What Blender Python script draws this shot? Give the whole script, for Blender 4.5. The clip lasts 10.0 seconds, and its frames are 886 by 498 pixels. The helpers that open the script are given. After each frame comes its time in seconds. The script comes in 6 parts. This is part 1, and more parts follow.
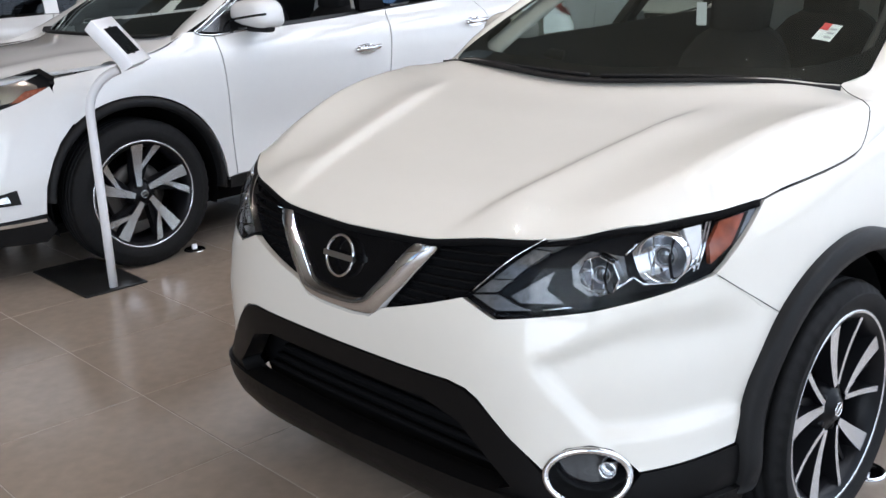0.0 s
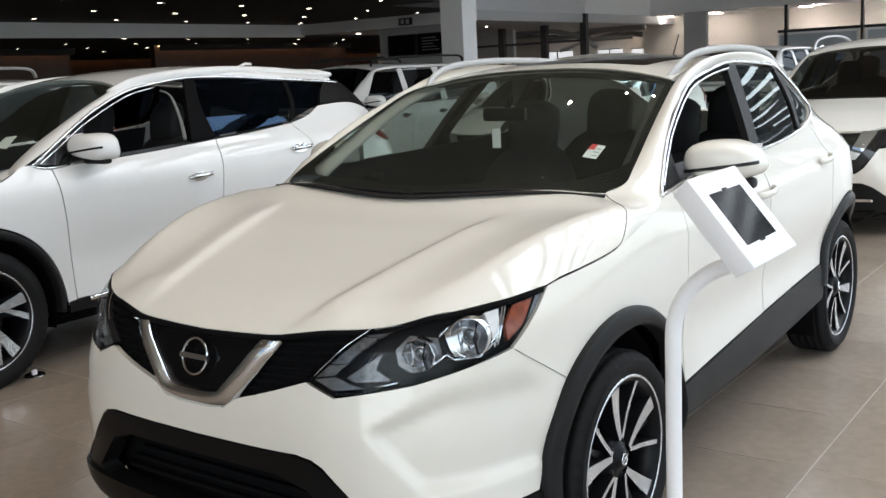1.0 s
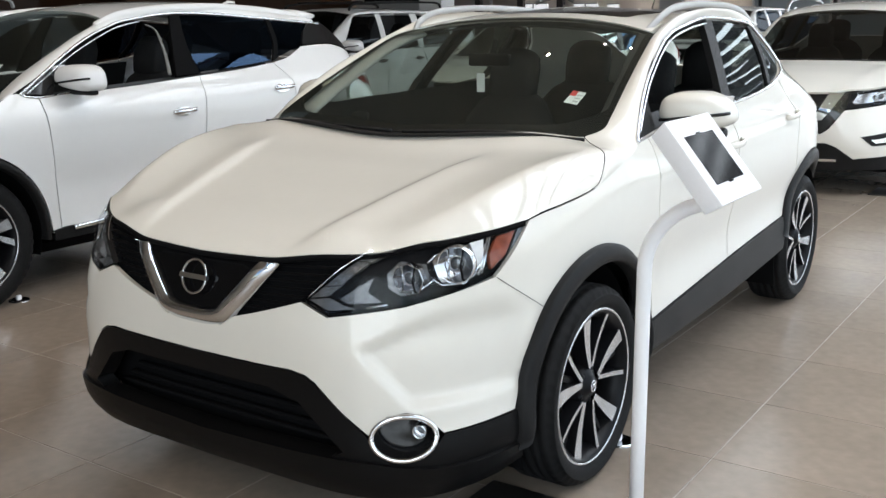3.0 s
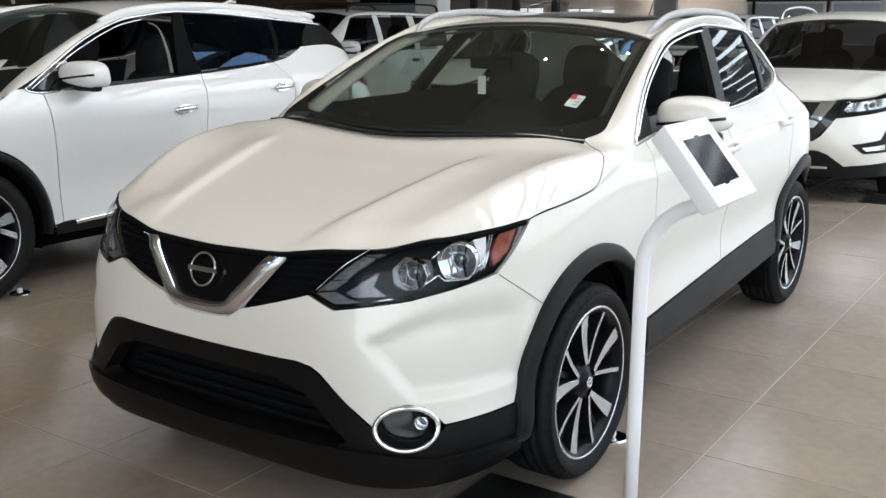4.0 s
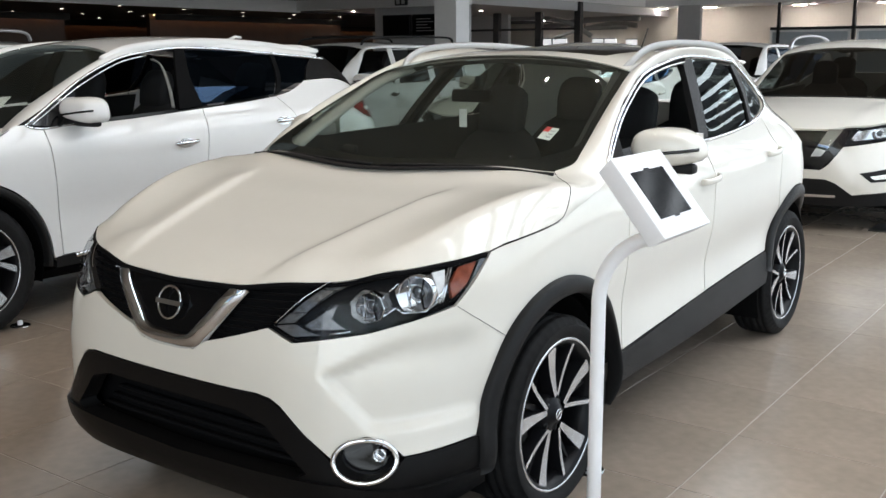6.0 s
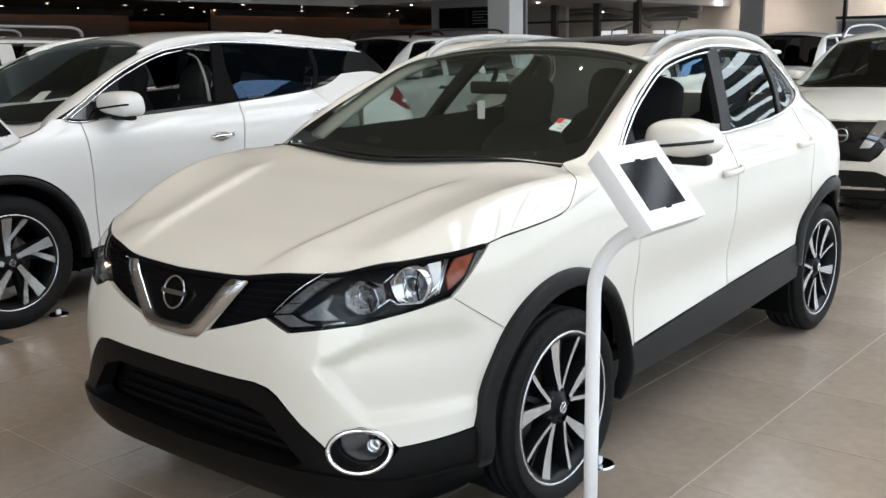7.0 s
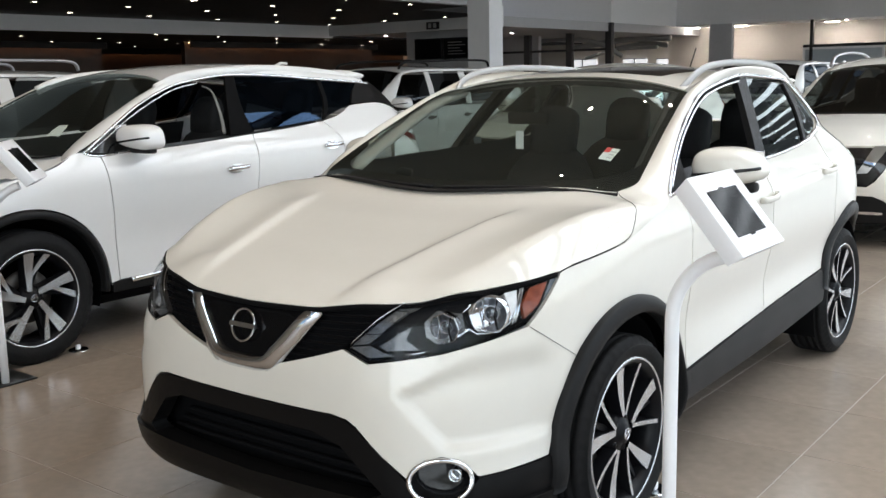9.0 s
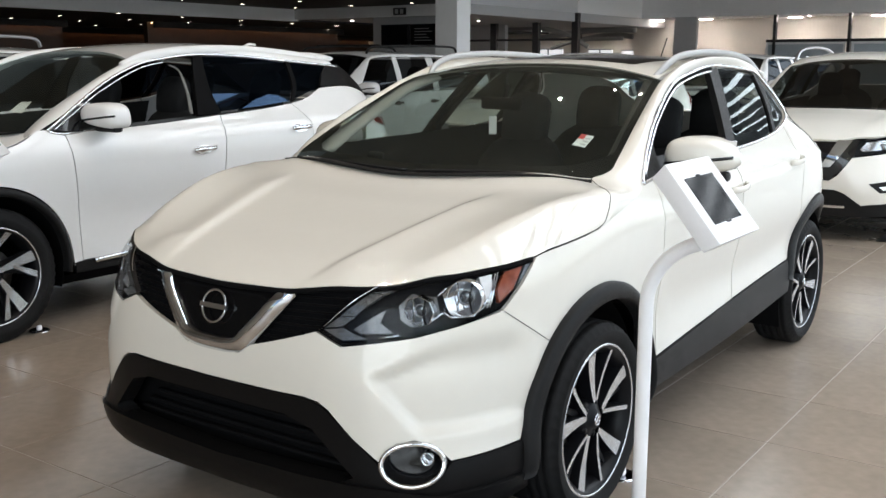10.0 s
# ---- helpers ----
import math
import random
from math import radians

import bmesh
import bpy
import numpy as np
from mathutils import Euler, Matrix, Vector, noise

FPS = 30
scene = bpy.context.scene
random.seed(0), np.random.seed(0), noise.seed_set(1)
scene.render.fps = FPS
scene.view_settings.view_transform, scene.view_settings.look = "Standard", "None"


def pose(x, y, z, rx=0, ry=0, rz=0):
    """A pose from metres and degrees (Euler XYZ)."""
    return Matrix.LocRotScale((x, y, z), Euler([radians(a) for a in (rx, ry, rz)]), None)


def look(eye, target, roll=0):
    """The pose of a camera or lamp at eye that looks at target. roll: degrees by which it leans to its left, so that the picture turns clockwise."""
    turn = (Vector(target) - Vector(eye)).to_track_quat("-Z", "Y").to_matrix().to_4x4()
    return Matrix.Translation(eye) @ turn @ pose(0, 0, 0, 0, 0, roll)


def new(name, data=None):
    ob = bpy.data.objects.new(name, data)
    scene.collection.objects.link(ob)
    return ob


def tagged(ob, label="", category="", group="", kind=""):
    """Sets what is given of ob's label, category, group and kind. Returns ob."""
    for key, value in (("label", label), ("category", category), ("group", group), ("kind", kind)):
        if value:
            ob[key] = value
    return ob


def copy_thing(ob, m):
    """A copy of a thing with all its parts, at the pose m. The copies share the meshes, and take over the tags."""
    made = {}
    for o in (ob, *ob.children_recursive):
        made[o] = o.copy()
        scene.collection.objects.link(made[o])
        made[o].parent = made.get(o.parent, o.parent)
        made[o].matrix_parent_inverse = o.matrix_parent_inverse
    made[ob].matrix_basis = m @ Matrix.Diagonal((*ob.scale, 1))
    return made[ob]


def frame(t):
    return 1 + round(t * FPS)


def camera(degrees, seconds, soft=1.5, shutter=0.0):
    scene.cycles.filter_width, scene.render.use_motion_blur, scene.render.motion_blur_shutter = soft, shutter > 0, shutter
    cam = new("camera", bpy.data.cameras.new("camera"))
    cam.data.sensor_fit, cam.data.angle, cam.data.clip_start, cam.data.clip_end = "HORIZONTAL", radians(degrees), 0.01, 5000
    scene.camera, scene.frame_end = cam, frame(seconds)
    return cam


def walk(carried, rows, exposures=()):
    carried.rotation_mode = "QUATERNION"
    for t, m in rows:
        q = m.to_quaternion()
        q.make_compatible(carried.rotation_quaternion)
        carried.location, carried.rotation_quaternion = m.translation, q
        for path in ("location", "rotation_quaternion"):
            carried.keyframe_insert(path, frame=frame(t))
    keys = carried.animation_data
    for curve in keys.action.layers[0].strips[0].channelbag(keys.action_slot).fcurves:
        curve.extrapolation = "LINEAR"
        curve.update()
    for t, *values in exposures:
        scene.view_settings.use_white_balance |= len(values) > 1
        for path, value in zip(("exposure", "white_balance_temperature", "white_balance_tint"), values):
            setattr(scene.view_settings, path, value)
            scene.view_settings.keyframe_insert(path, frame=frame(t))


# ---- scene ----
cam = camera(48.0, 10.0)
PATH = [
    (0, (1.888, -2.365, 1.511), (0.496, -1.046, 0.942), -2.1),
    (0.2, (1.94, -2.431, 1.502), (0.642, -0.993, 1.003), -1.1),
    (0.5, (2.072, -2.551, 1.515), (0.865, -1.042, 0.999), -1.8),
    (0.8, (2.132, -2.637, 1.528), (0.968, -1.074, 1.081), -2.4),
    (1, (2.192, -2.7, 1.56), (1.025, -1.114, 1.209), -2.9),
    (1.3, (2.214, -2.752, 1.561), (1.101, -1.113, 1.287), -1.4),
    (1.5, (2.227, -2.791, 1.562), (1.119, -1.156, 1.249), -1.1),
    (1.8, (2.205, -2.838, 1.524), (1.134, -1.215, 1.057), -0.8),
    (2, (2.23, -2.848, 1.524), (1.138, -1.245, 1.036), -1.1),
    (2.5, (2.242, -2.854, 1.538), (1.136, -1.254, 1.072), -1.1),
    (4, (2.265, -2.981, 1.545), (1.176, -1.363, 1.1), 0.3),
    (4.5, (2.251, -2.989, 1.546), (1.176, -1.362, 1.101), -0.0),
    (5, (2.259, -3.003, 1.556), (1.255, -1.329, 1.12), 0.0),
    (5.5, (2.296, -2.958, 1.559), (1.278, -1.285, 1.155), -0.6),
    (6, (2.451, -2.877, 1.558), (1.306, -1.284, 1.172), -0.3),
    (6.2, (2.552, -2.817, 1.559), (1.352, -1.267, 1.162), -0.1),
    (7.3, (2.611, -2.756, 1.549), (1.368, -1.241, 1.15), -0.8),
    (7.5, (2.615, -2.767, 1.549), (1.384, -1.243, 1.143), -0.7),
    (8, (2.596, -2.786, 1.54), (1.383, -1.249, 1.132), -0.6),
    (8.5, (2.483, -2.885, 1.552), (1.299, -1.317, 1.18), 0.0),
    (9, (2.367, -2.977, 1.563), (1.169, -1.412, 1.221), -1.2),
    (9.5, (2.332, -2.989, 1.556), (1.167, -1.403, 1.201), -0.4),
    (10, (2.326, -2.989, 1.547), (1.192, -1.383, 1.18), 0.1),
]
walk(cam, [(t, look(eye, target, roll)) for t, eye, target, roll in PATH], [(0, 0.5, 6060, 14), (0.5, 0.36, 6250, 12), (1.0, 0.24, 6480, 10), (2.0, 0.31, 6400, 10), (4.5, 0.31, 6400, 10), (5.5, 0.23, 6500, 10), (7.5, 0.32, 6500, 10), (10, 0.33, 6500, 10)])
# ---- world and large lights ----
world = bpy.data.worlds.new("sky")
scene.world = world
world.use_nodes = True
wn = world.node_tree.nodes
sky = wn.new("ShaderNodeTexSky")
sky.sky_type = "NISHITA"
sky.sun_disc = False
sky.sun_elevation, sky.sun_rotation = radians(38), radians(250)
world.node_tree.links.new(sky.outputs[0], wn["Background"].inputs[0])
wn["Background"].inputs[1].default_value = 0.12


def window_lamp(name, m, w, h, power, color):
    data = bpy.data.lights.new(name, "AREA")
    data.shape, data.size, data.size_y, data.energy, data.color = "RECTANGLE", w, h, power, color
    ob = new(name, data)
    ob.matrix_world = m
    return ob


# daylight in the glazed walls beside and behind the cars
window_lamp("daylight_side", look((9.25, 15.0, 3.1), (0.0, 15.0, 2.3)), 46.0, 5.2, 930, (0.84, 0.93, 1.0))
window_lamp("daylight_roof", look((4.9, 15.0, 6.95), (4.9, 15.0, 0.0)), 7.0, 29.0, 1850, (0.84, 0.92, 1.0))
window_lamp("daylight_front", look((5.4, -9.25, 3.1), (5.4, 0.0, 2.3)), 7.4, 5.2, 430, (0.86, 0.95, 1.0))


# ---- materials ----
def material(name, color, rough=0.5, metal=0.0, vary=0.06, scale=8.0, bump=0.0, bump_scale=120.0, coat=0.0, emit=None, random_tint=0.0, spec=0.5, coat_rough=0.03):
    m = bpy.data.materials.new(name)
    m.use_nodes = True
    n, l = m.node_tree.nodes, m.node_tree.links
    b = n["Principled BSDF"]
    b.inputs["Roughness"].default_value = rough
    b.inputs["Metallic"].default_value = metal
    b.inputs["Coat Weight"].default_value = coat
    b.inputs["Coat Roughness"].default_value = coat_rough
    b.inputs["Specular IOR Level"].default_value = spec
    co = n.new("ShaderNodeTexCoord")
    big, fine = n.new("ShaderNodeTexNoise"), n.new("ShaderNodeTexNoise")
    big.inputs["Scale"].default_value, fine.inputs["Scale"].default_value = scale, scale * 11
    big.inputs["Detail"].default_value = 4
    for t in (big, fine):
        l.new(co.outputs["Object"], t.inputs["Vector"])
    add = n.new("ShaderNodeMath")
    add.operation = "ADD"
    l.new(big.outputs["Fac"], add.inputs[0])
    l.new(fine.outputs["Fac"], add.inputs[1])
    span = n.new("ShaderNodeMapRange")
    span.inputs["From Min"].default_value, span.inputs["From Max"].default_value = 0.6, 1.4
    span.inputs["To Min"].default_value, span.inputs["To Max"].default_value = 1 - vary, 1 + vary
    l.new(add.outputs[0], span.inputs["Value"])
    value = span.outputs[0]
    if random_tint:
        info = n.new("ShaderNodeObjectInfo")
        r = n.new("ShaderNodeMapRange")
        r.inputs["To Min"].default_value, r.inputs["To Max"].default_value = 1 - random_tint, 1 + random_tint
        l.new(info.outputs["Random"], r.inputs["Value"])
        mul = n.new("ShaderNodeMath")
        mul.operation = "MULTIPLY"
        l.new(value, mul.inputs[0])
        l.new(r.outputs[0], mul.inputs[1])
        value = mul.outputs[0]
    mix = n.new("ShaderNodeVectorMath")
    mix.operation = "SCALE"
    mix.inputs[0].default_value = color
    l.new(value, mix.inputs["Scale"])
    l.new(mix.outputs[0], b.inputs["Base Color"])
    rr = n.new("ShaderNodeMapRange")
    rr.inputs["To Min"].default_value, rr.inputs["To Max"].default_value = max(0.0, rough * 0.85), min(1.0, rough * 1.15)
    l.new(big.outputs["Fac"], rr.inputs["Value"])
    l.new(rr.outputs[0], b.inputs["Roughness"])
    if bump:
        g = n.new("ShaderNodeTexNoise")
        g.inputs["Scale"].default_value = bump_scale
        l.new(co.outputs["Object"], g.inputs["Vector"])
        bp = n.new("ShaderNodeBump")
        bp.inputs["Strength"].default_value, bp.inputs["Distance"].default_value = bump, 0.002
        l.new(g.outputs["Fac"], bp.inputs["Height"])
        l.new(bp.outputs[0], b.inputs["Normal"])
    if emit:
        b.inputs["Emission Color"].default_value = (*emit[:3], 1)
        b.inputs["Emission Strength"].default_value = emit[3]
    return m


def glass_material(name, tint, gloss=0.0, ior=1.5, shine_color=(0.95, 0.97, 1), most=1.0):
    """A thin pane: clear or tinted, with mirror gloss that grows towards grazing angles."""
    m = bpy.data.materials.new(name)
    m.use_nodes = True
    n, l = m.node_tree.nodes, m.node_tree.links
    n.remove(n["Principled BSDF"])
    clear, shine, mix, face = n.new("ShaderNodeBsdfTransparent"), n.new("ShaderNodeBsdfGlossy"), n.new("ShaderNodeMixShader"), n.new("ShaderNodeLayerWeight")
    power, scale = n.new("ShaderNodeMath"), n.new("ShaderNodeMapRange")
    clear.inputs[0].default_value = (*tint, 1)
    shine.inputs["Roughness"].default_value = gloss
    shine.inputs["Color"].default_value = (*shine_color, 1)
    face.inputs["Blend"].default_value = 0.5
    power.operation = "POWER"
    power.inputs[1].default_value = 3.4
    low = 2 * ((ior - 1) / (ior + 1)) ** 2
    scale.inputs["To Min"].default_value, scale.inputs["To Max"].default_value = low, most
    l.new(face.outputs["Facing"], power.inputs[0])
    l.new(power.outputs[0], scale.inputs["Value"])
    l.new(scale.outputs[0], mix.inputs[0])
    l.new(clear.outputs[0], mix.inputs[1])
    l.new(shine.outputs[0], mix.inputs[2])
    l.new(mix.outputs[0], n["Material Output"].inputs[0])
    return m


PAINT = material("pearl_paint", (0.69, 0.663, 0.602), rough=0.5, vary=0.012, scale=2.0, coat=1.0, coat_rough=0.012)
PAINT_W = material("white_paint", (0.69, 0.685, 0.675), rough=0.5, vary=0.012, scale=2.0, coat=1.0, coat_rough=0.012)
CLAD = material("black_plastic", (0.012, 0.012, 0.0125), rough=0.45, vary=0.14, bump=0.3, bump_scale=700, spec=0.14)
BUMPERBLACK = material("bumper_black", (0.0055, 0.0053, 0.0055), rough=0.35, vary=0.15, bump=0.25, bump_scale=700, spec=0.10)
GRILLEBLACK = material("grille_black", (0.004, 0.004, 0.0045), rough=0.10, vary=0.1, spec=0.16)
GLOSSBLACK = material("gloss_black", (0.008, 0.008, 0.009), rough=0.08, vary=0.1)
DARK = material("dark_cavity", (0.005, 0.005, 0.0055), rough=0.85, spec=0.06)
VCHROME = material("bright_chrome", (0.74, 0.77, 0.81), rough=0.06, metal=1.0, vary=0.02)
DARKCHROME = material("dark_chrome", (0.36, 0.36, 0.38), rough=0.32, metal=1.0, vary=0.08, scale=40)
DRL = material("running_light_plastic", (0.12, 0.123, 0.127), rough=0.2, metal=0.3, vary=0.6, scale=70)
DRLWHITE = material("pale_reflector", (0.80, 0.81, 0.82), rough=0.2, vary=0.08, scale=60)
CHROME = material("chrome", (0.78, 0.78, 0.79), rough=0.07, metal=1.0, vary=0.02)
SATIN = material("satin_aluminium", (0.44, 0.44, 0.455), rough=0.3, metal=0.9, vary=0.04)
MACHINED = material("machined_alloy", (0.58, 0.58, 0.59), rough=0.25, metal=0.85, vary=0.05, scale=20)
RIMBLACK = material("rim_black", (0.006, 0.006, 0.007), rough=0.32, vary=0.1, spec=0.12)

RUBBER = material("tyre_rubber", (0.011, 0.011, 0.0115), rough=0.7, vary=0.2, bump=0.4, bump_scale=300, spec=0.13)
IRON = material("brake_iron", (0.10, 0.095, 0.09), rough=0.45, metal=0.8, vary=0.15, scale=30)
SEAT = material("seat_cloth", (0.009, 0.009, 0.010), rough=0.85, vary=0.2, bump=0.5, bump_scale=500)
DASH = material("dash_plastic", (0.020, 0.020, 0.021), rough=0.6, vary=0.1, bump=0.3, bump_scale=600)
HEADLINER = material("headliner", (0.16, 0.158, 0.15), rough=0.9, vary=0.05)
AMBER = material("amber_reflector", (0.22, 0.055, 0.028), rough=0.22, vary=0.6, scale=45)
RED = material("red_lens", (0.22, 0.008, 0.01), rough=0.15, vary=0.1, scale=60, coat=1)
REFLECTOR = material("lamp_reflector", (0.72, 0.73, 0.75), rough=0.12, metal=1.0, vary=0.08, scale=40)
LAMPGREY = material("lamp_housing", (0.008, 0.008, 0.009), rough=0.5, vary=0.15, scale=30, spec=0.12)
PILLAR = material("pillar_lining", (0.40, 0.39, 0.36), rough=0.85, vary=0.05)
STANDWHITE = material("stand_white", (0.80, 0.80, 0.82), rough=0.35, vary=0.02, bump=0.05, bump_scale=400)
PAPER = material("paper", (0.82, 0.82, 0.80), rough=0.7, vary=0.02)
STICKRED = material("sticker_red", (0.65, 0.05, 0.05), rough=0.5, vary=0.05)
SCREEN = material("tablet_screen", (0.006, 0.006, 0.007), rough=0.08, vary=0.1, spec=0.05)
GLASS = glass_material("window_glass", (0.77, 0.85, 0.81), shine_color=(0.84, 0.97, 0.95))
TINTED = glass_material("tinted_glass", (0.045, 0.05, 0.055), ior=1.3, shine_color=(0.22, 0.38, 0.66), most=0.8)
DARKWINDOW = glass_material("dark_side_window", (0.05, 0.052, 0.055), ior=1.3, shine_color=(0.22, 0.24, 0.26), most=0.7)
BLACKGLASS = glass_material("dark_privacy_glass", (0.16, 0.17, 0.16), ior=1.4, shine_color=(0.5, 0.5, 0.48), most=0.8)
PRIVACY = glass_material("rear_side_glass", (0.35, 0.38, 0.37), ior=1.3, shine_color=(0.46, 0.50, 0.50), most=0.75)
LENS = glass_material("lamp_lens", (0.93, 0.94, 0.95), ior=1.2, shine_color=(0.6, 0.6, 0.62), most=0.3)
TILE = material("floor_tile", (0.288, 0.236, 0.190), rough=0.20, vary=0.13, scale=1.6, bump=0.05, bump_scale=60, random_tint=0.02, spec=0.95)
GROUT = material("grout", (0.335, 0.295, 0.255), rough=0.8, vary=0.1)
WALL = material("wall_paint", (0.80, 0.80, 0.81), rough=0.7, vary=0.03, bump=0.1, bump_scale=200)
WALLGREY = material("wall_grey", (0.46, 0.46, 0.475), rough=0.6, vary=0.05)
CEILDARK = material("ceiling_dark", (0.010, 0.0085, 0.008), rough=0.6, vary=0.15)
CEILHALL = material("ceiling_hall", (0.25, 0.213, 0.174), rough=0.7, vary=0.06)
WOOD = material("wood_panel", (0.045, 0.021, 0.012), rough=0.45, vary=0.25, scale=3)
FRAMEDARK = material("dark_frame", (0.025, 0.025, 0.028), rough=0.4, metal=0.3, vary=0.1)
FRAMEALU = material("window_frame_aluminium", (0.35, 0.36, 0.37), rough=0.4, metal=0.8, vary=0.06)
DOWNLIGHT = material("downlight_glow", (0.9, 0.85, 0.75), emit=(1.0, 0.87, 0.72, 1400.0))
DOWNLOW = material("low_downlight_glow", (0.9, 0.85, 0.75), emit=(1.0, 0.85, 0.68, 9.0))
DOWNBACK = material("back_downlight_glow", (0.9, 0.85, 0.75), emit=(1.0, 0.88, 0.78, 160.0))
LAMPLENS = material("projector_glass", (0.10, 0.11, 0.12), rough=0.1, metal=0.6, vary=0.2, scale=90, coat=1.0)
BAYGLOW = material("bay_window_glow", (0.8, 0.82, 0.85), emit=(0.95, 0.96, 1.0, 0.62))
RAIL = material("rail_grey", (0.38, 0.38, 0.378), rough=0.45, metal=0.25, vary=0.05, scale=12)
SKYGLOW = material("daylight_backdrop", (0.8, 0.85, 0.9), emit=(0.9, 0.95, 1.0, 1.9))
WALLBROWN = material("wall_brown", (0.42, 0.38, 0.33), rough=0.6, vary=0.08)
WALLDARK = material("wall_dark_grey", (0.20, 0.20, 0.205), rough=0.7, vary=0.04, bump=0.1, bump_scale=200)
WALLMID = material("wall_light_grey", (0.80, 0.79, 0.80), rough=0.7, vary=0.03, bump=0.1, bump_scale=200)
WALLBEIGE = material("wall_beige", (0.70, 0.645, 0.60), rough=0.7, vary=0.04)
OFFICEGLASS = material("office_glass", (0.46, 0.51, 0.55), rough=0.25, vary=0.06)
TUBE = material("tube_light_glow", (0.9, 0.9, 0.85), emit=(1.0, 0.92, 0.82, 170.0))
DUCT = material("duct_grey", (0.30, 0.30, 0.30), rough=0.5, metal=0.4, vary=0.1)
WARMSTRIP = material("warm_strip_glow", (0.9, 0.8, 0.6), emit=(1.0, 0.62, 0.32, 4.0))
BASEPLATE = material("base_plate_black", (0.012, 0.012, 0.012), rough=0.35, vary=0.15)


# ---- mesh helpers ----
def thing(name, m, label, category, group="", kind=""):
    ob = new(name)
    ob.matrix_world = m
    return tagged(ob, label, category, group, kind)


def mesh_part(name, verts, faces, mat, parent=None, label="", smooth=True, mats=None, idx=None):
    me = bpy.data.meshes.new(name)
    me.from_pydata([tuple(v) for v in verts], [], [tuple(f) for f in faces])
    for mt in mats or [mat]:
        me.materials.append(mt)
    if idx is not None:
        me.polygons.foreach_set("material_index", idx)
    me.polygons.foreach_set("use_smooth", [smooth] * len(me.polygons))
    me.update()
    ob = new(name, me)
    if parent:
        ob.parent = parent
    if label:
        ob["label"] = label
    return ob


def bm_part(name, bm, mat, parent=None, label="", smooth=True, sharp=40):
    me = bpy.data.meshes.new(name)
    bmesh.ops.recalc_face_normals(bm, faces=bm.faces)
    bm.to_mesh(me)
    bm.free()
    me.materials.append(mat)
    me.polygons.foreach_set("use_smooth", [smooth] * len(me.polygons))
    if smooth and sharp:
        me.set_sharp_from_angle(angle=radians(sharp))
    me.update()
    ob = new(name, me)
    if parent:
        ob.parent = parent
    if label:
        ob["label"] = label
    return ob


def box_bm(sx, sy, sz, bevel=0.0, seg=2, at=(0, 0, 0), m=None):
    bm = bmesh.new()
    bmesh.ops.create_cube(bm, size=1.0)
    bmesh.ops.scale(bm, vec=(sx, sy, sz), verts=bm.verts)
    if bevel:
        bmesh.ops.bevel(bm, geom=bm.edges[:], offset=bevel, segments=seg, profile=0.5, affect="EDGES")
    bmesh.ops.translate(bm, vec=at, verts=bm.verts)
    if m is not None:
        bmesh.ops.transform(bm, matrix=m, verts=bm.verts)
    return bm


def box(name, x0, x1, y0, y1, z0, z1, mat, parent=None, label="", bevel=0.0):
    bm = box_bm(x1 - x0, y1 - y0, z1 - z0, bevel, 2, ((x0 + x1) / 2, (y0 + y1) / 2, (z0 + z1) / 2))
    return bm_part(name, bm, mat, parent, label, smooth=bevel > 0)


def curve1(pts):
    """A smooth curve y(x) through the given points."""
    xs, ys = np.array([p[0] for p in pts], float), np.array([p[1] for p in pts], float)
    h = np.diff(xs)
    d = np.diff(ys) / h
    m = np.r_[d[0], (d[:-1] * h[1:] + d[1:] * h[:-1]) / (h[1:] + h[:-1]), d[-1]] if len(xs) > 2 else np.r_[d[0], d[0]]
    xs, ys, m = xs.tolist(), ys.tolist(), m.tolist()

    def f(x):
        if x <= xs[0]:
            return ys[0] + m[0] * (x - xs[0])
        if x >= xs[-1]:
            return ys[-1] + m[-1] * (x - xs[-1])
        i = 0
        while x > xs[i + 1]:
            i += 1
        k = xs[i + 1] - xs[i]
        t = (x - xs[i]) / k
        return (2 * t**3 - 3 * t * t + 1) * ys[i] + (t**3 - 2 * t * t + t) * k * m[i] + (3 * t * t - 2 * t**3) * ys[i + 1] + (t**3 - t * t) * k * m[i + 1]

    return f


def spline(pts, n=8):
    """Points along a smooth line through pts (any dimension)."""
    p = [np.array(q, float) for q in pts]
    if len(p) < 3:
        return [tuple(p[0] + (p[-1] - p[0]) * i / n) for i in range(n)] + [tuple(p[-1])]
    out = []
    for i in range(len(p) - 1):
        a, b, c, d = p[max(i - 1, 0)], p[i], p[i + 1], p[min(i + 2, len(p) - 1)]
        for k in range(n):
            t = k / n
            out.append(tuple(0.5 * (2 * b + (c - a) * t + (2 * a - 5 * b + 4 * c - d) * t * t + (3 * b - a - 3 * c + d) * t**3)))
    return out + [tuple(p[-1])]


def loop(*runs, n=6):
    """A closed outline from runs of points; each run is a smooth line, corners lie between runs."""
    out = []
    for run in runs:
        out += spline(run, n) if len(run) > 2 else [tuple(map(float, q)) for q in run]
    clean = []
    for q in out:
        if not clean or math.dist(q, clean[-1]) > 1e-4:
            clean.append(q)
    if math.dist(clean[0], clean[-1]) < 1e-4:
        clean.pop()
    return clean


def arc(cx, cy, rx, ry, a0, a1, n=24):
    return [(cx + rx * math.cos(radians(a0 + (a1 - a0) * i / n)), cy + ry * math.sin(radians(a0 + (a1 - a0) * i / n))) for i in range(n + 1)]


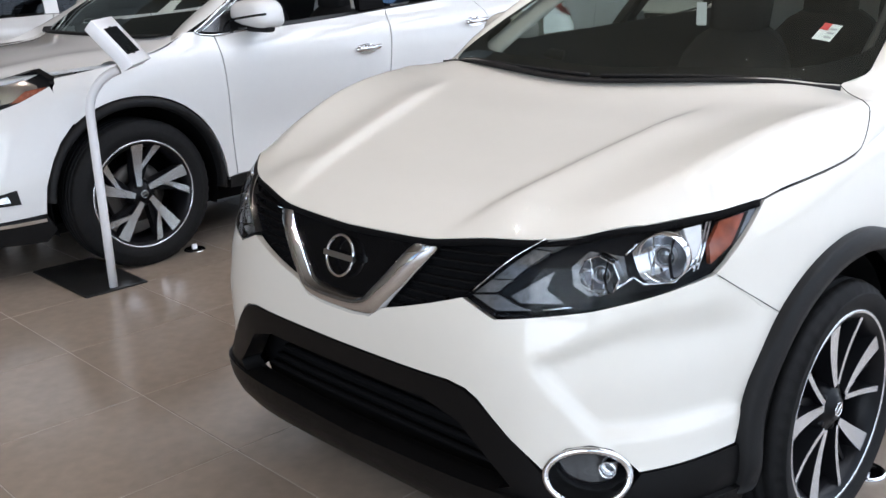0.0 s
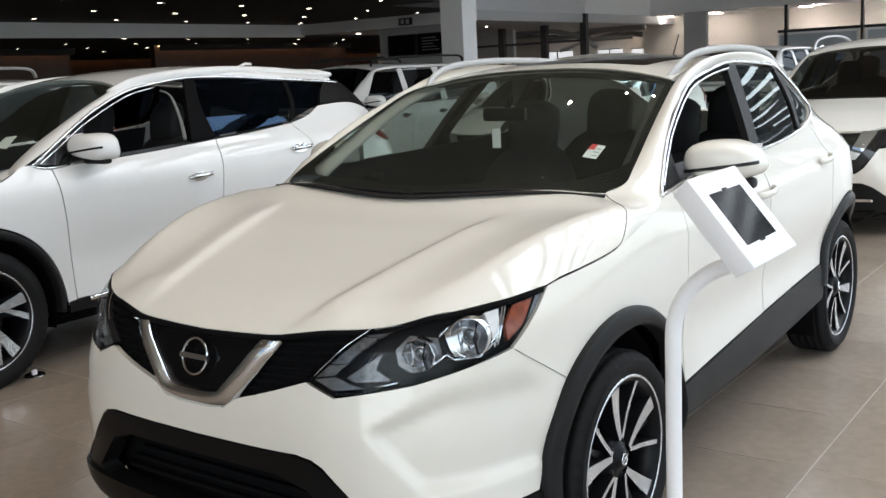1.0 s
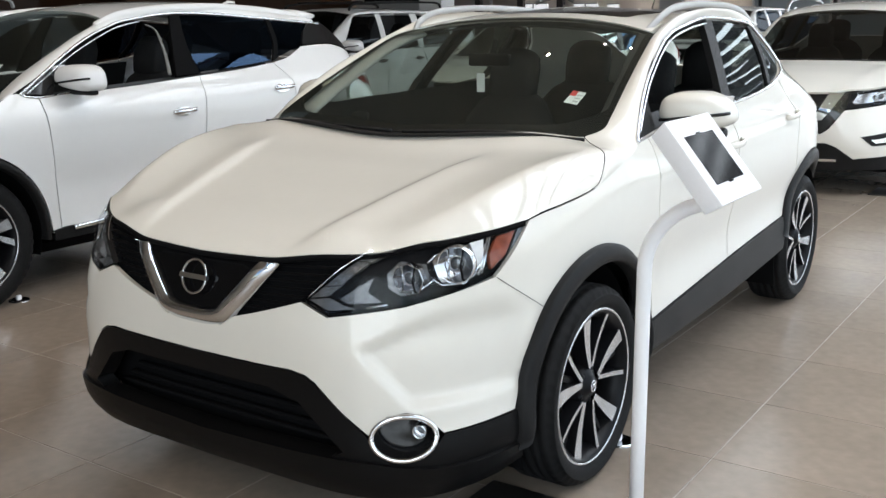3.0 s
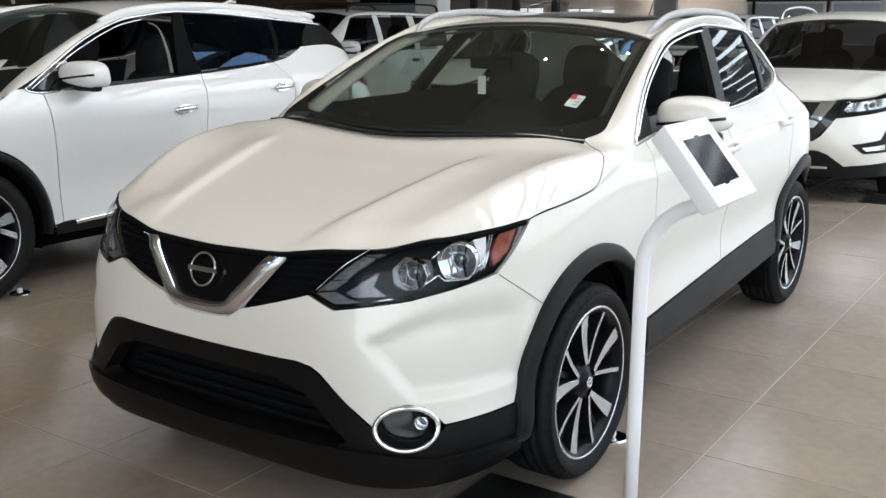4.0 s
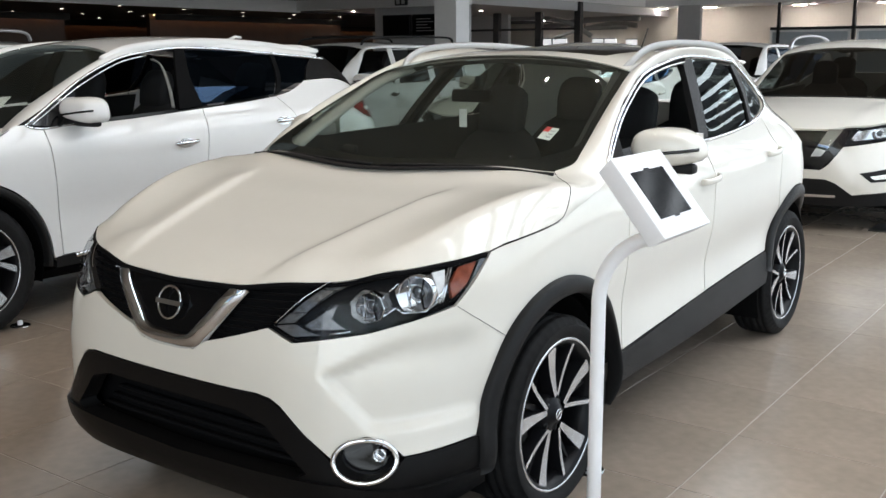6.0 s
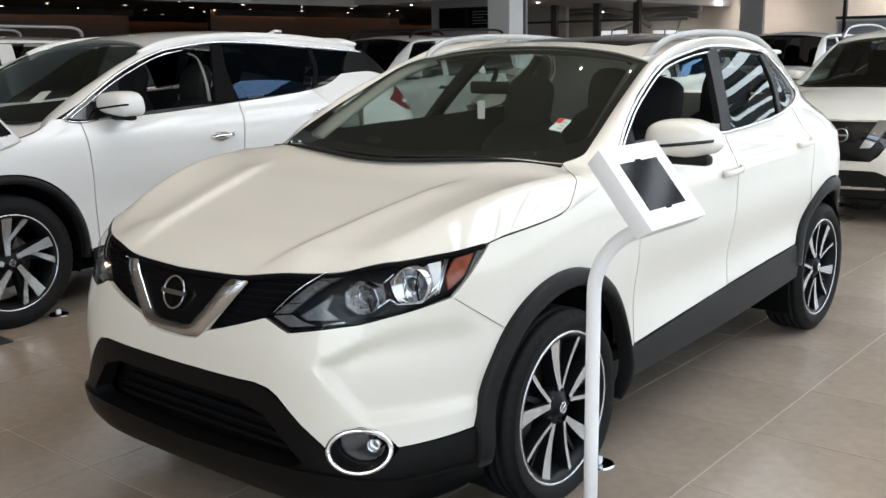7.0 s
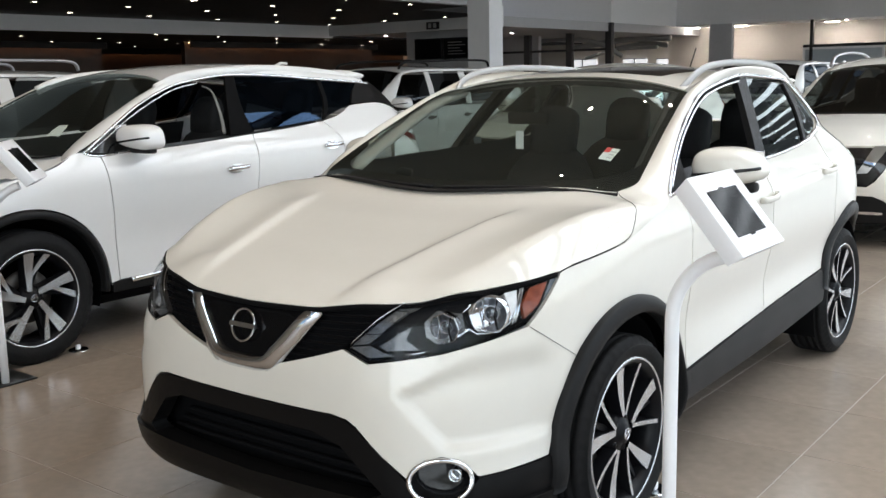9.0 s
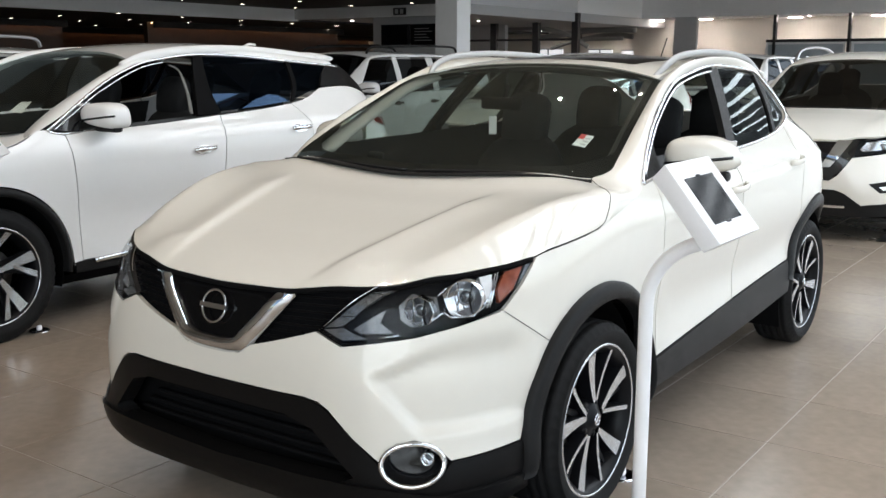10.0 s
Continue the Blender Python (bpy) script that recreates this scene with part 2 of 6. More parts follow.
def sweep(path, section, closed=False, normals=None, caps=True):
    """Verts and faces of a section (list of (u, v)) swept along a path; v follows the normals, or up."""
    p = [Vector(q) for q in path]
    n, k = len(p), len(section)
    verts, faces = [], []
    for i in range(n):
        a, b = p[i - 1] if (i or closed) else p[i], p[(i + 1) % n] if (i < n - 1 or closed) else p[i]
        t = (b - a).normalized()
        up = Vector(normals[i]) if normals else Vector((0, 0, 1))
        if abs(t.dot(up)) > 0.99:
            up = Vector((0, 1, 0))
        s = t.cross(up).normalized()
        w = s.cross(t).normalized()
        verts += [p[i] + s * u + w * v for u, v in section]
    for i in range(n if closed else n - 1):
        for j in range(k):
            a, b = i * k + j, i * k + (j + 1) % k
            c, d = ((i + 1) % n) * k + (j + 1) % k, ((i + 1) % n) * k + j
            faces.append((a, b, c, d))
    if caps and not closed:
        faces += [tuple(range(k))[::-1], tuple((n - 1) * k + j for j in range(k))]
    return verts, faces


def oval(w, h, n=10):
    return [(w * math.cos(2 * math.pi * i / n), h * math.sin(2 * math.pi * i / n)) for i in range(n)]


def lathe(profile, n=48):
    """Verts and faces of a profile (list of (x, r)) turned about the x axis."""
    verts, faces, k = [], [], len(profile)
    for i in range(n):
        c, s = math.cos(2 * math.pi * i / n), math.sin(2 * math.pi * i / n)
        verts += [(x, r * c, r * s) for x, r in profile]
    for i in range(n):
        for j in range(k - 1):
            faces.append((i * k + j, i * k + j + 1, ((i + 1) % n) * k + j + 1, ((i + 1) % n) * k + j))
    return verts, faces


def inside(p, ring):
    hit = False
    for (a, b), (c, d) in zip(ring, ring[1:] + ring[:1]):
        if (b > p[1]) != (d > p[1]) and p[0] < (c - a) * (p[1] - b) / (d - b) + a:
            hit = not hit
    return hit


def fill(outline, holes=(), step=0.03, ratio=1.0):
    """Triangles of a flat outline with holes and an even grid of inner points. ratio: how many outline units make one metre on the first axis."""
    from mathutils.geometry import delaunay_2d_cdt

    loops = []
    for lp in (outline, *holes):
        pts = []
        for i, q in enumerate(lp):
            r = lp[(i + 1) % len(lp)]
            d = math.hypot((r[0] - q[0]) / ratio, r[1] - q[1])
            k = max(1, int(d / step))
            pts += [(q[0] + (r[0] - q[0]) * j / k, q[1] + (r[1] - q[1]) * j / k) for j in range(k)]
        loops.append(pts)
    coords, edges = [], []
    for pts in loops:
        b = len(coords)
        coords += [(u / ratio, v) for u, v in pts]
        edges += [(b + i, b + (i + 1) % len(pts)) for i in range(len(pts))]
    rim = np.array(coords)
    lo, hi = rim.min(0), rim.max(0)
    us, vs = np.arange(lo[0] + step / 2, hi[0], step), np.arange(lo[1] + step / 2, hi[1], step)
    if len(us) and len(vs):
        g = np.stack(np.meshgrid(us, vs), -1).reshape(-1, 2)
        near = np.full(len(g), np.inf)
        for a, b in edges:
            p, q = rim[a], rim[b]
            d = q - p
            t = np.clip(((g - p) @ d) / max(d @ d, 1e-12), 0, 1)
            near = np.minimum(near, ((g - p - t[:, None] * d) ** 2).sum(1))
        coords += [tuple(q) for q in g[near > (0.45 * step) ** 2]]
    v, e, f, *_ = delaunay_2d_cdt([Vector(c) for c in coords], edges, [], 1, 1e-6)
    if holes:
        f = [t for t in f if not any(inside((v[t[0]] + v[t[1]] + v[t[2]]) / 3, [(a / ratio, b) for a, b in h]) for h in holes)]
    count = {}
    for tri in f:
        for i in range(3):
            k = (min(tri[i], tri[i - 1]), max(tri[i], tri[i - 1]))
            count[k] = count.get(k, 0) + 1
    rimedges = [k for k, c in count.items() if c == 1]
    return [(c[0] * ratio, c[1]) for c in v], [tuple(t) for t in f], rimedges


def panel(name, to3d, outline, mat, parent, label="", holes=(), step=0.03, ratio=1.0, thick=0.012, out=0.0, centre=(0, 1.3, 0.7), smooth=True):
    """A sheet cut to an outline on a curved surface, with folded edges. to3d maps the outline's two numbers to a place."""
    uv, tris, rim = fill(outline, holes, step, ratio)
    pos = [Vector(to3d(u, v)) for u, v in uv]
    c = Vector(centre)
    total = 0.0
    norm = [Vector() for _ in pos]
    for a, b, d in tris:
        nn = (pos[b] - pos[a]).cross(pos[d] - pos[a])
        total += nn.dot((pos[a] - c))
        for i in (a, b, d):
            norm[i] += nn
    if total < 0:
        tris = [(a, d, b) for a, b, d in tris]
        norm = [-q for q in norm]
    norm = [q.normalized() if q.length else Vector((0, 0, 1)) for q in norm]
    if out:
        pos = [q + k * out for q, k in zip(pos, norm)]
    verts, faces = list(pos), list(tris)
    if thick:
        owner = {}
        for t in tris:
            for i in range(3):
                owner[(t[i], t[(i + 1) % 3])] = 1
        outer, inner = {}, {}
        for a, b in rim:
            for i in (a, b):
                if i not in outer:
                    outer[i] = len(verts)
                    verts.append(pos[i])
                    inner[i] = len(verts)
                    verts.append(pos[i] - norm[i] * thick)
            if (a, b) not in owner:
                a, b = b, a
            faces.append((outer[b], outer[a], inner[a], inner[b]))
    return mesh_part(name, verts, faces, mat, parent, label, smooth)


# ---- vehicle bodies ----
class Shape:
    """The outer form of a car: plan outlines at each height, and a top profile along its length. Front axle at y = 0, nose towards -y."""

    def __init__(s, a, yf, nf, yc, yr, nr, ycr, top, crown, halfw, ridge=None, dent=None, cheek=None, power=2.4, hood=None):
        s.power, s.hood = power, hood
        s.a, s.yf, s.nf, s.yr, s.nr, s.top, s.crown, s.hw = map(curve1, (a, yf, nf, yr, nr, top, crown, halfw))
        s.yc, s.ycr, s.ridge, s.dent, s.cheek = yc, ycr, ridge, dent, cheek

    def front(s, ph, z):
        r, n, a, b = radians(ph), s.nf(z), s.a(z), s.yc - s.yf(z)
        k = (abs(math.sin(r) / a) ** n + abs(math.cos(r) / b) ** n) ** (-1 / n)
        if s.cheek:
            k -= s.cheek(abs(ph), z)
        return (k * math.sin(r), s.yc - k * math.cos(r), z)

    def sidex(s, y, z):
        a = s.a(z)
        q, n = 0.0, 2.0
        if y < s.yc:
            n, q = s.nf(z), min(1, (s.yc - y) / (s.yc - s.yf(z)))
        elif y > s.ycr:
            n, q = s.nr(z), min(1, (y - s.ycr) / (s.yr(z) - s.ycr))
        return a * max(0.0, 1 - q**n) ** (1 / n) + (s.dent(y, z) if s.dent else 0.0)

    def topz(s, x, y):
        z = s.top(y) - s.crown(y) * (abs(x) / s.hw(y)) ** (s.power + (2.4 - s.power) * ramp((y - 0.05) / 0.3)) + (s.ridge(abs(x), y) if s.ridge else 0.0)
        return s.hood(abs(x), y, z, s.top(y)) if s.hood else z

    def side(s, sign, off=0.0):
        return lambda y, z: (sign * (s.sidex(y, z) + off), y, z)

    def topat(s, off=0.0):
        return lambda x, y: (x, y, s.topz(x, y) + off)

    def rear(s, x, z):
        n, a = s.nr(z), s.a(z)
        return (x, s.ycr + (s.yr(z) - s.ycr) * max(0.0, 1 - min(1, abs(x) / a) ** n) ** (1 / n), z)


def both(half):
    """A closed outline from its right half, which starts and ends on the middle line."""
    return half + [(-u, v) for u, v in reversed(half) if abs(u) > 1e-6]


def ramp(v):
    v = max(0.0, min(1.0, v))
    return v * v * (3 - 2 * v)


def gauss(v, w):
    return math.exp(-((v / w) ** 2))


def make_wheel(root, x, y, R, rim, width, legs, count, sign, steer=0.0, spin=0.0, rimmat=None):
    """A wheel on its axle: rim with its spokes, cap and disc, and the tyre."""
    h = width / 2
    v, f = lathe([(-h + 0.02, rim - 0.005), (-h + 0.035, rim - 0.03), (h - 0.05, rim - 0.035), (h - 0.03, rim - 0.022), (h - 0.016, rim - 0.012), (h - 0.012, rim), (h - 0.016, rim + 0.008)], 56)
    wheel = mesh_part("wheel", v, f, RIMBLACK, root)
    wheel.matrix_local = pose(x, y, R - 0.004, 0, 0, steer if sign > 0 else steer + 180) @ pose(0, 0, 0, spin * sign)
    prof = [(-h + 0.022, rim), (-h + 0.004, rim + 0.02), (-h, rim + 0.05), (-h + 0.010, R - 0.03), (-h + 0.022, R - 0.008), (-h * 0.62, R - 0.001)]
    for g in (-0.45, -0.12, 0.22, 0.52):
        prof += [(g * h, R), (g * h + 0.001, R - 0.008), (g * h + 0.011, R - 0.008), (g * h + 0.012, R)]
    prof += [(h - 0.022, R - 0.008), (h - 0.010, R - 0.03), (h - 0.001, rim + 0.052), (h, rim + 0.048), (h - 0.004, rim + 0.02), (h - 0.014, rim + 0.006), (h - 0.02, rim)]
    ring = 144
    v, f = lathe(prof, ring)
    # cut the shoulder blocks into the one skin
    k, cuts = len(prof), (3, 4, 22, 23)
    for i in range(0, ring, 3):
        for j in cuts:
            x0, y0, z0 = v[i * k + j]
            q = 1 - 0.006 / math.hypot(y0, z0)
            v[i * k + j] = (x0, y0 * q, z0 * q)
    mesh_part("tyre", v, f, RUBBER, wheel)
    v, f = lathe([(h - 0.014, rim - 0.005), (h - 0.012, rim - 0.003), (h - 0.0105, rim + 0.001), (h - 0.014, rim + 0.0045)], 56)
    mesh_part("rim_edge", v, f, rimmat or MACHINED, wheel, "bright machined rim edge")
    # spokes
    for i in range(count):
        base = 360 * i / count
        for t0, t1, w0, w1, r0 in legs:
            pts = []
            p0 = Vector((r0 * math.cos(radians(base + t0)), r0 * math.sin(radians(base + t0))))
            p1 = Vector(((rim - 0.006) * math.cos(radians(base + t1)), (rim - 0.006) * math.sin(radians(base + t1))))
            side = (p1 - p0).normalized()
            for k in range(7):
                u = k / 6
                q = p0.lerp(p1, u)
                xx = h - 0.032 - 0.006 * math.sin(math.pi * u) + 0.012 * u - (0.022 if w1 < 0.013 else 0.0)
                pts.append((q, (w0 + (w1 - w0) * u) / 2, xx))
            vv, ff, ix = [], [], []
            for q, wd, xx in pts:
                for dd, dx in ((-wd - 0.004, -0.045), (-wd, 0.0), (wd, 0.0), (wd + 0.004, -0.045)):
                    vv.append((xx + dx, q.x - dd * side.y, q.y + dd * side.x))
            for k in range(6):
                for j in range(3):
                    a = k * 4 + j
                    ff.append((a, a + 1, a + 5, a + 4))
                    ix.append(0 if j == 1 else 1)
            ix = [1] * len(ff) if w1 < 0.013 else ix
            mesh_part("spoke", vv, ff, None, wheel, smooth=False, mats=[rimmat or MACHINED, RIMBLACK], idx=ix)
    v, f = lathe([(h - 0.085, 0.078), (h - 0.050, 0.070), (h - 0.036, 0.050), (h - 0.031, 0.036), (h - 0.025, 0.033), (h - 0.022, 0.0)], 32)
    hub = mesh_part("hub", v, f, RIMBLACK, wheel)
    ring = [(0.0, 0.018 * math.cos(2 * math.pi * i / 20), 0.018 * math.sin(2 * math.pi * i / 20)) for i in range(20)]
    v, f = sweep([(h - 0.020, b, c) for a, b, c in ring], oval(0.0022, 0.0022, 6), closed=True, normals=[(1, 0, 0)] * 20)
    mesh_part("cap_ring", v, f, CHROME, wheel)
    bm = box_bm(0.004, 0.040, 0.006, 0.001, 1, (h - 0.020, 0, 0))
    bm_part("cap_bar", bm, CHROME, wheel)
    for i in range(5):
        a = radians(72 * i + 36)
        v, f = lathe([(0, 0.011), (0.012, 0.010), (0.014, 0.0)], 8)
        ob = mesh_part("lug_nut", v, f, RIMBLACK, wheel)
        ob.location = (h - 0.050, 0.057 * math.cos(a), 0.057 * math.sin(a))
    v, f = lathe([(h - 0.11, 0.07), (h - 0.105, 0.075), (h - 0.105, 0.155), (h - 0.125, 0.155), (h - 0.125, 0.07)], 40)
    mesh_part("brake_disc", v, f, IRON, wheel)
    bm = box_bm(0.06, 0.07, 0.16, 0.02, 2, (h - 0.115, -0.135, 0.02))
    bm_part("brake_caliper", bm, IRON, wheel)
    return wheel


def arch_liner(root, S, y, R, r):
    for sg in (-1, 1):
        v, f = lathe([(0.0, 0.02), (0.0, r), (0.36, r)], 40)
        keep = [q for q in f if min(v[i][2] for i in q) > -0.20]
        ob = mesh_part("wheel_well", [(sg * (0.50 + a), y + b, R + c) for a, b, c in v], keep, DARK, root)


def arch_trim(root, S, y, R, rin, rout_y, rout_z, a0, a1, proud=0.014, back=0.0):
    """The black moulding round a wheel opening, on both flanks."""
    n, rows = 48, ((0.0, -0.055), (0.0, -0.012), (0.05, -0.002), (0.16, 0.004), (0.45, 0.007), (0.78, 0.003), (0.93, -0.002), (1.0, -0.008), (1.0, -0.03))
    for sg in (-1, 1):
        verts, faces = [], []
        for i in range(n + 1):
            a = radians(a0 + (a1 - a0) * i / n)
            inner = (y + back + rin * math.cos(a), R + rin * math.sin(a))
            outer = (y + rout_y * math.cos(a), R + rout_z * math.sin(a))
            for u, o in rows:
                yy, zz = inner[0] + (outer[0] - inner[0]) * u, inner[1] + (outer[1] - inner[1]) * u
                verts.append((sg * (S.sidex(yy, zz) + proud + o), yy, zz))
        k = len(rows)
        for i in range(n):
            for j in range(k - 1):
                q = (i * k + j, i * k + j + 1, (i + 1) * k + j + 1, (i + 1) * k + j)
                faces.append(q if sg > 0 else tuple(reversed(q)))
        ends = [tuple(range(k)), tuple(n * k + j for j in range(k))]
        faces += ends
        mesh_part("wheel_arch_trim", verts, faces, CLAD, root, "matt black plastic arch moulding")


def seat(root, x, y, z, w=0.52):
    """A car seat with cushion, back and head restraint."""
    def slab(name, prof, ww, m, parent):
        v, f = [], []
        n = len(prof)
        for i in range(9):
            u = -1 + i / 4
            e = 1 - 0.22 * abs(u) ** 3
            for a, b in prof:
                v.append((u * ww / 2 * (1 - 0.06 * abs(u)), a * e, b * e))
        for i in range(8):
            for j in range(n):
                f.append((i * n + j, i * n + (j + 1) % n, (i + 1) * n + (j + 1) % n, (i + 1) * n + j))
        f += [tuple(range(n))[::-1], tuple(8 * n + j for j in range(n))]
        ob = mesh_part(name, v, f, SEAT, parent)
        ob.matrix_local = m
        return ob
    cushion = slab("seat", [(-0.27, -0.05), (-0.27, 0.06), (-0.20, 0.10), (0.10, 0.07), (0.26, 0.05), (0.27, -0.06)], w, pose(x, y, z), root)
    back = slab("backrest", [(-0.07, 0.0), (-0.085, 0.25), (-0.06, 0.52), (-0.03, 0.62), (0.03, 0.645), (0.07, 0.60), (0.085, 0.45), (0.09, 0.0)], w, pose(x, y + 0.27, z + 0.02, -20), root)
    slab("head_restraint", [(-0.045, -0.06), (-0.065, 0.06), (-0.06, 0.14), (-0.03, 0.20), (0.03, 0.205), (0.055, 0.14), (0.05, -0.06)], 0.26, pose(x, y + 0.475, z + 0.635, -14), root)


def door_mirror(root, sg, x, y, z, w=0.25, h=0.15, d=0.17, mat=None, taper=1.0):
    """A door mirror: painted shell with a dark lamp strip, and its black foot."""
    v, f = [], []
    nu, nv = 22, 14
    for i in range(nv + 1):
        b = -math.pi / 2 + math.pi * i / nv
        for j in range(nu):
            a = 2 * math.pi * j / nu
            ca, sa, cb, sb = math.cos(a), math.sin(a), math.cos(b), math.sin(b)
            e = 0.62 if taper > 0.5 else 0.5
            X = math.copysign(abs(ca) ** e, ca) * abs(cb) ** e
            Y = math.copysign(abs(sa) ** e, sa) * abs(cb) ** e
            Z = math.copysign(abs(sb) ** (0.60 if sb > 0 else 0.72), sb)
            if Y > 0:
                Y *= 0.35
            if Z < 0:
                Z *= 1 - 0.45 * taper * max(0.0, X) - 0.10 * max(0.0, -X)
            else:
                Z *= 1 - 0.34 * taper * max(0.0, X) ** 2.5 - (0.12 + 0.2 * (1 - taper)) * max(0.0, -X) ** 2
            X *= 1 - 0.10 * Z
            Z *= 1 + 0.10 * X
            v.append((sg * X * w / 2, Y * d * 0.7 + 0.03 * X, Z * h / 2 - 0.012 * X))
    for i in range(nv):
        for j in range(nu):
            f.append((i * nu + j, i * nu + (j + 1) % nu, (i + 1) * nu + (j + 1) % nu, (i + 1) * nu + j))
    if sg < 0:
        f = [tuple(reversed(q)) for q in f]
    shell = mesh_part("door_mirror", v, f, mat or PAINT, root)
    shell.location = (sg * x, y, z)
    strip = []
    for k in range(13):
        a = radians(-165 + 140 * k / 12)
        X, Y = math.copysign(abs(math.cos(a)) ** e, math.cos(a)), math.copysign(abs(math.sin(a)) ** e, math.sin(a))
        strip.append((sg * X * w / 2 * 1.005, Y * d * 0.7 * 1.005 + 0.03 * X, -0.018 + 0.016 * X))
    vv, ff = sweep(strip, oval(0.002, 0.007, 6))
    mesh_part("turn_lamp", vv, ff, GLOSSBLACK, shell, "dark turn signal strip")
    vv, ff = sweep([(-sg * w * 0.30, 0.005, -h * 0.42), (-sg * w * 0.45, 0.02, -h * 0.62), (-sg * w * 0.75, 0.05, -h * 0.72)], oval(0.03, 0.022, 10))
    mesh_part("mirror_foot", vv, ff, CLAD, shell, "black plastic mirror foot")
    bm = box_bm(w * 0.8, 0.06, 0.040, 0.014, 2, (0, -0.015, -h / 2 - 0.006))
    bm_part("mirror_lower", bm, CLAD, shell)
    bm = box_bm(w * 0.82, 0.004, h * 0.72, 0.001, 1, (0, d * 0.25, 0))
    bm_part("mirror_glass", bm, CHROME, shell)
    return shell


def door_handle(root, S, sg, y, z, mat, length=0.19):
    pts, nrm = [], []
    for k in range(13):
        u = k / 12
        yy, zz = y - length / 2 + length * u, z + 0.012 * (u - 0.5)
        pts.append((sg * (S.sidex(yy, zz) + 0.004 + 0.034 * math.sin(math.pi * u) ** 0.45), yy, zz))
        nrm.append((sg, 0, 0))
    v, f = sweep(pts, oval(0.014, 0.007, 10), normals=nrm)
    h = mesh_part("door_handle", v, f, mat, root)
    panel("handle_recess", S.side(sg), arc(y - 0.01, z - 0.004, 0.075, 0.030, 0, 360, 20)[:-1], mat, h, step=0.02, thick=0, out=0.001)


def glass_run(root, S, sg, name, outline, mat, out=-0.006, label=""):
    ob = panel(name, S.side(sg), outline, mat, root, label, step=0.05, thick=0, out=out)
    ob.visible_shadow = False
    return ob


def trim_line(root, S, sg, pts, mat, r=0.007, name="window_trim", closed=False, proud=0.004, label="polished chrome window trim"):
    path = spline(pts, 6)
    p3 = [(sg * (S.sidex(y, z) + proud), y, z) for y, z in path]
    v, f = sweep(p3, oval(r, r * 0.7, 8), closed=closed, normals=[(sg, 0, 0)] * len(p3))
    return mesh_part(name, v, f, mat, root, label)


def strip_between(name, inner, outer, bulge, mat, parent, n=6, k=8, sg=1, label=""):
    """A rounded band between two lines: pillars and roof edges."""
    a, b = spline(inner, n), spline(outer, n)
    verts, faces = [], []
    for i, (p, q) in enumerate(zip(a, b)):
        p, q = Vector(p), Vector(q)
        g = bulge(p.y) if callable(bulge) else bulge
        o = Vector((0.62, -0.12, 0.75)).normalized()
        for j in range(k + 1):
            u = j / k
            w = p.lerp(q, u) + o * g * math.sin(math.pi * u) ** 0.8
            verts.append((sg * w.x, w.y, w.z))
    for i in range(len(a) - 1):
        for j in range(k):
            q = (i * (k + 1) + j, i * (k + 1) + j + 1, (i + 1) * (k + 1) + j + 1, (i + 1) * (k + 1) + j)
            faces.append(q if sg < 0 else tuple(reversed(q)))
    return mesh_part(name, verts, faces, mat, parent, label)


def underbody(root, S, length, w=0.74, z0=0.20, front=-0.62):
    box("floor_pan", -w, w, front, length, z0, z0 + 0.05, DARK, root)
    box("engine_bay", -0.48, 0.48, front - 0.02, 0.18, 0.24, 0.80, DARK, root)
    box("bulkhead", -0.70, 0.70, 0.42, 0.50, 0.26, 0.92, DARK, root)


def badge(root, S, ph, z, r, out=0.028):
    """A round chrome emblem with a bar across it."""
    c = Vector(S.front(ph, z))
    d = (Vector(S.front(ph, z + 0.04)) - Vector(S.front(ph, z - 0.04))).normalized()
    e = (Vector(S.front(ph + 1, z)) - Vector(S.front(ph - 1, z))).normalized()
    nn = e.cross(d).normalized()
    if nn.y > 0:
        nn = -nn
    c += nn * out
    ring = [c + e * r * math.cos(2 * math.pi * i / 36) + d * r * math.sin(2 * math.pi * i / 36) for i in range(36)]
    v, f = sweep(ring, oval(r * 0.08, r * 0.10, 8), closed=True, normals=[nn] * 36)
    ob = mesh_part("emblem", v, f, CHROME, root, "round chrome emblem with a bar across")
    verts = [c + e * a * r * 1.12 + d * b * r * 0.145 + nn * g for a in (-1, 1) for b in (-1, 1) for g in (-0.004, 0.008)]
    mesh_part("emblem_bar", verts, [(0, 1, 3, 2), (4, 6, 7, 5), (0, 4, 5, 1), (2, 3, 7, 6), (1, 5, 7, 3), (0, 2, 6, 4)], CHROME, ob, smooth=False)
    return ob


def ring_on(root, S, name, cph, cz, rph, rz, r, mat, out=0.006, n=40, label=""):
    pts, nrm = [], []
    for i in range(n):
        a = 2 * math.pi * i / n
        p = Vector(S.front(cph + rph * math.cos(a), cz + rz * math.sin(a)))
        q = Vector(S.front(cph + rph * math.cos(a) + 0.5, cz + rz * math.sin(a))) - Vector(S.front(cph + rph * math.cos(a) - 0.5, cz + rz * math.sin(a)))
        nn = q.cross(Vector((0, 0, 1))).normalized()
        if nn.y > 0:
            nn = -nn
        pts.append(p + nn * out)
        nrm.append(nn)
    v, f = sweep(pts, oval(r, r * 0.8, 8), closed=True, normals=nrm)
    return mesh_part(name, v, f, mat, root, label)


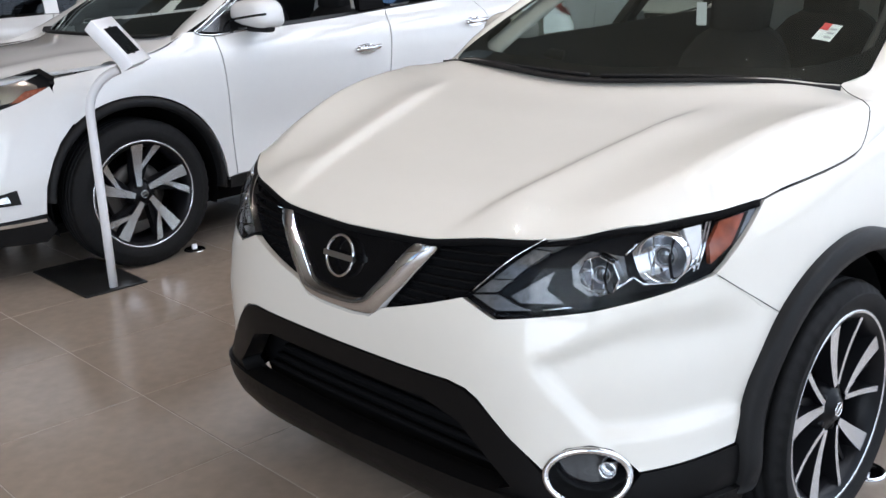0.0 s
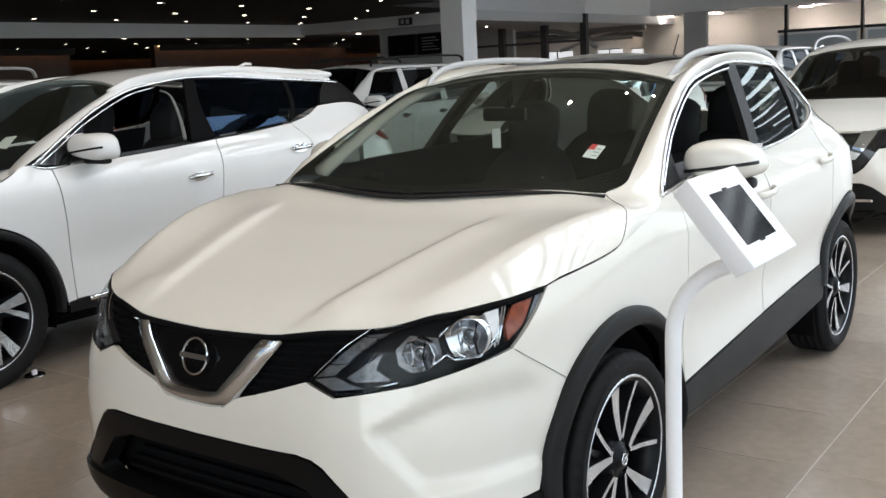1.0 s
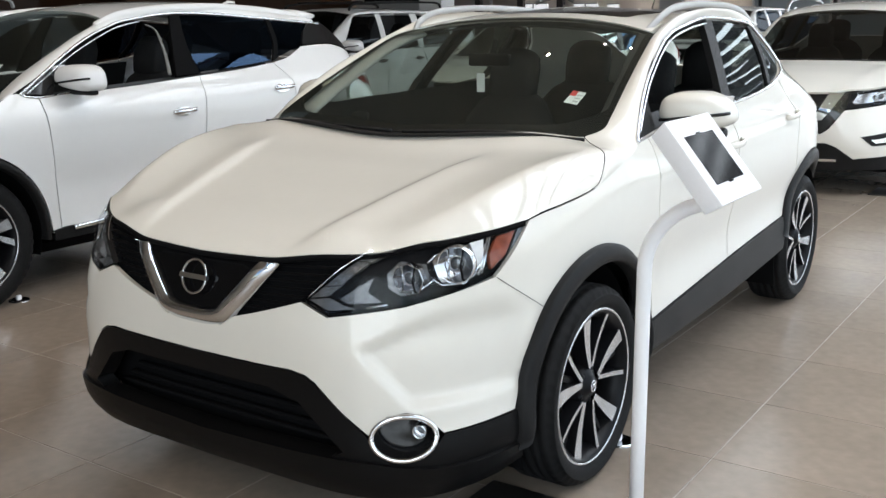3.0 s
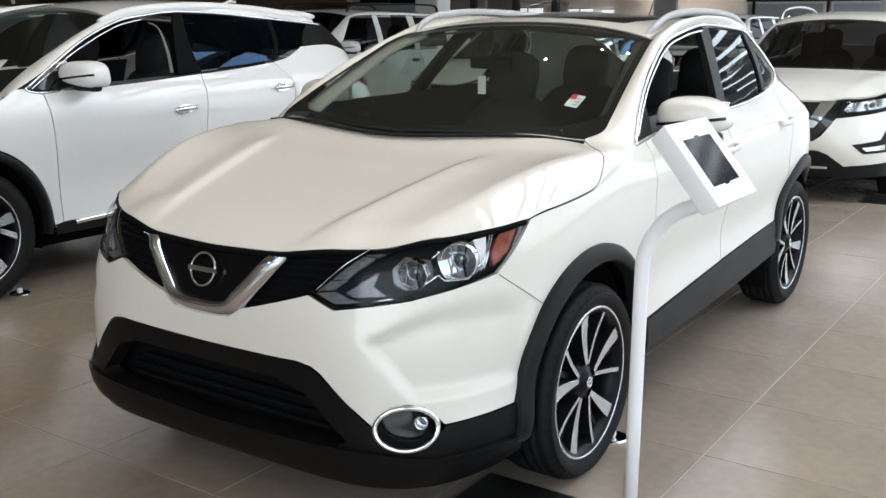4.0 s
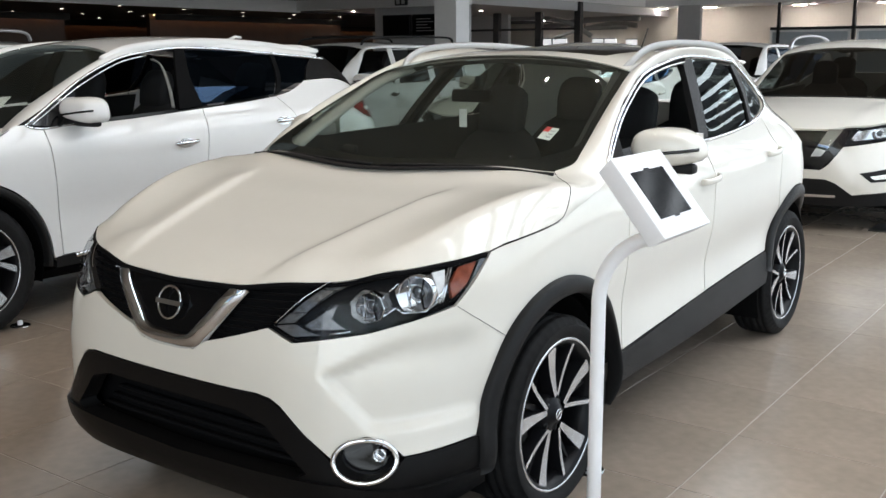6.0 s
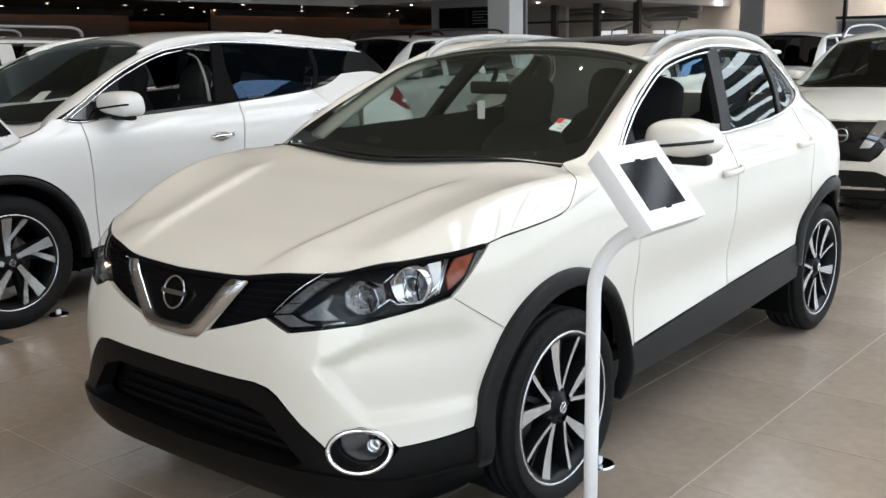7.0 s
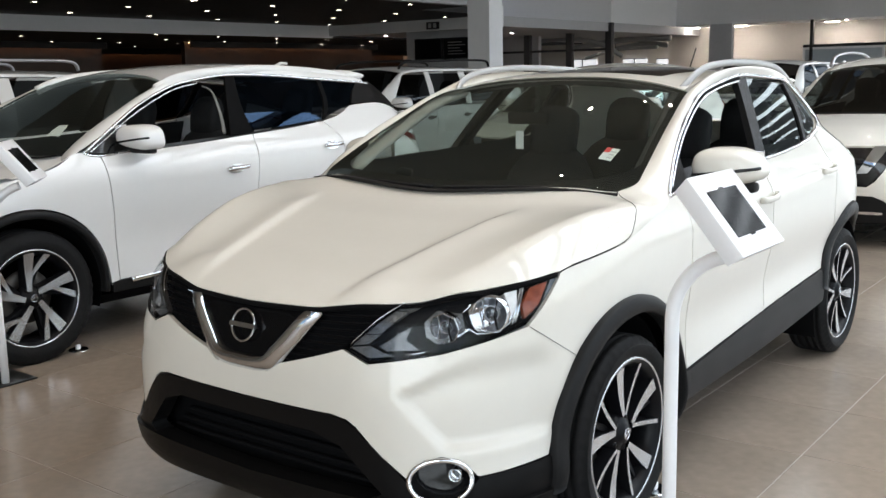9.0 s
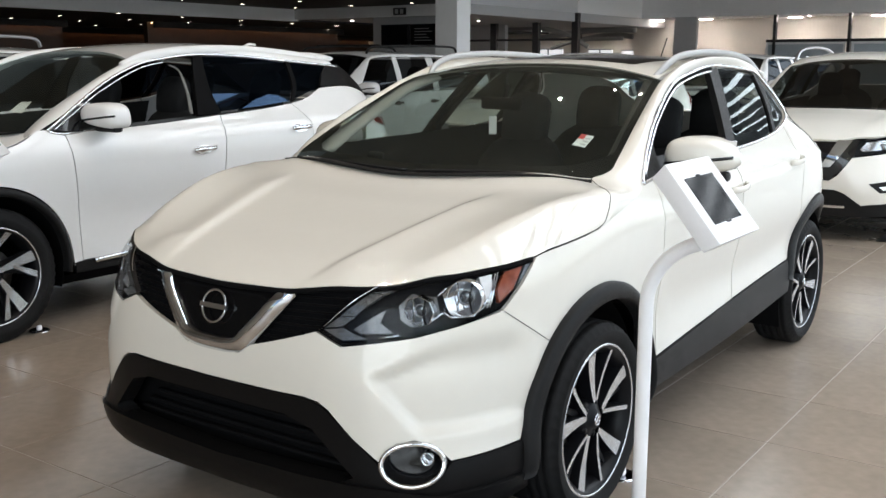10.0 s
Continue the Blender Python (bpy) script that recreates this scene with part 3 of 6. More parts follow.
def open_lamp(root, c, d, sg, r, depth, sides, mat):
    """A bright open bowl with a thin rim, a small clear lens and its carrier."""
    m = Matrix.Translation(c - d * depth) @ d.to_track_quat("X", "Z").to_matrix().to_4x4()
    if sg < 0:
        m = Matrix.Diagonal((-1, 1, 1, 1)) @ m
    v, f = lathe([(-0.016, 0.004), (-0.012, r * 0.42), (0.0, r * 0.60), (0.012, r * 0.78), (0.026, r * 0.94), (0.032, r * 0.985), (0.031, r * 1.02), (0.0, r * 1.03)], sides)
    bowl = mesh_part("lamp_bowl", [m @ Vector(p) for p in v], f, mat, root, "bright chrome lamp bowl", smooth=sides > 12)
    v, f = lathe([(-0.012, r * 0.40), (0.010, r * 0.44), (0.016, r * 0.46), (0.016, r * 0.40), (-0.002, r * 0.36)], 20)
    mesh_part("lens_collar", [m @ Vector(p) for p in v], f, DARKCHROME, bowl)
    bm = bmesh.new()
    bmesh.ops.create_uvsphere(bm, u_segments=18, v_segments=10, radius=r * 0.40)
    bmesh.ops.scale(bm, vec=(0.5, 1, 1), verts=bm.verts)
    bmesh.ops.translate(bm, vec=(0.008, 0, 0), verts=bm.verts)
    bmesh.ops.transform(bm, matrix=m, verts=bm.verts)
    bm_part("projector_lens", bm, LAMPLENS, bowl, "smoky glass projector lens")
    for k, (a, w) in enumerate(((-0.62, 0.0035), (0.5, 0.0045))):
        v, f = sweep([m @ Vector((0.02, a * r * 0.7, -r * 0.8)), m @ Vector((0.03, a * r * 0.55, 0.0)), m @ Vector((0.02, a * r * 0.75, r * 0.8))], oval(w, w * 0.6, 6))
        mesh_part("lamp_bracket", v, f, RIMBLACK if k else mat, bowl)
    return bowl


def lamp_unit(root, S, sg, ph, z, r, depth, mats=(REFLECTOR, LENS), sides=0):
    """A round projector with a chrome bowl, set back behind the lens."""
    c, q = Vector(S.front(ph, z)), Vector(S.front(ph + 1, z)) - Vector(S.front(ph - 1, z))
    d = Vector((0.30, -0.95, 0.0)).normalized()
    if sides:
        return open_lamp(root, c, d, sg, r, depth, sides, mats[0])
    v, f = lathe([(0.0, 0.02), (0.004, r * 0.55), (0.02, r * 0.62), (0.024, r * 0.66), (0.012, r * 0.72), (0.035, r * 0.95), (0.045, r), (0.04, r * 1.06), (0.0, r * 1.06)], 24)
    turn = d.to_track_quat("X", "Z").to_matrix().to_4x4()
    m = Matrix.Translation(c - d * depth) @ turn
    if sg < 0:
        m = Matrix.Diagonal((-1, 1, 1, 1)) @ m
    bowl = mesh_part("lamp_bowl", [m @ Vector(p) for p in v], f, mats[0], root, "chrome lamp bowl")
    bm = bmesh.new()
    bmesh.ops.create_uvsphere(bm, u_segments=20, v_segments=10, radius=r * 0.66)
    bmesh.ops.scale(bm, vec=(0.45, 1, 1), verts=bm.verts)
    bmesh.ops.translate(bm, vec=(0.012, 0, 0), verts=bm.verts)
    bmesh.ops.transform(bm, matrix=m, verts=bm.verts)
    bm_part("projector_lens", bm, LAMPLENS, bowl, "smoky glass projector lens")
    return bowl


# ---- the compact crossover in the middle ----
edge_x = curve1([(-.62, .724), (-.478, .808), (-.345, .856), (-.295, .866), (-.2, .884), (-.097, .897), (-.004, .903), (.04, .903), (.084, .895), (.132, .876), (.2, .85), (.3, .85)])
edge_z = curve1([(-.62, .930), (-.478, .946), (-.345, .960), (-.295, .971), (-.2, .983), (-.097, .995), (-.004, 1.009), (.04, 1.025), (.084, 1.062), (.132, 1.100), (.2, 1.122), (.3, 1.155)])
crest_x = curve1([(-.75, .55), (-.62, .625), (-.5, .69), (-.39, .725), (-.25, .765), (-.1, .795), (.01, .815), (.124, .832), (.3, .84)])
crest_z = curve1([(-.75, .915), (-.62, .958), (-.51, .998), (-.39, 1.040), (-.30, 1.066), (-.16, 1.095), (-.01, 1.111), (.06, 1.114), (.124, 1.120), (.2, 1.136), (.3, 1.17)])


def crease(d):
    """A pressed line: a gentle rise from outside, a quick drop inwards."""
    return math.exp(-((d / (0.085 if d > 0 else 0.026)) ** 2))


def clamshell(x, y, base, mid):
    """The bonnet rises to a crest along each side and rolls down to its shut line."""
    xc, zc, xe, ze = crest_x(y), crest_z(y), edge_x(y), edge_z(y)
    if x <= xc:
        h = mid + (zc - mid) * (x / xc) ** 3 + 0.013 * crease(x - (0.34 + 0.22 * (y + 0.8))) * ramp((.05 - y) / .25)
    else:
        h = zc - (zc - ze) * min(1.2, (x - xc) / (xe - xc)) ** 1.8
    return base + (h - base) * ramp((y + .74) / .12) * ramp((.25 - y) / .14)


OLD_N = curve1([(.15, 6.0), (.3, 5.4), (.4, 4.6), (.55, 4.0), (.7, 3.2), (.8, 2.8), (.9, 2.6), (1.1, 2.5)])
MAIN = Shape(
    a=[(.15, .80), (.22, .86), (.30, .90), (.5, .912), (.65, .918), (.8, .925), (.92, .925), (1.0, .918), (1.08, .895), (1.12, .87), (1.2, .835), (1.3, .785), (1.4, .73), (1.5, .67), (1.58, .62)],
    yf=[(.15, -.80), (.22, -.86), (.32, -.89), (.45, -.91), (.58, -.915), (.68, -.91), (.78, -.885), (.86, -.855), (.92, -.79), (1.0, -.68)],
    nf=[(.15, 6.0), (.3, 5.4), (.4, 4.5), (.5, 4.3), (.6, 4.2), (.7, 3.9), (.8, 3.75), (.9, 3.8), (1.1, 3.3)], yc=.5,
    yr=[(.2, 3.38), (.5, 3.46), (.8, 3.46), (1.0, 3.42), (1.2, 3.3), (1.5, 3.2)], nr=[(.2, 2.8), (1.1, 2.6), (1.5, 2.6)], ycr=2.4,
    top=[(-.86, .865), (-.8, .89), (-.7, .925), (-.5, .976), (-.2, 1.046), (.06, 1.112), (.12, 1.138), (.3, 1.208), (.55, 1.325), (.8, 1.435), (1.02, 1.525), (1.2, 1.562), (1.5, 1.583), (1.9, 1.59), (2.4, 1.572), (3.0, 1.51), (3.35, 1.455)],
    crown=[(-.86, .0), (-.5, .03), (0, .06), (.12, .058), (.27, .065), (.4, .054), (1.0, .045), (1.6, .05), (3.3, .06)],
    hood=clamshell,
    halfw=[(-.86, .5), (-.5, .72), (-.2, .8), (.15, .83), (.3, .75), (1.0, .62), (2, .62), (3.3, .58)],
    power=4.0,
    ridge=lambda x, y: (0.016 * gauss(x - (0.60 + 0.22 * y), 0.07) + 0.013 * crease(x - (0.34 + 0.22 * (y + 0.8)))) * max(0.0, min(1.0, (0.2 - y) * 4)) * max(0.0, min(1.0, (y + 0.86) * 5)),
    cheek=lambda p, z: 0.028 * ramp((p - 23.6 - max(0, .64 - z) * 32 - max(0, z - .64) * 70) / (1.4 + max(0, z - .62) * 30)) * ramp((46 - p) / 7) * ramp((z - .462) / .035) * ramp((.77 - z) / .10),
    dent=lambda y, z: (0.010 * gauss(z - (0.965 + 0.035 * y), 0.035) - 0.022 * gauss(z - (0.60 + 0.02 * y), 0.12)) * max(0.0, min(1.0, (y - 0.3) * 3)) - 0.2 * ramp((z - 1.12) / .16) * max(0.0, y - 2.35 + .15 * max(0.0, min(1.0, (z - 1.3) / .18))),
)
crossover = thing("crossover_car", pose(-0.045, 0, 0), "pearl white compact crossover with black lower mouldings on showroom tiles", "car", "cars in the showroom")


def build_main(root):
    S = MAIN
    T = S.topat()

    def F(p, z):
        r, a, b = radians(p), S.a(z), S.yc - S.yf(z)
        k = [(abs(math.sin(r) / a) ** n + abs(math.cos(r) / b) ** n) ** (-1 / n) for n in (S.nf(z), OLD_N(z))]
        d = k[0] - k[1]
        return S.front(p - math.copysign((abs(p) - 34.5) * .085 * min(1, max(0, d) / .07), p), z + d * (1.56 - z) / 3.15)

    class nose:
        front = staticmethod(F)

    P, K = PAINT, CLAD
    # nose
    bumper_half = [(0, .652), (5, .658), (7, .69), (17.4, .756), (20.8, .719), (29.3, .743), (40.4, .797), (49.0, .663), (45.4, .56), (43.3, .46), (42.6, .40), (33.2, .393), (32.2, .42), (30.8, .450), (29, .461), (27, .452), (25.6, .425), (25.0, .394), (22, .456), (18.9, .538), (17.6, .557), (15.6, .566), (0, .562)]
    panel("front_bumper", F, both(bumper_half), P, root, "pearl white front bumper skin", step=0.014, ratio=40, thick=0.02)
    low_half = [(0, .558), (15.4, .562), (17.4, .553), (18.7, .534), (24.8, .390), (25.2, .360), (26.6, .332), (28.8, .322), (31, .333), (32.4, .36), (33.3, .389), (42.8, .395), (43.5, .33), (44, .26), (40, .215), (0, .205)]
    intake = both([(0, .500), (12.5, .500), (16.6, .470), (22.0, .338), (20, .312), (0, .292)])
    panel("lower_bumper", F, both(low_half), BUMPERBLACK, root, "matt black lower bumper with wide air intake", holes=[intake], step=0.03, ratio=40, thick=0.06, out=0.004)
    panel("intake_back", lambda p, z: tuple(Vector(F(p, z)) + Vector((0, 0.10, 0))), both([(0, .51), (13, .51), (18, .47), (24, .33), (22, .20), (0, .19)]), DARK, root, step=0.06, ratio=40, thick=0)
    for z, d in ((.455, .085), (.415, .085), (.372, .085), (.335, .08)):
        w = 13.5 + (0.455 - z) * 50
        path = [tuple(Vector(F(-w + 2 * w * i / 24, z)) + Vector((0, d, 0))) for i in range(25)]
        v, f = sweep(path, oval(0.012, 0.007, 8))
        mesh_part("intake_bar", v, f, DARK, root)
    panel("chin_spoiler", F, both([(0, .300), (19, .318), (26, .318), (32, .300), (43.4, .290), (44, .225), (40, .20), (0, .185)]), BUMPERBLACK, root, "black chin lip", step=0.03, ratio=40, thick=0.05, out=0.016)
    # grille between the lamps
    back = lambda p, z: tuple(Vector(F(p, z)) + Vector((0, 0.035, 0)))
    panel("grille", back, both([(0, .64), (6, .655), (18.5, .745), (23, .84), (25.5, .888), (20, .885), (12, .880), (0, .878)]), DARK, root, step=0.05, ratio=40, thick=0)
    for k in range(9):
        z = .700 + k * .0205
        lim = 7.5 + (z - .69) * 140 if z < .76 else 17.5 + (z - .76) * 55
        for sg in (-1, 1):
            lo = 6.5 + max(0, z - .68) * 30
            if lim > lo + 1:
                path = [tuple(Vector(F(sg * (lo + (lim - lo) * i / 10), z + .004 * math.sin(i * 3.1))) + Vector((0, 0.028, 0))) for i in range(11)]
                v, f = sweep(path, oval(0.010, 0.0035, 6))
                mesh_part("grille_bar", v, f, DARK, root)
    panel("grille_centre", lambda p, z: tuple(Vector(F(p, z)) + Vector((0, 0.008, 0))), both([(0, .69), (4, .70), (6, .74), (10.9, .866), (0, .872)]), GRILLEBLACK, root, "gloss black grille centre", step=0.04, ratio=40, thick=0.01)
    half = spline([(0, .672), (.07, .674), (.126, .687), (.160, .718), (.205, .760), (.255, .807), (.305, .854), (.345, .892)], 6)
    line = [(-u, v) for u, v in reversed(half[1:])] + half
    verts, faces = [], []
    for i, (u, v) in enumerate(line):
        du, dv = line[min(i + 1, len(line) - 1)][0] - line[max(i - 1, 0)][0], line[min(i + 1, len(line) - 1)][1] - line[max(i - 1, 0)][1]
        k = math.hypot(du, dv)
        nu, nv = -dv / k, du / k
        e = .6 + .4 * ramp((.86 - v) / .06)
        for w, o in ((-.030, -.016), (-.028, -.004 * e), (-.006, .012 * e), (-.006, .012 * e), (.018, .024 * e), (.026, .014 * e), (.027, -.012)):
            verts.append(Vector(F((u + nu * w) * 40, min(.856, v + nv * w))) + Vector((0, -o, 0)))
    for i in range(len(line) - 1):
        for j in (0, 1, 3, 4, 5):
            faces.append((i * 7 + j, i * 7 + j + 1, i * 7 + j + 8, i * 7 + j + 7))
    mesh_part("grille_vee", verts, faces, VCHROME, root, "chrome V-shaped grille frame")
    badge(root, nose, 0, .785, 0.052, 0.010)
    # headlamps
    for sg in (-1, 1):
        hl = [(sg * a, b) for a, b in loop([(17.6, .762), (20.8, .725)], [(20.8, .725), (25, .732), (29.3, .747), (35, .772), (39.7, .801)], [(39.7, .801), (43.5, .87), (46.6, .942)], [(46.6, .944), (40, .920), (33, .899), (25.2, .879)], [(25.2, .879), (21.5, .830), (17.6, .762)])]
        bucket = panel("headlamp", lambda p, z: tuple(Vector(F(p, z)) + Vector((-sg * 0.025, 0.06, 0))), hl, LAMPGREY, root, "clear headlamp with chrome projectors and amber corner", step=0.03, ratio=40, thick=0)
        v, f = [], []
        m = len(hl)
        for p, z in hl:
            v += [Vector(F(p, z)), Vector(F(p, z)) + Vector((-sg * 0.025, 0.06, 0))]
        for i in range(m):
            f.append((2 * i, 2 * i + 1, (2 * i + 3) % (2 * m), (2 * i + 2) % (2 * m)))
        mesh_part("lamp_wall", v, f, GLOSSBLACK, bucket, smooth=False)
        panel("lamp_lens", F, hl, LENS, bucket, step=0.03, ratio=40, thick=0, out=-0.001).visible_shadow = False
        inner = lambda d: (lambda p, z: tuple(Vector(F(p, z)) + Vector((-sg * d * 0.4, d, 0))))
        low, high = [(18.4, .764), (20.3, .796), (22.2, .830), (24.0, .861), (25.4, .880)], [(20.9, .770), (22.4, .798), (24.0, .830), (25.6, .858), (27.4, .878)]
        for k in range(4):
            quad = [low[k], high[k], high[k + 1], low[k + 1]]
            mid = [sum(q[i] for q in quad) / 4 for i in (0, 1)]
            panel("running_lamp", inner(0.016 + 0.005 * (k % 2)), [(sg * (mid[0] + (a - mid[0]) * .94), mid[1] + (b - mid[1]) * .95) for a, b in quad], DRL, bucket, "clear daytime running light segment", step=0.012, ratio=40, thick=0.012)
        panel("running_lamp", inner(0.015), [(sg * a, b) for a, b in [(18.3, .760), (20.8, .733), (24.0, .739), (22.6, .748), (21.0, .766)]], DRL, bucket, "clear daytime running light foot", step=0.012, ratio=40, thick=0.012)
        panel("running_lamp", inner(0.022), [(sg * a, b) for a, b in [(22.1, .762), (23.0, .750), (26.8, .753), (25.3, .780), (26.0, .818)]], DRL, bucket, "clear daytime running light chevron", step=0.012, ratio=40, thick=0.012)
        edge = spline([(18.2, .766), (21.9, .836), (24.9, .882)], 5)
        v, f = sweep([Vector(F(sg * a, b)) + Vector((-sg * .004, .008, 0)) for a, b in edge], oval(0.0022, 0.0022, 6))
        mesh_part("running_lamp_edge", v, f, REFLECTOR, bucket)
        panel("lamp_reflector", inner(0.036), [(sg * a, b) for a, b in loop([(31.9, .85), (33.7, .884), (38.3, .900)], [(38.3, .900), (38.5, .84), (35.9, .787), (33.1, .789), (31.9, .85)])], REFLECTOR, bucket, "bright chrome reflector round the main lamp", step=0.014, ratio=40, thick=0.02)
        panel("lamp_reflector", inner(0.020), [(sg * a, b) for a, b in [(36.6, .893), (38.5, .899), (38.4, .842), (37.5, .824), (37.2, .86)]], DRLWHITE, bucket, "pale side reflector", step=0.014, ratio=40, thick=0.01)
        hexo = [(28.6, .857), (27.3, .827), (27.5, .788), (28.7, .767), (30.4, .769), (31.8, .797), (31.4, .846)]
        hexi = [(29.6 + (a - 29.6) * .72, .811 + (b - .811) * .72) for a, b in hexo]
        panel("lamp_surround", inner(0.024), [(sg * a, b) for a, b in hexo], DRL, bucket, "grey six-sided lamp surround", holes=[[(sg * a, b) for a, b in hexi]], step=0.014, ratio=40, thick=0.02)
        lamp_unit(bucket, nose, sg, 29.6, .812, 0.046, 0.04 if sg > 0 else 0.085, (REFLECTOR, LENS), sides=8)
        lamp_unit(bucket, nose, sg, 34.7, .842, 0.054, 0.034 if sg > 0 else 0.10, (REFLECTOR, LENS), sides=28)
        for run in ([(30.3, .773), (32.3, .807)], [(32.3, .808), (33.1, .790), (35.9, .789), (38.1, .838)], [(31.6, .852), (32.6, .874)], [(25.2, .742), (27.5, .749)]):
            v, f = sweep([Vector(F(sg * a, b)) + Vector((-sg * .005, .012, 0)) for a, b in run], oval(0.0042, 0.003, 6))
            mesh_part("lamp_blade", v, f, VCHROME, bucket, "chrome blade in the headlamp")
        for k in range(2):
            panel("reflector_rib", inner(0.014), [(sg * a, b) for a, b in [(37.7 + k * .42, .806 + k * .004), (37.85 + k * .42, .806 + k * .004), (39.3 + k * .42, .905 + k * .003), (39.1 + k * .42, .905 + k * .003)]], REFLECTOR, bucket, step=0.02, ratio=40, thick=0.008)
        panel("corner_reflector", inner(0.014), [(sg * a, b) for a, b in [(42.2, .852), (43.4, .878), (45.3, .926), (44.2, .921)]], DRL, bucket, step=0.015, ratio=40, thick=0.012)
        panel("amber_marker", inner(0.012), [(sg * a, b) for a, b in [(39.6, .818), (41.9, .855), (43.6, .916), (40.6, .904), (39.4, .86)]], AMBER, bucket, "amber side marker reflector", step=0.015, ratio=40, thick=0.015)
    # fog lamps
    for sg in (-1, 1):
        ring = ring_on(root, nose, "fog_lamp", sg * 28.8, .390, 3.5, .063, 0.0085, CHROME, 0.008 if sg > 0 else -0.05, label="round fog lamp in a chrome ring")
        panel("fog_cup", lambda p, z: tuple(Vector(F(p, z)) + Vector((-sg * 0.02, 0.055, 0))), arc(sg * 28.8, .390, 3.5, .063, 0, 360, 30)[:-1], GLOSSBLACK, ring, step=0.03, ratio=40, thick=0)
        v, f = [], []
        cup = arc(sg * 28.8, .390, 3.5, .063, 0, 360, 30)[:-1]
        for p, z in cup:
            v += [Vector(F(p, z)), Vector(F(p, z)) + Vector((-sg * 0.02, 0.055, 0))]
        for i in range(30):
            f.append((2 * i, 2 * i + 1, (2 * i + 3) % 60, (2 * i + 2) % 60))
        mesh_part("fog_wall", v, f, K, ring)
        lamp_unit(ring, nose, sg, 30.6, .408, 0.019, 0.03 if sg > 0 else 0.09)
    # bonnet and wings
    # dark strip added below the bonnet edge to stand for the shaded gap
    edging_half = [(0, -.857), (.15, -.850), (.30, -.835), (.47, -.787), (.578, -.737), (.656, -.681), (.724, -.614), (.808, -.475), (.85, -.36)]
    edging = spline([(-x, y) for x, y in reversed(edging_half[1:])] + edging_half, 5)
    v, f = sweep([(x, y - .001, S.topz(x, y) - .012) for x, y in edging], oval(0.009, 0.009, 8))
    mesh_part("bonnet_seal", v, f, DARK, root, "dark strip standing in for the shaded gap under the bonnet edge")
    hood_half = loop([(0, -.860), (.15, -.853), (.30, -.838), (.47, -.790), (.578, -.740), (.656, -.684), (.724, -.617)], [(.724, -.617), (.808, -.478), (.856, -.345)], [(.856, -.345), (.866, -.295), (.884, -.2), (.897, -.097), (.903, -.004), (.903, .039), (.894, .084), (.874, .132)], [(.874, .132), (.865, .143), (.850, .150)], [(.850, .150), (.81, .19), (.733, .262)], [(.733, .262), (.65, .222), (.45, .158), (.2, .112), (0, .095)])
    panel("bonnet", T, both(hood_half), P, root, "pearl white bonnet with raised creases", step=0.016, thick=0.010)
    fender = loop([(-.504, .815), (-.297, .655)], arc(0.004, .343, .438, .464, 137, 12, 20), [(.468, .45), (.498, .43)], [(.498, .43), (.498, 1.0), (.494, 1.122)], [(.494, 1.122), (.41, 1.113), (.36, 1.095), (.30, 1.078), (.24, 1.064), (.18, 1.050), (.11, 1.033), (.05, 1.017), (.0, 1.004)], [(.0, 1.004), (-.097, .990), (-.2, .978), (-.295, .966), (-.345, .955)], [(-.345, .955), (-.42, .89), (-.504, .815)])
    fdoor = loop([(.506, .445), (.502, 1.122)], [(.502, 1.122), (.7, 1.140), (.95, 1.158), (1.385, 1.168)], [(1.385, 1.168), (1.375, .90), (1.355, .50)], [(1.355, .50), (.9, .468), (.506, .440)])
    rdoor = loop([(1.363, .502), (1.383, .90), (1.393, 1.168)], [(1.393, 1.168), (1.75, 1.182), (2.05, 1.207), (2.24, 1.245)], [(2.24, 1.245), (2.33, 1.05), (2.30, .88)], arc(2.647, .343, .50, .512, 128, 156, 10), [(2.18, .55), (1.8, .530), (1.363, .502)])
    quarter = loop([(2.248, 1.245), (2.338, 1.05), (2.308, .88)], arc(2.647, .343, .495, .507, 127, 12, 24), [(3.12, .46), (3.30, .46)], [(3.30, .46), (3.40, .8), (3.36, 1.0), (3.28, 1.18), (3.12, 1.30), (2.95, 1.42), (2.80, 1.475)], [(2.80, 1.475), (2.5, 1.50), (2.32, 1.49)], [(2.32, 1.49), (2.42, 1.40), (2.435, 1.315)], [(2.435, 1.315), (2.35, 1.275), (2.248, 1.245)])
    for sg in (-1, 1):
        sd = S.side(sg)
        panel("front_wing", sd, fender, P, root, step=0.028, thick=0.015)
        fd = panel("front_door", sd, fdoor, P, root, step=0.035, thick=0.015)
        rd = panel("rear_door", sd, rdoor, P, root, step=0.035, thick=0.015)
        panel("rear_quarter", sd, quarter, P, root, step=0.035, thick=0.015)
        panel("door_lining", S.side(sg, -0.09), [(.50, .42), (.50, 1.17), (2.25, 1.22), (2.25, .5)], DASH, root, step=0.12, thick=0.0)
        door_handle(fd, S, sg, 1.30, 1.016, P)
        door_handle(rd, S, sg, 2.20, 1.062, P)
        # sill moulding
        sill = loop([(.46, .44), (.506, .434), (.9, .462), (1.36, .497), (1.8, .524), (2.175, .545)], [(2.175, .545), (2.20, .46), (2.17, .385)], [(2.17, .385), (1.3, .335), (.47, .315)])
        panel("sill_moulding", sd, sill, K, root, "matt black sill moulding", step=0.04, thick=0.05, out=0.010)
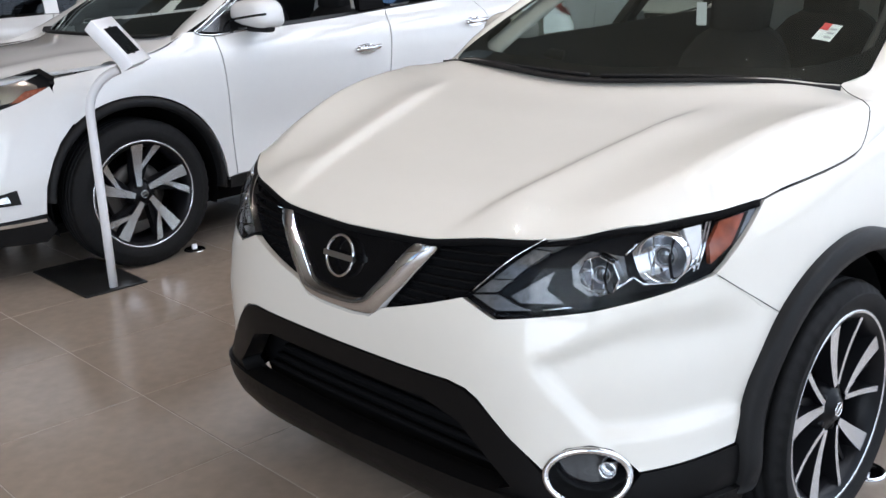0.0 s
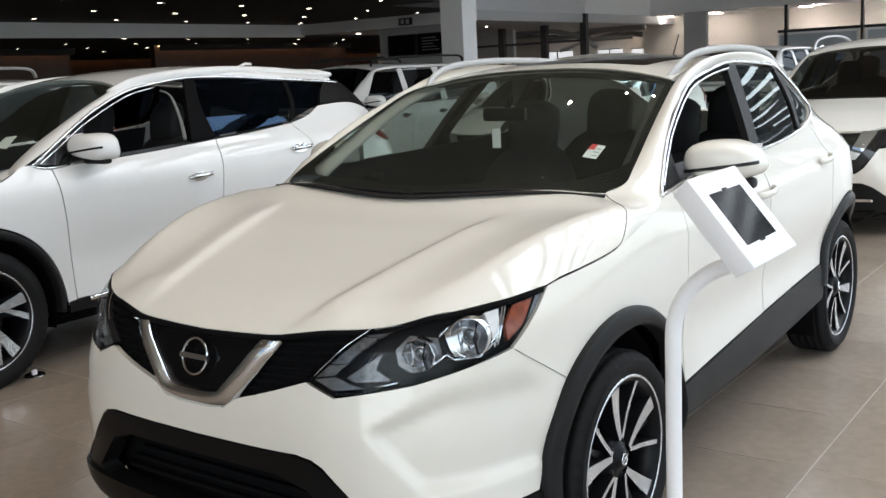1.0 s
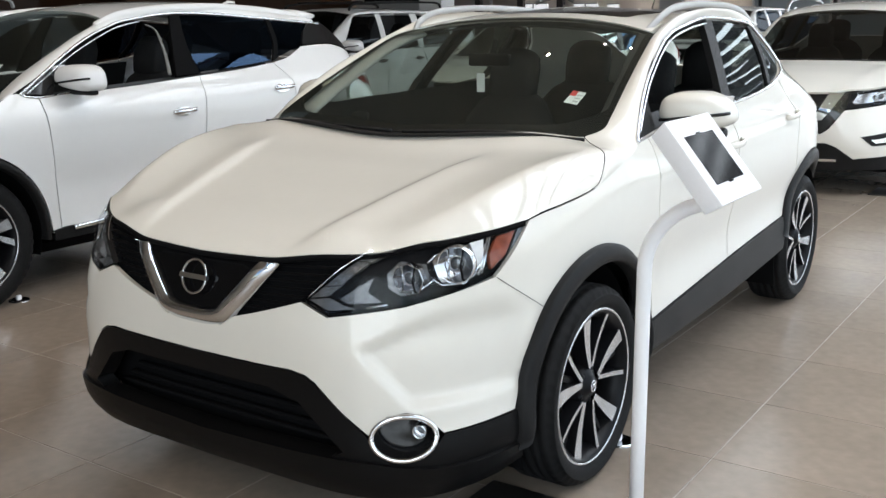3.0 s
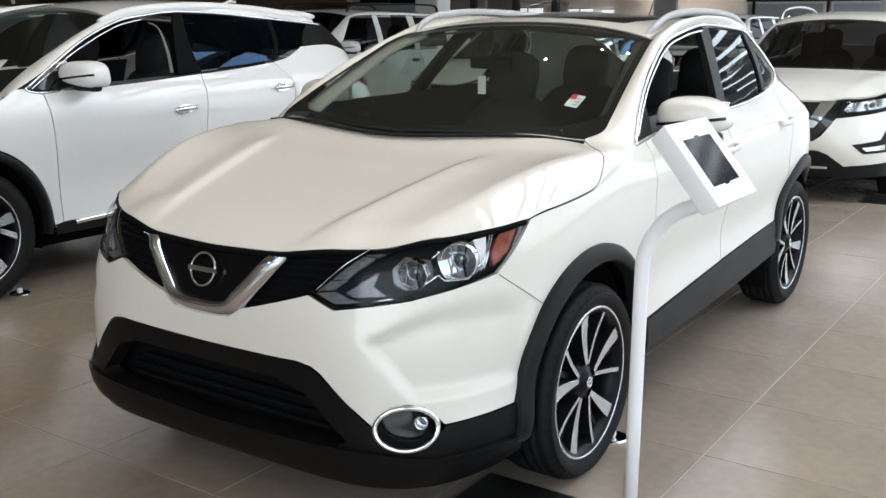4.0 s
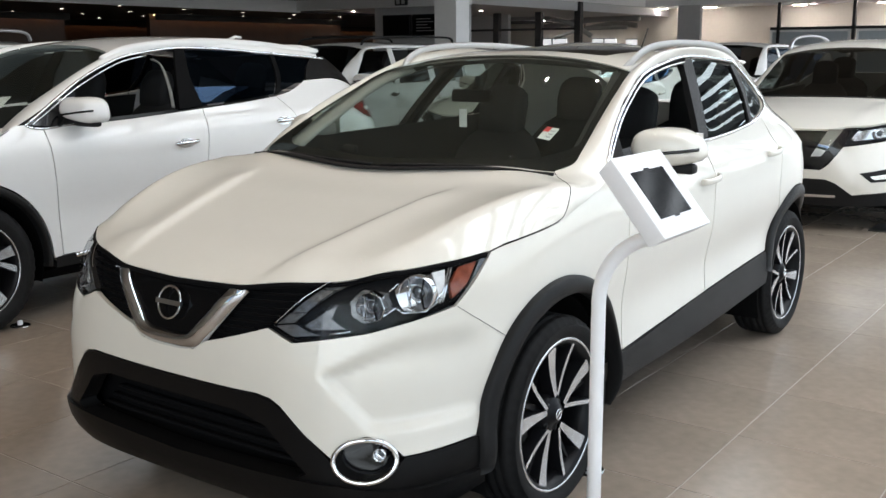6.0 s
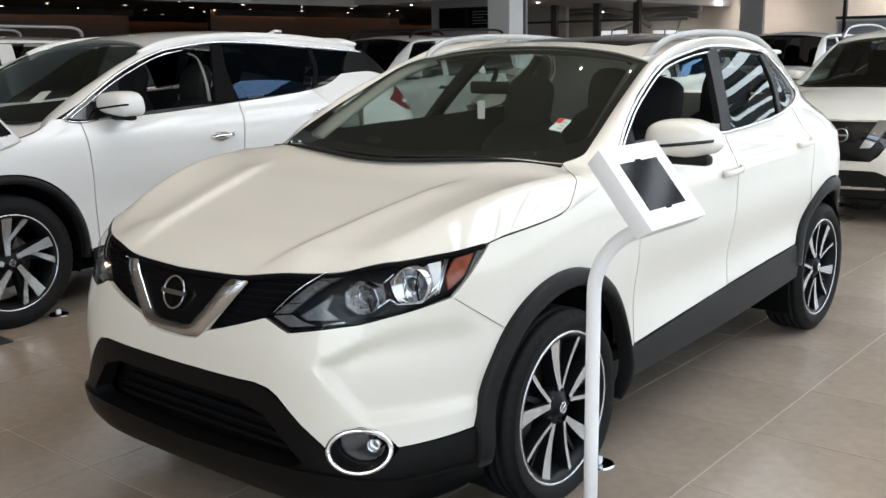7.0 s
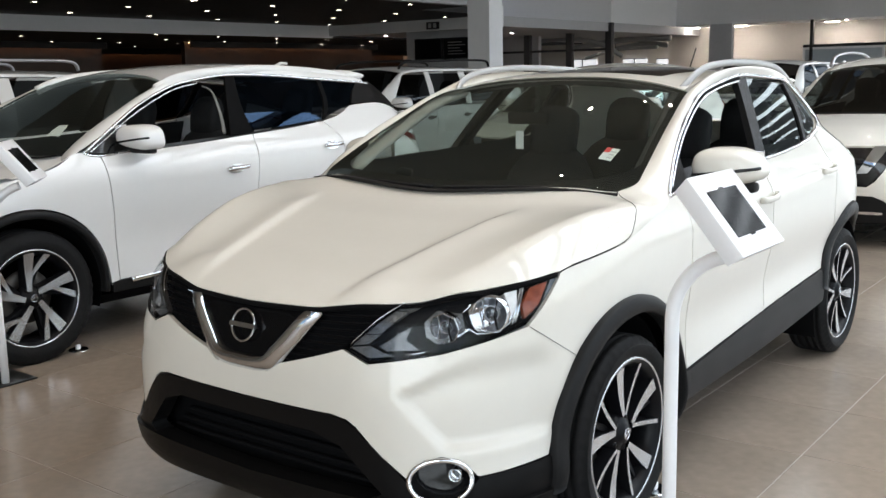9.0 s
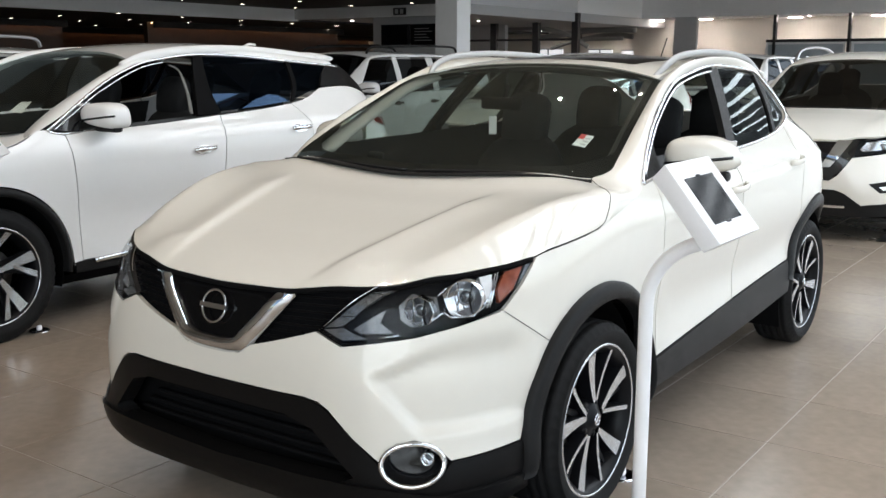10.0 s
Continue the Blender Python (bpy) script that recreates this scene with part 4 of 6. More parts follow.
        # glazing
        glass_run(root, S, sg, "front_window", loop([(.49, 1.180), (.95, 1.172), (1.36, 1.176)], [(1.36, 1.176), (1.47, 1.35), (1.585, 1.512)], [(1.585, 1.512), (1.35, 1.492), (1.08, 1.446), (.76, 1.33), (.49, 1.180)]), GLASS) if sg < 0 else None
        glass_run(root, S, sg, "rear_window", loop([(1.47, 1.178), (1.75, 1.190), (2.06, 1.215)], [(2.06, 1.215), (2.14, 1.35), (2.17, 1.49)], [(2.17, 1.49), (1.9, 1.520), (1.70, 1.524)], [(1.70, 1.524), (1.58, 1.35), (1.47, 1.178)]), PRIVACY if sg > 0 else GLASS, label="side window reflecting the daylight")
        glass_run(root, S, sg, "quarter_window", loop([(2.10, 1.222), (2.27, 1.252), (2.40, 1.315)], [(2.40, 1.315), (2.36, 1.40), (2.26, 1.482)], [(2.26, 1.482), (2.20, 1.35), (2.10, 1.222)]), PRIVACY)
        panel("centre_pillar", sd, loop([(1.36, 1.168), (1.47, 1.35), (1.59, 1.522)], [(1.59, 1.522), (1.71, 1.528)], [(1.71, 1.528), (1.58, 1.35), (1.465, 1.172)]), CLAD, root, "gloss black door pillar", step=0.04, thick=0.03, out=0.002)
        panel("window_divider", sd, loop([(2.055, 1.212), (2.14, 1.35), (2.17, 1.492)], [(2.17, 1.492), (2.25, 1.486)], [(2.25, 1.486), (2.19, 1.35), (2.10, 1.22)]), CLAD, root, step=0.03, thick=0.02, out=0.003)
        panel("mirror_sail", sd, [(.415, 1.122), (.60, 1.138), (.63, 1.262), (.56, 1.235)], CLAD, root, step=0.05, thick=0.02, out=-0.004)
        trim_line(root, S, sg, [(.398, 1.114), (.50, 1.124), (.72, 1.146), (.95, 1.164), (1.39, 1.168), (1.75, 1.182), (2.06, 1.208), (2.27, 1.245), (2.40, 1.295), (2.43, 1.33), (2.40, 1.40), (2.28, 1.495), (2.0, 1.526), (1.66, 1.538), (1.35, 1.508), (1.06, 1.458), (.735, 1.335), (.53, 1.222), (.398, 1.114)], CHROME, 0.0085)
        trim_line(root, S, sg, [(.45, 1.142), (.56, 1.222), (.75, 1.324), (1.06, 1.440), (1.35, 1.490), (1.60, 1.512)], CHROME, 0.0055)
        trim_line(root, S, sg, [(.435, 1.140), (.545, 1.226), (.742, 1.330), (1.06, 1.449), (1.35, 1.499), (1.62, 1.524)], DARK, 0.008, name="window_seal", proud=0.001, label="black rubber window seal")
        seam = [Vector(F(sg * (40.6 + .86 * k), .795 - .0132 * k)) for k in range(11)]
        v, f = sweep([q + Vector((sg * .0010, -.0010, 0)) for q in seam], oval(0.0009, 0.0009, 6))
        mesh_part("shut_line", v, f, DARK, root)
        # pillar and roof edge
        inner = [(.903, .0), (.9035, .039), (.8945, .084), (.8745, .1325), (.8505, .1505), (.8105, .1905), (.734, .262), (.768, .345), (.762, .42), (.724, .646), (.69, .84), (.658, 1.04), (.615, 1.3), (.602, 1.65), (.596, 2.0), (.572, 2.35), (.485, 2.8)]
        outer = [(.004, 1.006), (.05, 1.018), (.11, 1.034), (.18, 1.051), (.24, 1.065), (.30, 1.079), (.36, 1.096), (.41, 1.117), (.50, 1.202), (.735, 1.342), (.90, 1.407), (1.06, 1.464), (1.35, 1.515), (1.66, 1.545), (2.0, 1.533), (2.30, 1.500), (2.80, 1.475)]
        strip_between("roof_edge", [(x, y, S.topz(x, y) - 0.002) for x, y in inner], [(S.sidex(y, z) + 0.001, y, z) for y, z in outer], lambda y: 0.012 * ramp((y - .02) / .12) + 0.006 * ramp((y - .3) / .3) + 0.032 * ramp((y - 1.0) / .3) * ramp((2.6 - y) / .7), P, root, sg=sg)
        # same trim both sides: lit far lining coloured pale, shaded near one dark
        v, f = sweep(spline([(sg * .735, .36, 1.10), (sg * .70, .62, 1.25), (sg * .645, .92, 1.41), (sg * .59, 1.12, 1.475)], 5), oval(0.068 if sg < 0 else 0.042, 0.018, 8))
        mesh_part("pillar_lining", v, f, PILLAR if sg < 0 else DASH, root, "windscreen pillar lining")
        gap = spline([(.8665, -.295), (.8845, -.2), (.8975, -.097), (.9035, -.004), (.9035, .039), (.8945, .084), (.8745, .132), (.8505, .150), (.8105, .190), (.734, .262)], 5)
        v, f = sweep([(sg * x, y, S.topz(x, y) + .0005) for x, y in gap], oval(0.0012, 0.0012, 6))
        mesh_part("shut_line", v, f, DARK, root)
        door_mirror(root, sg, 0.955, 0.80 if sg > 0 else 0.84, 1.196, w=0.27 if sg > 0 else 0.29)
        # roof rail
        rail = spline([(.600, 1.10, 1.500), (.618, 1.17, 1.548), (.622, 1.30, 1.590), (.617, 1.50, 1.608), (.609, 1.75, 1.614), (.597, 2.1, 1.606), (.568, 2.4, 1.580), (.535, 2.66, 1.525)], 6)
        v, f = sweep([(sg * x, y, z - .014) for x, y, z in rail], oval(0.011, 0.016, 12), normals=[(0, 0, 1)] * len(rail))
        mesh_part("roof_rail", v, f, RAIL, root, "satin silver roof rail")
    # windscreen and roof
    ws_half = loop([(0, .108), (.2, .125), (.45, .172), (.65, .236), (.733, .275)], [(.733, .275), (.757, .305), (.766, .345), (.764, .40)], [(.764, .40), (.718, .66), (.652, 1.045)], [(.652, 1.045), (.45, 1.088), (.2, 1.115), (0, 1.12)])
    panel("windscreen", T, both(ws_half), GLASS, root, "clear windscreen", step=0.06, thick=0, out=0.0).visible_shadow = False
    band = loop([(0, .172), (.2, .190), (.45, .242), (.60, .308), (.675, .375)], [(.675, .375), (.712, .415), (.732, .46)], [(.732, .46), (.692, .66), (.628, 1.02)], [(.628, 1.02), (.45, 1.048), (.2, 1.072), (0, 1.076)])
    panel("windscreen_band", S.topat(-0.004), both(ws_half), DARK, root, "black printed border of the windscreen", holes=[both(band)], step=0.06, thick=0)
    rim_pts = [(x, y, S.topz(x, y) - 0.004) for x, y in loop([(-.735, .270), (-.65, .236), (-.45, .172), (-.2, .125), (0, .108), (.2, .125), (.45, .172), (.65, .236), (.735, .270)])]
    v, f = sweep(rim_pts, [(-.03, -.008), (.055, -.008), (.055, 0.0), (-.03, 0.0)])
    mesh_part("cowl", v, f, CLAD, root, "black cowl strip below the windscreen")
    for sx in (0.30, -0.34):
        base = lambda q: .118 + .27 * q * q
        arm = spline([(q, base(q), S.topz(abs(q), base(q)) - .003) for q in (sx + .34, sx + .1, sx - .25)], 6)
        v, f = sweep(arm, oval(0.010, 0.006, 8))
        mesh_part("wiper", v, f, CLAD, root)
    roof_half = loop([(0, 1.128), (.2, 1.123), (.45, 1.096), (.637, 1.052)], [(.637, 1.052), (.618, 1.3), (.603, 1.65), (.597, 2.0), (.573, 2.35), (.475, 2.85)], [(.475, 2.85), (.28, 3.02), (0, 3.05)])
    sun = both(loop([(0, 1.24), (.40, 1.215), (.455, 1.24)], [(.455, 1.24), (.455, 1.9), (.44, 2.05)], [(.44, 2.05), (0, 2.06)]))
    panel("roof_panel", T, both(roof_half), P, root, holes=[sun], step=0.05, thick=0.02)
    panel("glass_roof", T, sun, GLOSSBLACK, root, "dark panoramic glass roof", step=0.08, thick=0.0, out=0.001)
    panel("headliner", S.topat(-0.045), both([(0, 1.17), (.57, 1.12), (.55, 2.3), (.46, 2.9), (0, 3.0)]), HEADLINER, root, step=0.12, thick=0)
    v, f = sweep([(-.08, 2.72, 1.54), (-.09, 2.86, 1.70)], oval(0.004, 0.004, 6))
    mesh_part("antenna", v, f, CLAD, root, "thin black whip antenna")
    # tail
    tail = [(-.80, .45), (-.80, 1.0), (-.72, 1.12), (-.52, 1.25), (.52, 1.25), (.72, 1.12), (.80, 1.0), (.80, .45)]
    panel("tailgate", lambda x, z: S.rear(x, z), tail, P, root, step=0.06, thick=0.02)
    panel("rear_bumper", lambda x, z: S.rear(x, z), [(-.85, .22), (-.85, .45), (.85, .45), (.85, .22)], K, root, step=0.08, thick=0.02)
    panel("rear_screen", lambda x, z: (x, S.rear(x, 1.22)[1] - 0.02 - (z - 1.22) * 1.2, z), [(-.44, 1.26), (-.36, 1.47), (.36, 1.47), (.44, 1.26)], GLASS, root, step=0.1, thick=0)
    v, f = sweep([(-.43, 2.96, 1.495), (0, 3.06, 1.507), (.43, 2.96, 1.495)], oval(0.10, 0.016, 12), normals=[(0, 0, 1)] * 3)
    mesh_part("roof_spoiler", v, f, P, root)
    for sg in (-1, 1):
        panel("tail_lamp", S.side(sg), loop([(3.02, .98), (3.30, .96)], [(3.30, .96), (3.33, 1.06)], [(3.33, 1.06), (3.15, 1.10), (3.0, 1.06)]), RED, root, step=0.03, thick=0.02, out=0.006)
    # wheels
    legs = [(-12, 0, .018, .056, .062), (-23, -36, .014, .016, .066), (-18, -18, .034, .006, .03)]
    for x, y, sg, st, sp in ((.828, -.012, 1, 0, 30), (.782, 2.648, 1, 0, 58), (-.80, -.012, -1, 0, 20), (-.782, 2.648, -1, 0, 0)):
        make_wheel(root, x, y, .343 if y < 1 else .350, .264 if y < 1 else .260, .230, legs, 5, sg, st, sp)
    arch_trim(root, S, 0.004, .343, .412, .450, .478, 190, -14, 0.026, 0.020)
    arch_trim(root, S, 2.647, .343, .425, .486, .500, 168, 4, 0.018)
    arch_liner(root, S, 0, .343, .41)
    arch_liner(root, S, 2.647, .343, .41)
    underbody(root, S, 3.2, 0.70, 0.27)
    # cabin
    v, f = sweep([(-.72, .55, .86), (0, .50, .88), (.72, .55, .86)], [(-.34, .12), (-.30, .165), (-.1, .185), (.12, .16), (.17, .10), (.15, -.2), (-.1, -.25), (-.33, -.1)], normals=[(0, 0, 1)] * 3)
    mesh_part("dashboard", v, f, DASH, root, "black dashboard")
    seat(root, .37, 1.18, .56)
    seat(root, -.37, 1.18, .56)
    seat(root, .36, 2.02, .58, .58)
    seat(root, -.36, 2.02, .58, .58)
    ringp = [Matrix.Translation((.38, .80, .93)) @ pose(0, 0, 0, 62) @ Vector((.185 * math.cos(2 * math.pi * i / 32), .185 * math.sin(2 * math.pi * i / 32), 0)) for i in range(32)]
    v, f = sweep(ringp, oval(0.016, 0.016, 8), closed=True, normals=[(0, -.88, .47)] * 32)
    sw = mesh_part("steering_wheel", v, f, DASH, root)
    bm = box_bm(.17, .15, .05, .03, 2, m=Matrix.Translation((.38, .80, .925)) @ pose(0, 0, 0, 62))
    bm_part("steering_boss", bm, DASH, sw)
    bm = box_bm(.21, .025, .055, .012, 2, (0, .82, 1.372))
    mirror = bm_part("inside_mirror", bm, DARK, root)
    v, f = sweep([(0, .835, 1.385), (0, .86, 1.42), (0, .87, 1.455)], oval(0.012, 0.012, 8))
    mesh_part("mirror_stem", v, f, DARK, mirror)
    tag = box("mirror_tag", -.05, -.01, .795, .797, 1.235, 1.315, PAPER, root, "white paper tag hanging from the inside mirror")
    # price note inside the windscreen
    note = panel("windscreen_note", S.topat(-0.008), [(.555, .445), (.610, .445), (.610, .525), (.555, .525)], PAPER, root, "small white note with a red corner inside the windscreen", step=0.05, thick=0)
    panel("note_corner", S.topat(-0.006), [(.556, .49), (.580, .49), (.580, .523), (.556, .523)], STICKRED, note, step=0.05, thick=0)
    for k in range(3):
        panel("note_line", S.topat(-0.006), [(.584, .455 + k * .020), (.605, .455 + k * .020), (.605, .463 + k * .020), (.584, .463 + k * .020)], WALLGREY, note, step=0.05, thick=0)


build_main(crossover)


# ---- a plainer build for the other vehicles ----
def plain_car(root, S, c):
    F, T, P = S.front, S.topat(), c["paint"]
    K = CLAD
    panel("front_bumper", F, both(c["bumper"]), P, root, step=0.04, ratio=40, thick=0.02)
    panel("lower_bumper", F, both(c["lower"]), K, root, step=0.06, ratio=40, thick=0.04, out=0.004)
    panel("grille", lambda p, z: tuple(Vector(F(p, z)) + Vector((0, 0.03, 0))), both(c["grille"]), GLOSSBLACK, root, "black front grille", step=0.06, ratio=40, thick=0)
    for half in c["chrome"]:
        panel("grille_vee", F, both(half) if abs(half[0][0]) < 1e-6 else half, VCHROME, root, "chrome grille frame", step=0.03, ratio=40, thick=0.03, out=0.014)
        if abs(half[0][0]) > 1e-6:
            panel("grille_vee", F, [(-a, b) for a, b in half], VCHROME, root, "chrome grille frame", step=0.03, ratio=40, thick=0.03, out=0.014)
    badge(root, S, 0, c["badge"], 0.055, 0.02)
    panel("bonnet", T, both(c["hood"]), P, root, step=0.05, thick=0.018)
    for sg in (-1, 1):
        sd = S.side(sg)
        hl = [(sg * a, b) for a, b in c["lamp"]]
        lamp = panel("headlamp", lambda p, z: tuple(Vector(F(p, z)) + Vector((-sg * 0.02, 0.045, 0))), hl, LAMPGREY, root, "clear headlamp with chrome inside", step=0.05, ratio=40, thick=0)
        v, f, m = [], [], len(hl)
        for p, z in hl:
            v += [Vector(F(p, z)), Vector(F(p, z)) + Vector((-sg * 0.02, 0.045, 0))]
        for i in range(m):
            f.append((2 * i, 2 * i + 1, (2 * i + 3) % (2 * m), (2 * i + 2) % (2 * m)))
        mesh_part("lamp_wall", v, f, GLOSSBLACK, lamp, smooth=False)
        panel("lamp_lens", F, hl, LENS, lamp, step=0.05, ratio=40, thick=0).visible_shadow = False
        mid = [(sg * (a * 0.72 + c["lampmid"][0] * 0.28), b * 0.62 + c["lampmid"][1] * 0.38) for a, b in c["lamp"]]
        panel("lamp_reflector", lambda p, z: tuple(Vector(F(p, z)) + Vector((-sg * 0.012, 0.03, 0))), mid, REFLECTOR, lamp, step=0.04, ratio=40, thick=0.01)
        lamp_unit(lamp, S, sg, c["lampmid"][0], c["lampmid"][1], 0.04, 0.025)
        if c.get("amber"):
            panel("amber_marker", lambda p, z: tuple(Vector(F(p, z)) + Vector((-sg * 0.004, 0.01, 0))), [(sg * a, b) for a, b in c["amber"]], AMBER, lamp, "amber side marker", step=0.03, ratio=40, thick=0.01)
        if c.get("fog"):
            fog = panel("fog_lamp", F, [(sg * a, b) for a, b in c["fog"]], K, root, "fog lamp in a black surround", step=0.05, ratio=40, thick=0.02, out=0.004)
            panel("fog_lens", F, [(sg * a, b) for a, b in c["foglens"]], REFLECTOR, fog, step=0.05, ratio=40, thick=0.01, out=0.008)
        panel("front_wing", sd, c["wing"], P, root, step=0.05, thick=0.015)
        fd = panel("front_door", sd, c["fdoor"], P, root, step=0.06, thick=0.015)
        rd = panel("rear_door", sd, c["rdoor"], P, root, step=0.06, thick=0.015)
        panel("rear_quarter", sd, c["quarter"], P, root, step=0.06, thick=0.015)
        panel("door_lining", S.side(sg, -0.09), c["lining"], DASH, root, step=0.2, thick=0)
        for y, z in c["handles"]:
            door_handle(fd if y < 1.9 else rd, S, sg, y, z, c["handlemat"], 0.20)
        panel("sill_moulding", sd, c["sill"], K, root, step=0.08, thick=0.04, out=0.008)
        for nm, ol, mt in c["glass"]:
            if nm == "front_window" and sg > 0 and c.get("open"):
                continue
            glass_run(root, S, sg, nm, ol, mt)
        for nm, ol, mt in c["posts"]:
            panel(nm, sd, ol, mt, root, step=0.06, thick=0.02, out=0.002)
        if c.get("trim"):
            trim_line(root, S, sg, c["trim"], CHROME, 0.009)
        strip_between("roof_edge", [(x, y, S.topz(x, y) - 0.002) for x, y in c["inner"]], [(S.sidex(y, z) + 0.001, y, z) for y, z in c["outer"]], 0.018, P, root, sg=sg)
        mx, my, mz = c["mirror"]
        door_mirror(root, sg, mx, my, mz, 0.245, 0.148, 0.18, P, 0.25)
        if c.get("rail"):
            v, f = sweep([(sg * x, y, z) for x, y, z in spline(c["rail"], 5)], oval(*c.get("railsize", (0.022, 0.016)), 10))
            mesh_part("roof_rail", v, f, c["railmat"], root, "roof rail")
        lamp = panel("tail_lamp", sd, c["tail"], RED, root, "red tail lamp with a pale bar", step=0.06, thick=0.03, out=0.012)
        cy, cz = sum(q[0] for q in c["tail"]) / len(c["tail"]), sum(q[1] for q in c["tail"]) / len(c["tail"])
        panel("reversing_lamp", sd, [(cy - .10, cz - .012), (cy + .12, cz - .022), (cy + .12, cz + .004), (cy - .10, cz + .014)], DRLWHITE, lamp, step=0.06, thick=0.005, out=0.017)
    panel("windscreen", T, both(c["ws"]), c.get("wsglass", GLASS), root, step=0.1, thick=0).visible_shadow = False
    base = [q for q in c["ws"] if q[1] <= c["cowl"]]
    pts = [(-x, y, S.topz(x, y) - 0.003) for x, y in reversed(base) if x > 1e-6] + [(x, y, S.topz(x, y) - 0.003) for x, y in base]
    v, f = sweep(pts, [(-.03, -.008), (.05, -.008), (.05, 0), (-.03, 0)])
    mesh_part("cowl", v, f, K, root)
    panel("roof_panel", T, both(c["roof"]), P, root, step=0.09, thick=0.02)
    panel("headliner", S.topat(-0.05), both([(0, c["ry"][0] + .1), (.55, c["ry"][0] + .1), (.52, c["ry"][1] - .2), (0, c["ry"][1] - .2)]), HEADLINER if c.get("lightroof") else DASH, root, step=0.3, thick=0)
    panel("tailgate", lambda x, z: S.rear(x, z), [(-.85, .30), (-.85, 1.0), (-.74, c["tg"]), (.74, c["tg"]), (.85, 1.0), (.85, .30)], P, root, step=0.1, thick=0.02)
    R = c["R"]
    for y in (0, c["wb"]):
        for sg in (-1, 1):
            make_wheel(root, sg * c["track"], y, R, c["rim"], c["tw"], c["legs"], c["nspoke"], sg, 0, c.get("spin", 10))
        arch_trim(root, S, y, R, c["arch"][0], c["arch"][1], c["arch"][2], c["archspan"][0], c["archspan"][1], 0.010)
        arch_liner(root, S, y, R, c["arch"][0] + 0.02)
    underbody(root, S, c["wb"] + 0.6, 0.72, 0.22, -0.6)
    v, f = sweep([(-.74, .60, .90), (0, .56, .92), (.74, .60, .90)], [(-.34, .12), (-.30, .165), (-.1, .185), (.12, .16), (.17, .10), (.15, -.2), (-.1, -.25), (-.33, -.1)], normals=[(0, 0, 1)] * 3)
    mesh_part("dashboard", v, f, DASH, root)
    for x in (-.38, .38):
        seat(root, x, 1.25, .62)
        seat(root, x, 2.15, .66, .6)


MUR = Shape(
    a=[(.15, .82), (.22, .88), (.30, .915), (.5, .935), (.7, .945), (.9, .957), (1.0, .955), (1.08, .935), (1.14, .905), (1.25, .86), (1.4, .79), (1.5, .735), (1.6, .68), (1.7, .62)],
    yf=[(.15, -.86), (.3, -.94), (.5, -.97), (.7, -.965), (.85, -.93), (.95, -.87), (1.05, -.7)],
    nf=[(.15, 4), (.5, 3.6), (.7, 3.0), (.9, 2.6), (1.1, 2.5)], yc=.55,
    yr=[(.2, 3.75), (.6, 3.85), (1.0, 3.8), (1.3, 3.6), (1.7, 3.4)], nr=[(.2, 4), (1.7, 4)], ycr=2.6,
    top=[(-.95, .90), (-.8, .99), (-.5, 1.05), (-.2, 1.095), (.15, 1.14), (.22, 1.16), (.5, 1.31), (.8, 1.46), (1.1, 1.595), (1.3, 1.64), (1.6, 1.675), (2.0, 1.69), (2.5, 1.68), (3.0, 1.64), (3.5, 1.56)],
    crown=[(-.95, .03), (-.5, .06), (.15, .08), (.5, .05), (1.1, .05), (3.5, .07)],
    halfw=[(-.95, .5), (-.5, .75), (.15, .86), (.35, .78), (1.1, .66), (2.2, .66), (3.5, .6)],
    ridge=lambda x, y: 0.014 * gauss(x - (0.62 + 0.2 * y), 0.09) * max(0.0, min(1.0, (0.2 - y) * 4)),
    dent=lambda y, z: 0.035 * gauss(z - 1.13, 0.12) * gauss(y - 2.85, 0.45) + (0.012 * gauss(z - (1.00 + 0.05 * y), 0.05) - 0.02 * gauss(z - .62, .14)) * max(0.0, min(1.0, (y - 0.4) * 3)),
)
BLADES = [(20, 0, .028, .066, .045), (-2, -26, .018, .036, .130), (10, -24, .030, .010, .05), (24, 4, .030, .010, .05)]
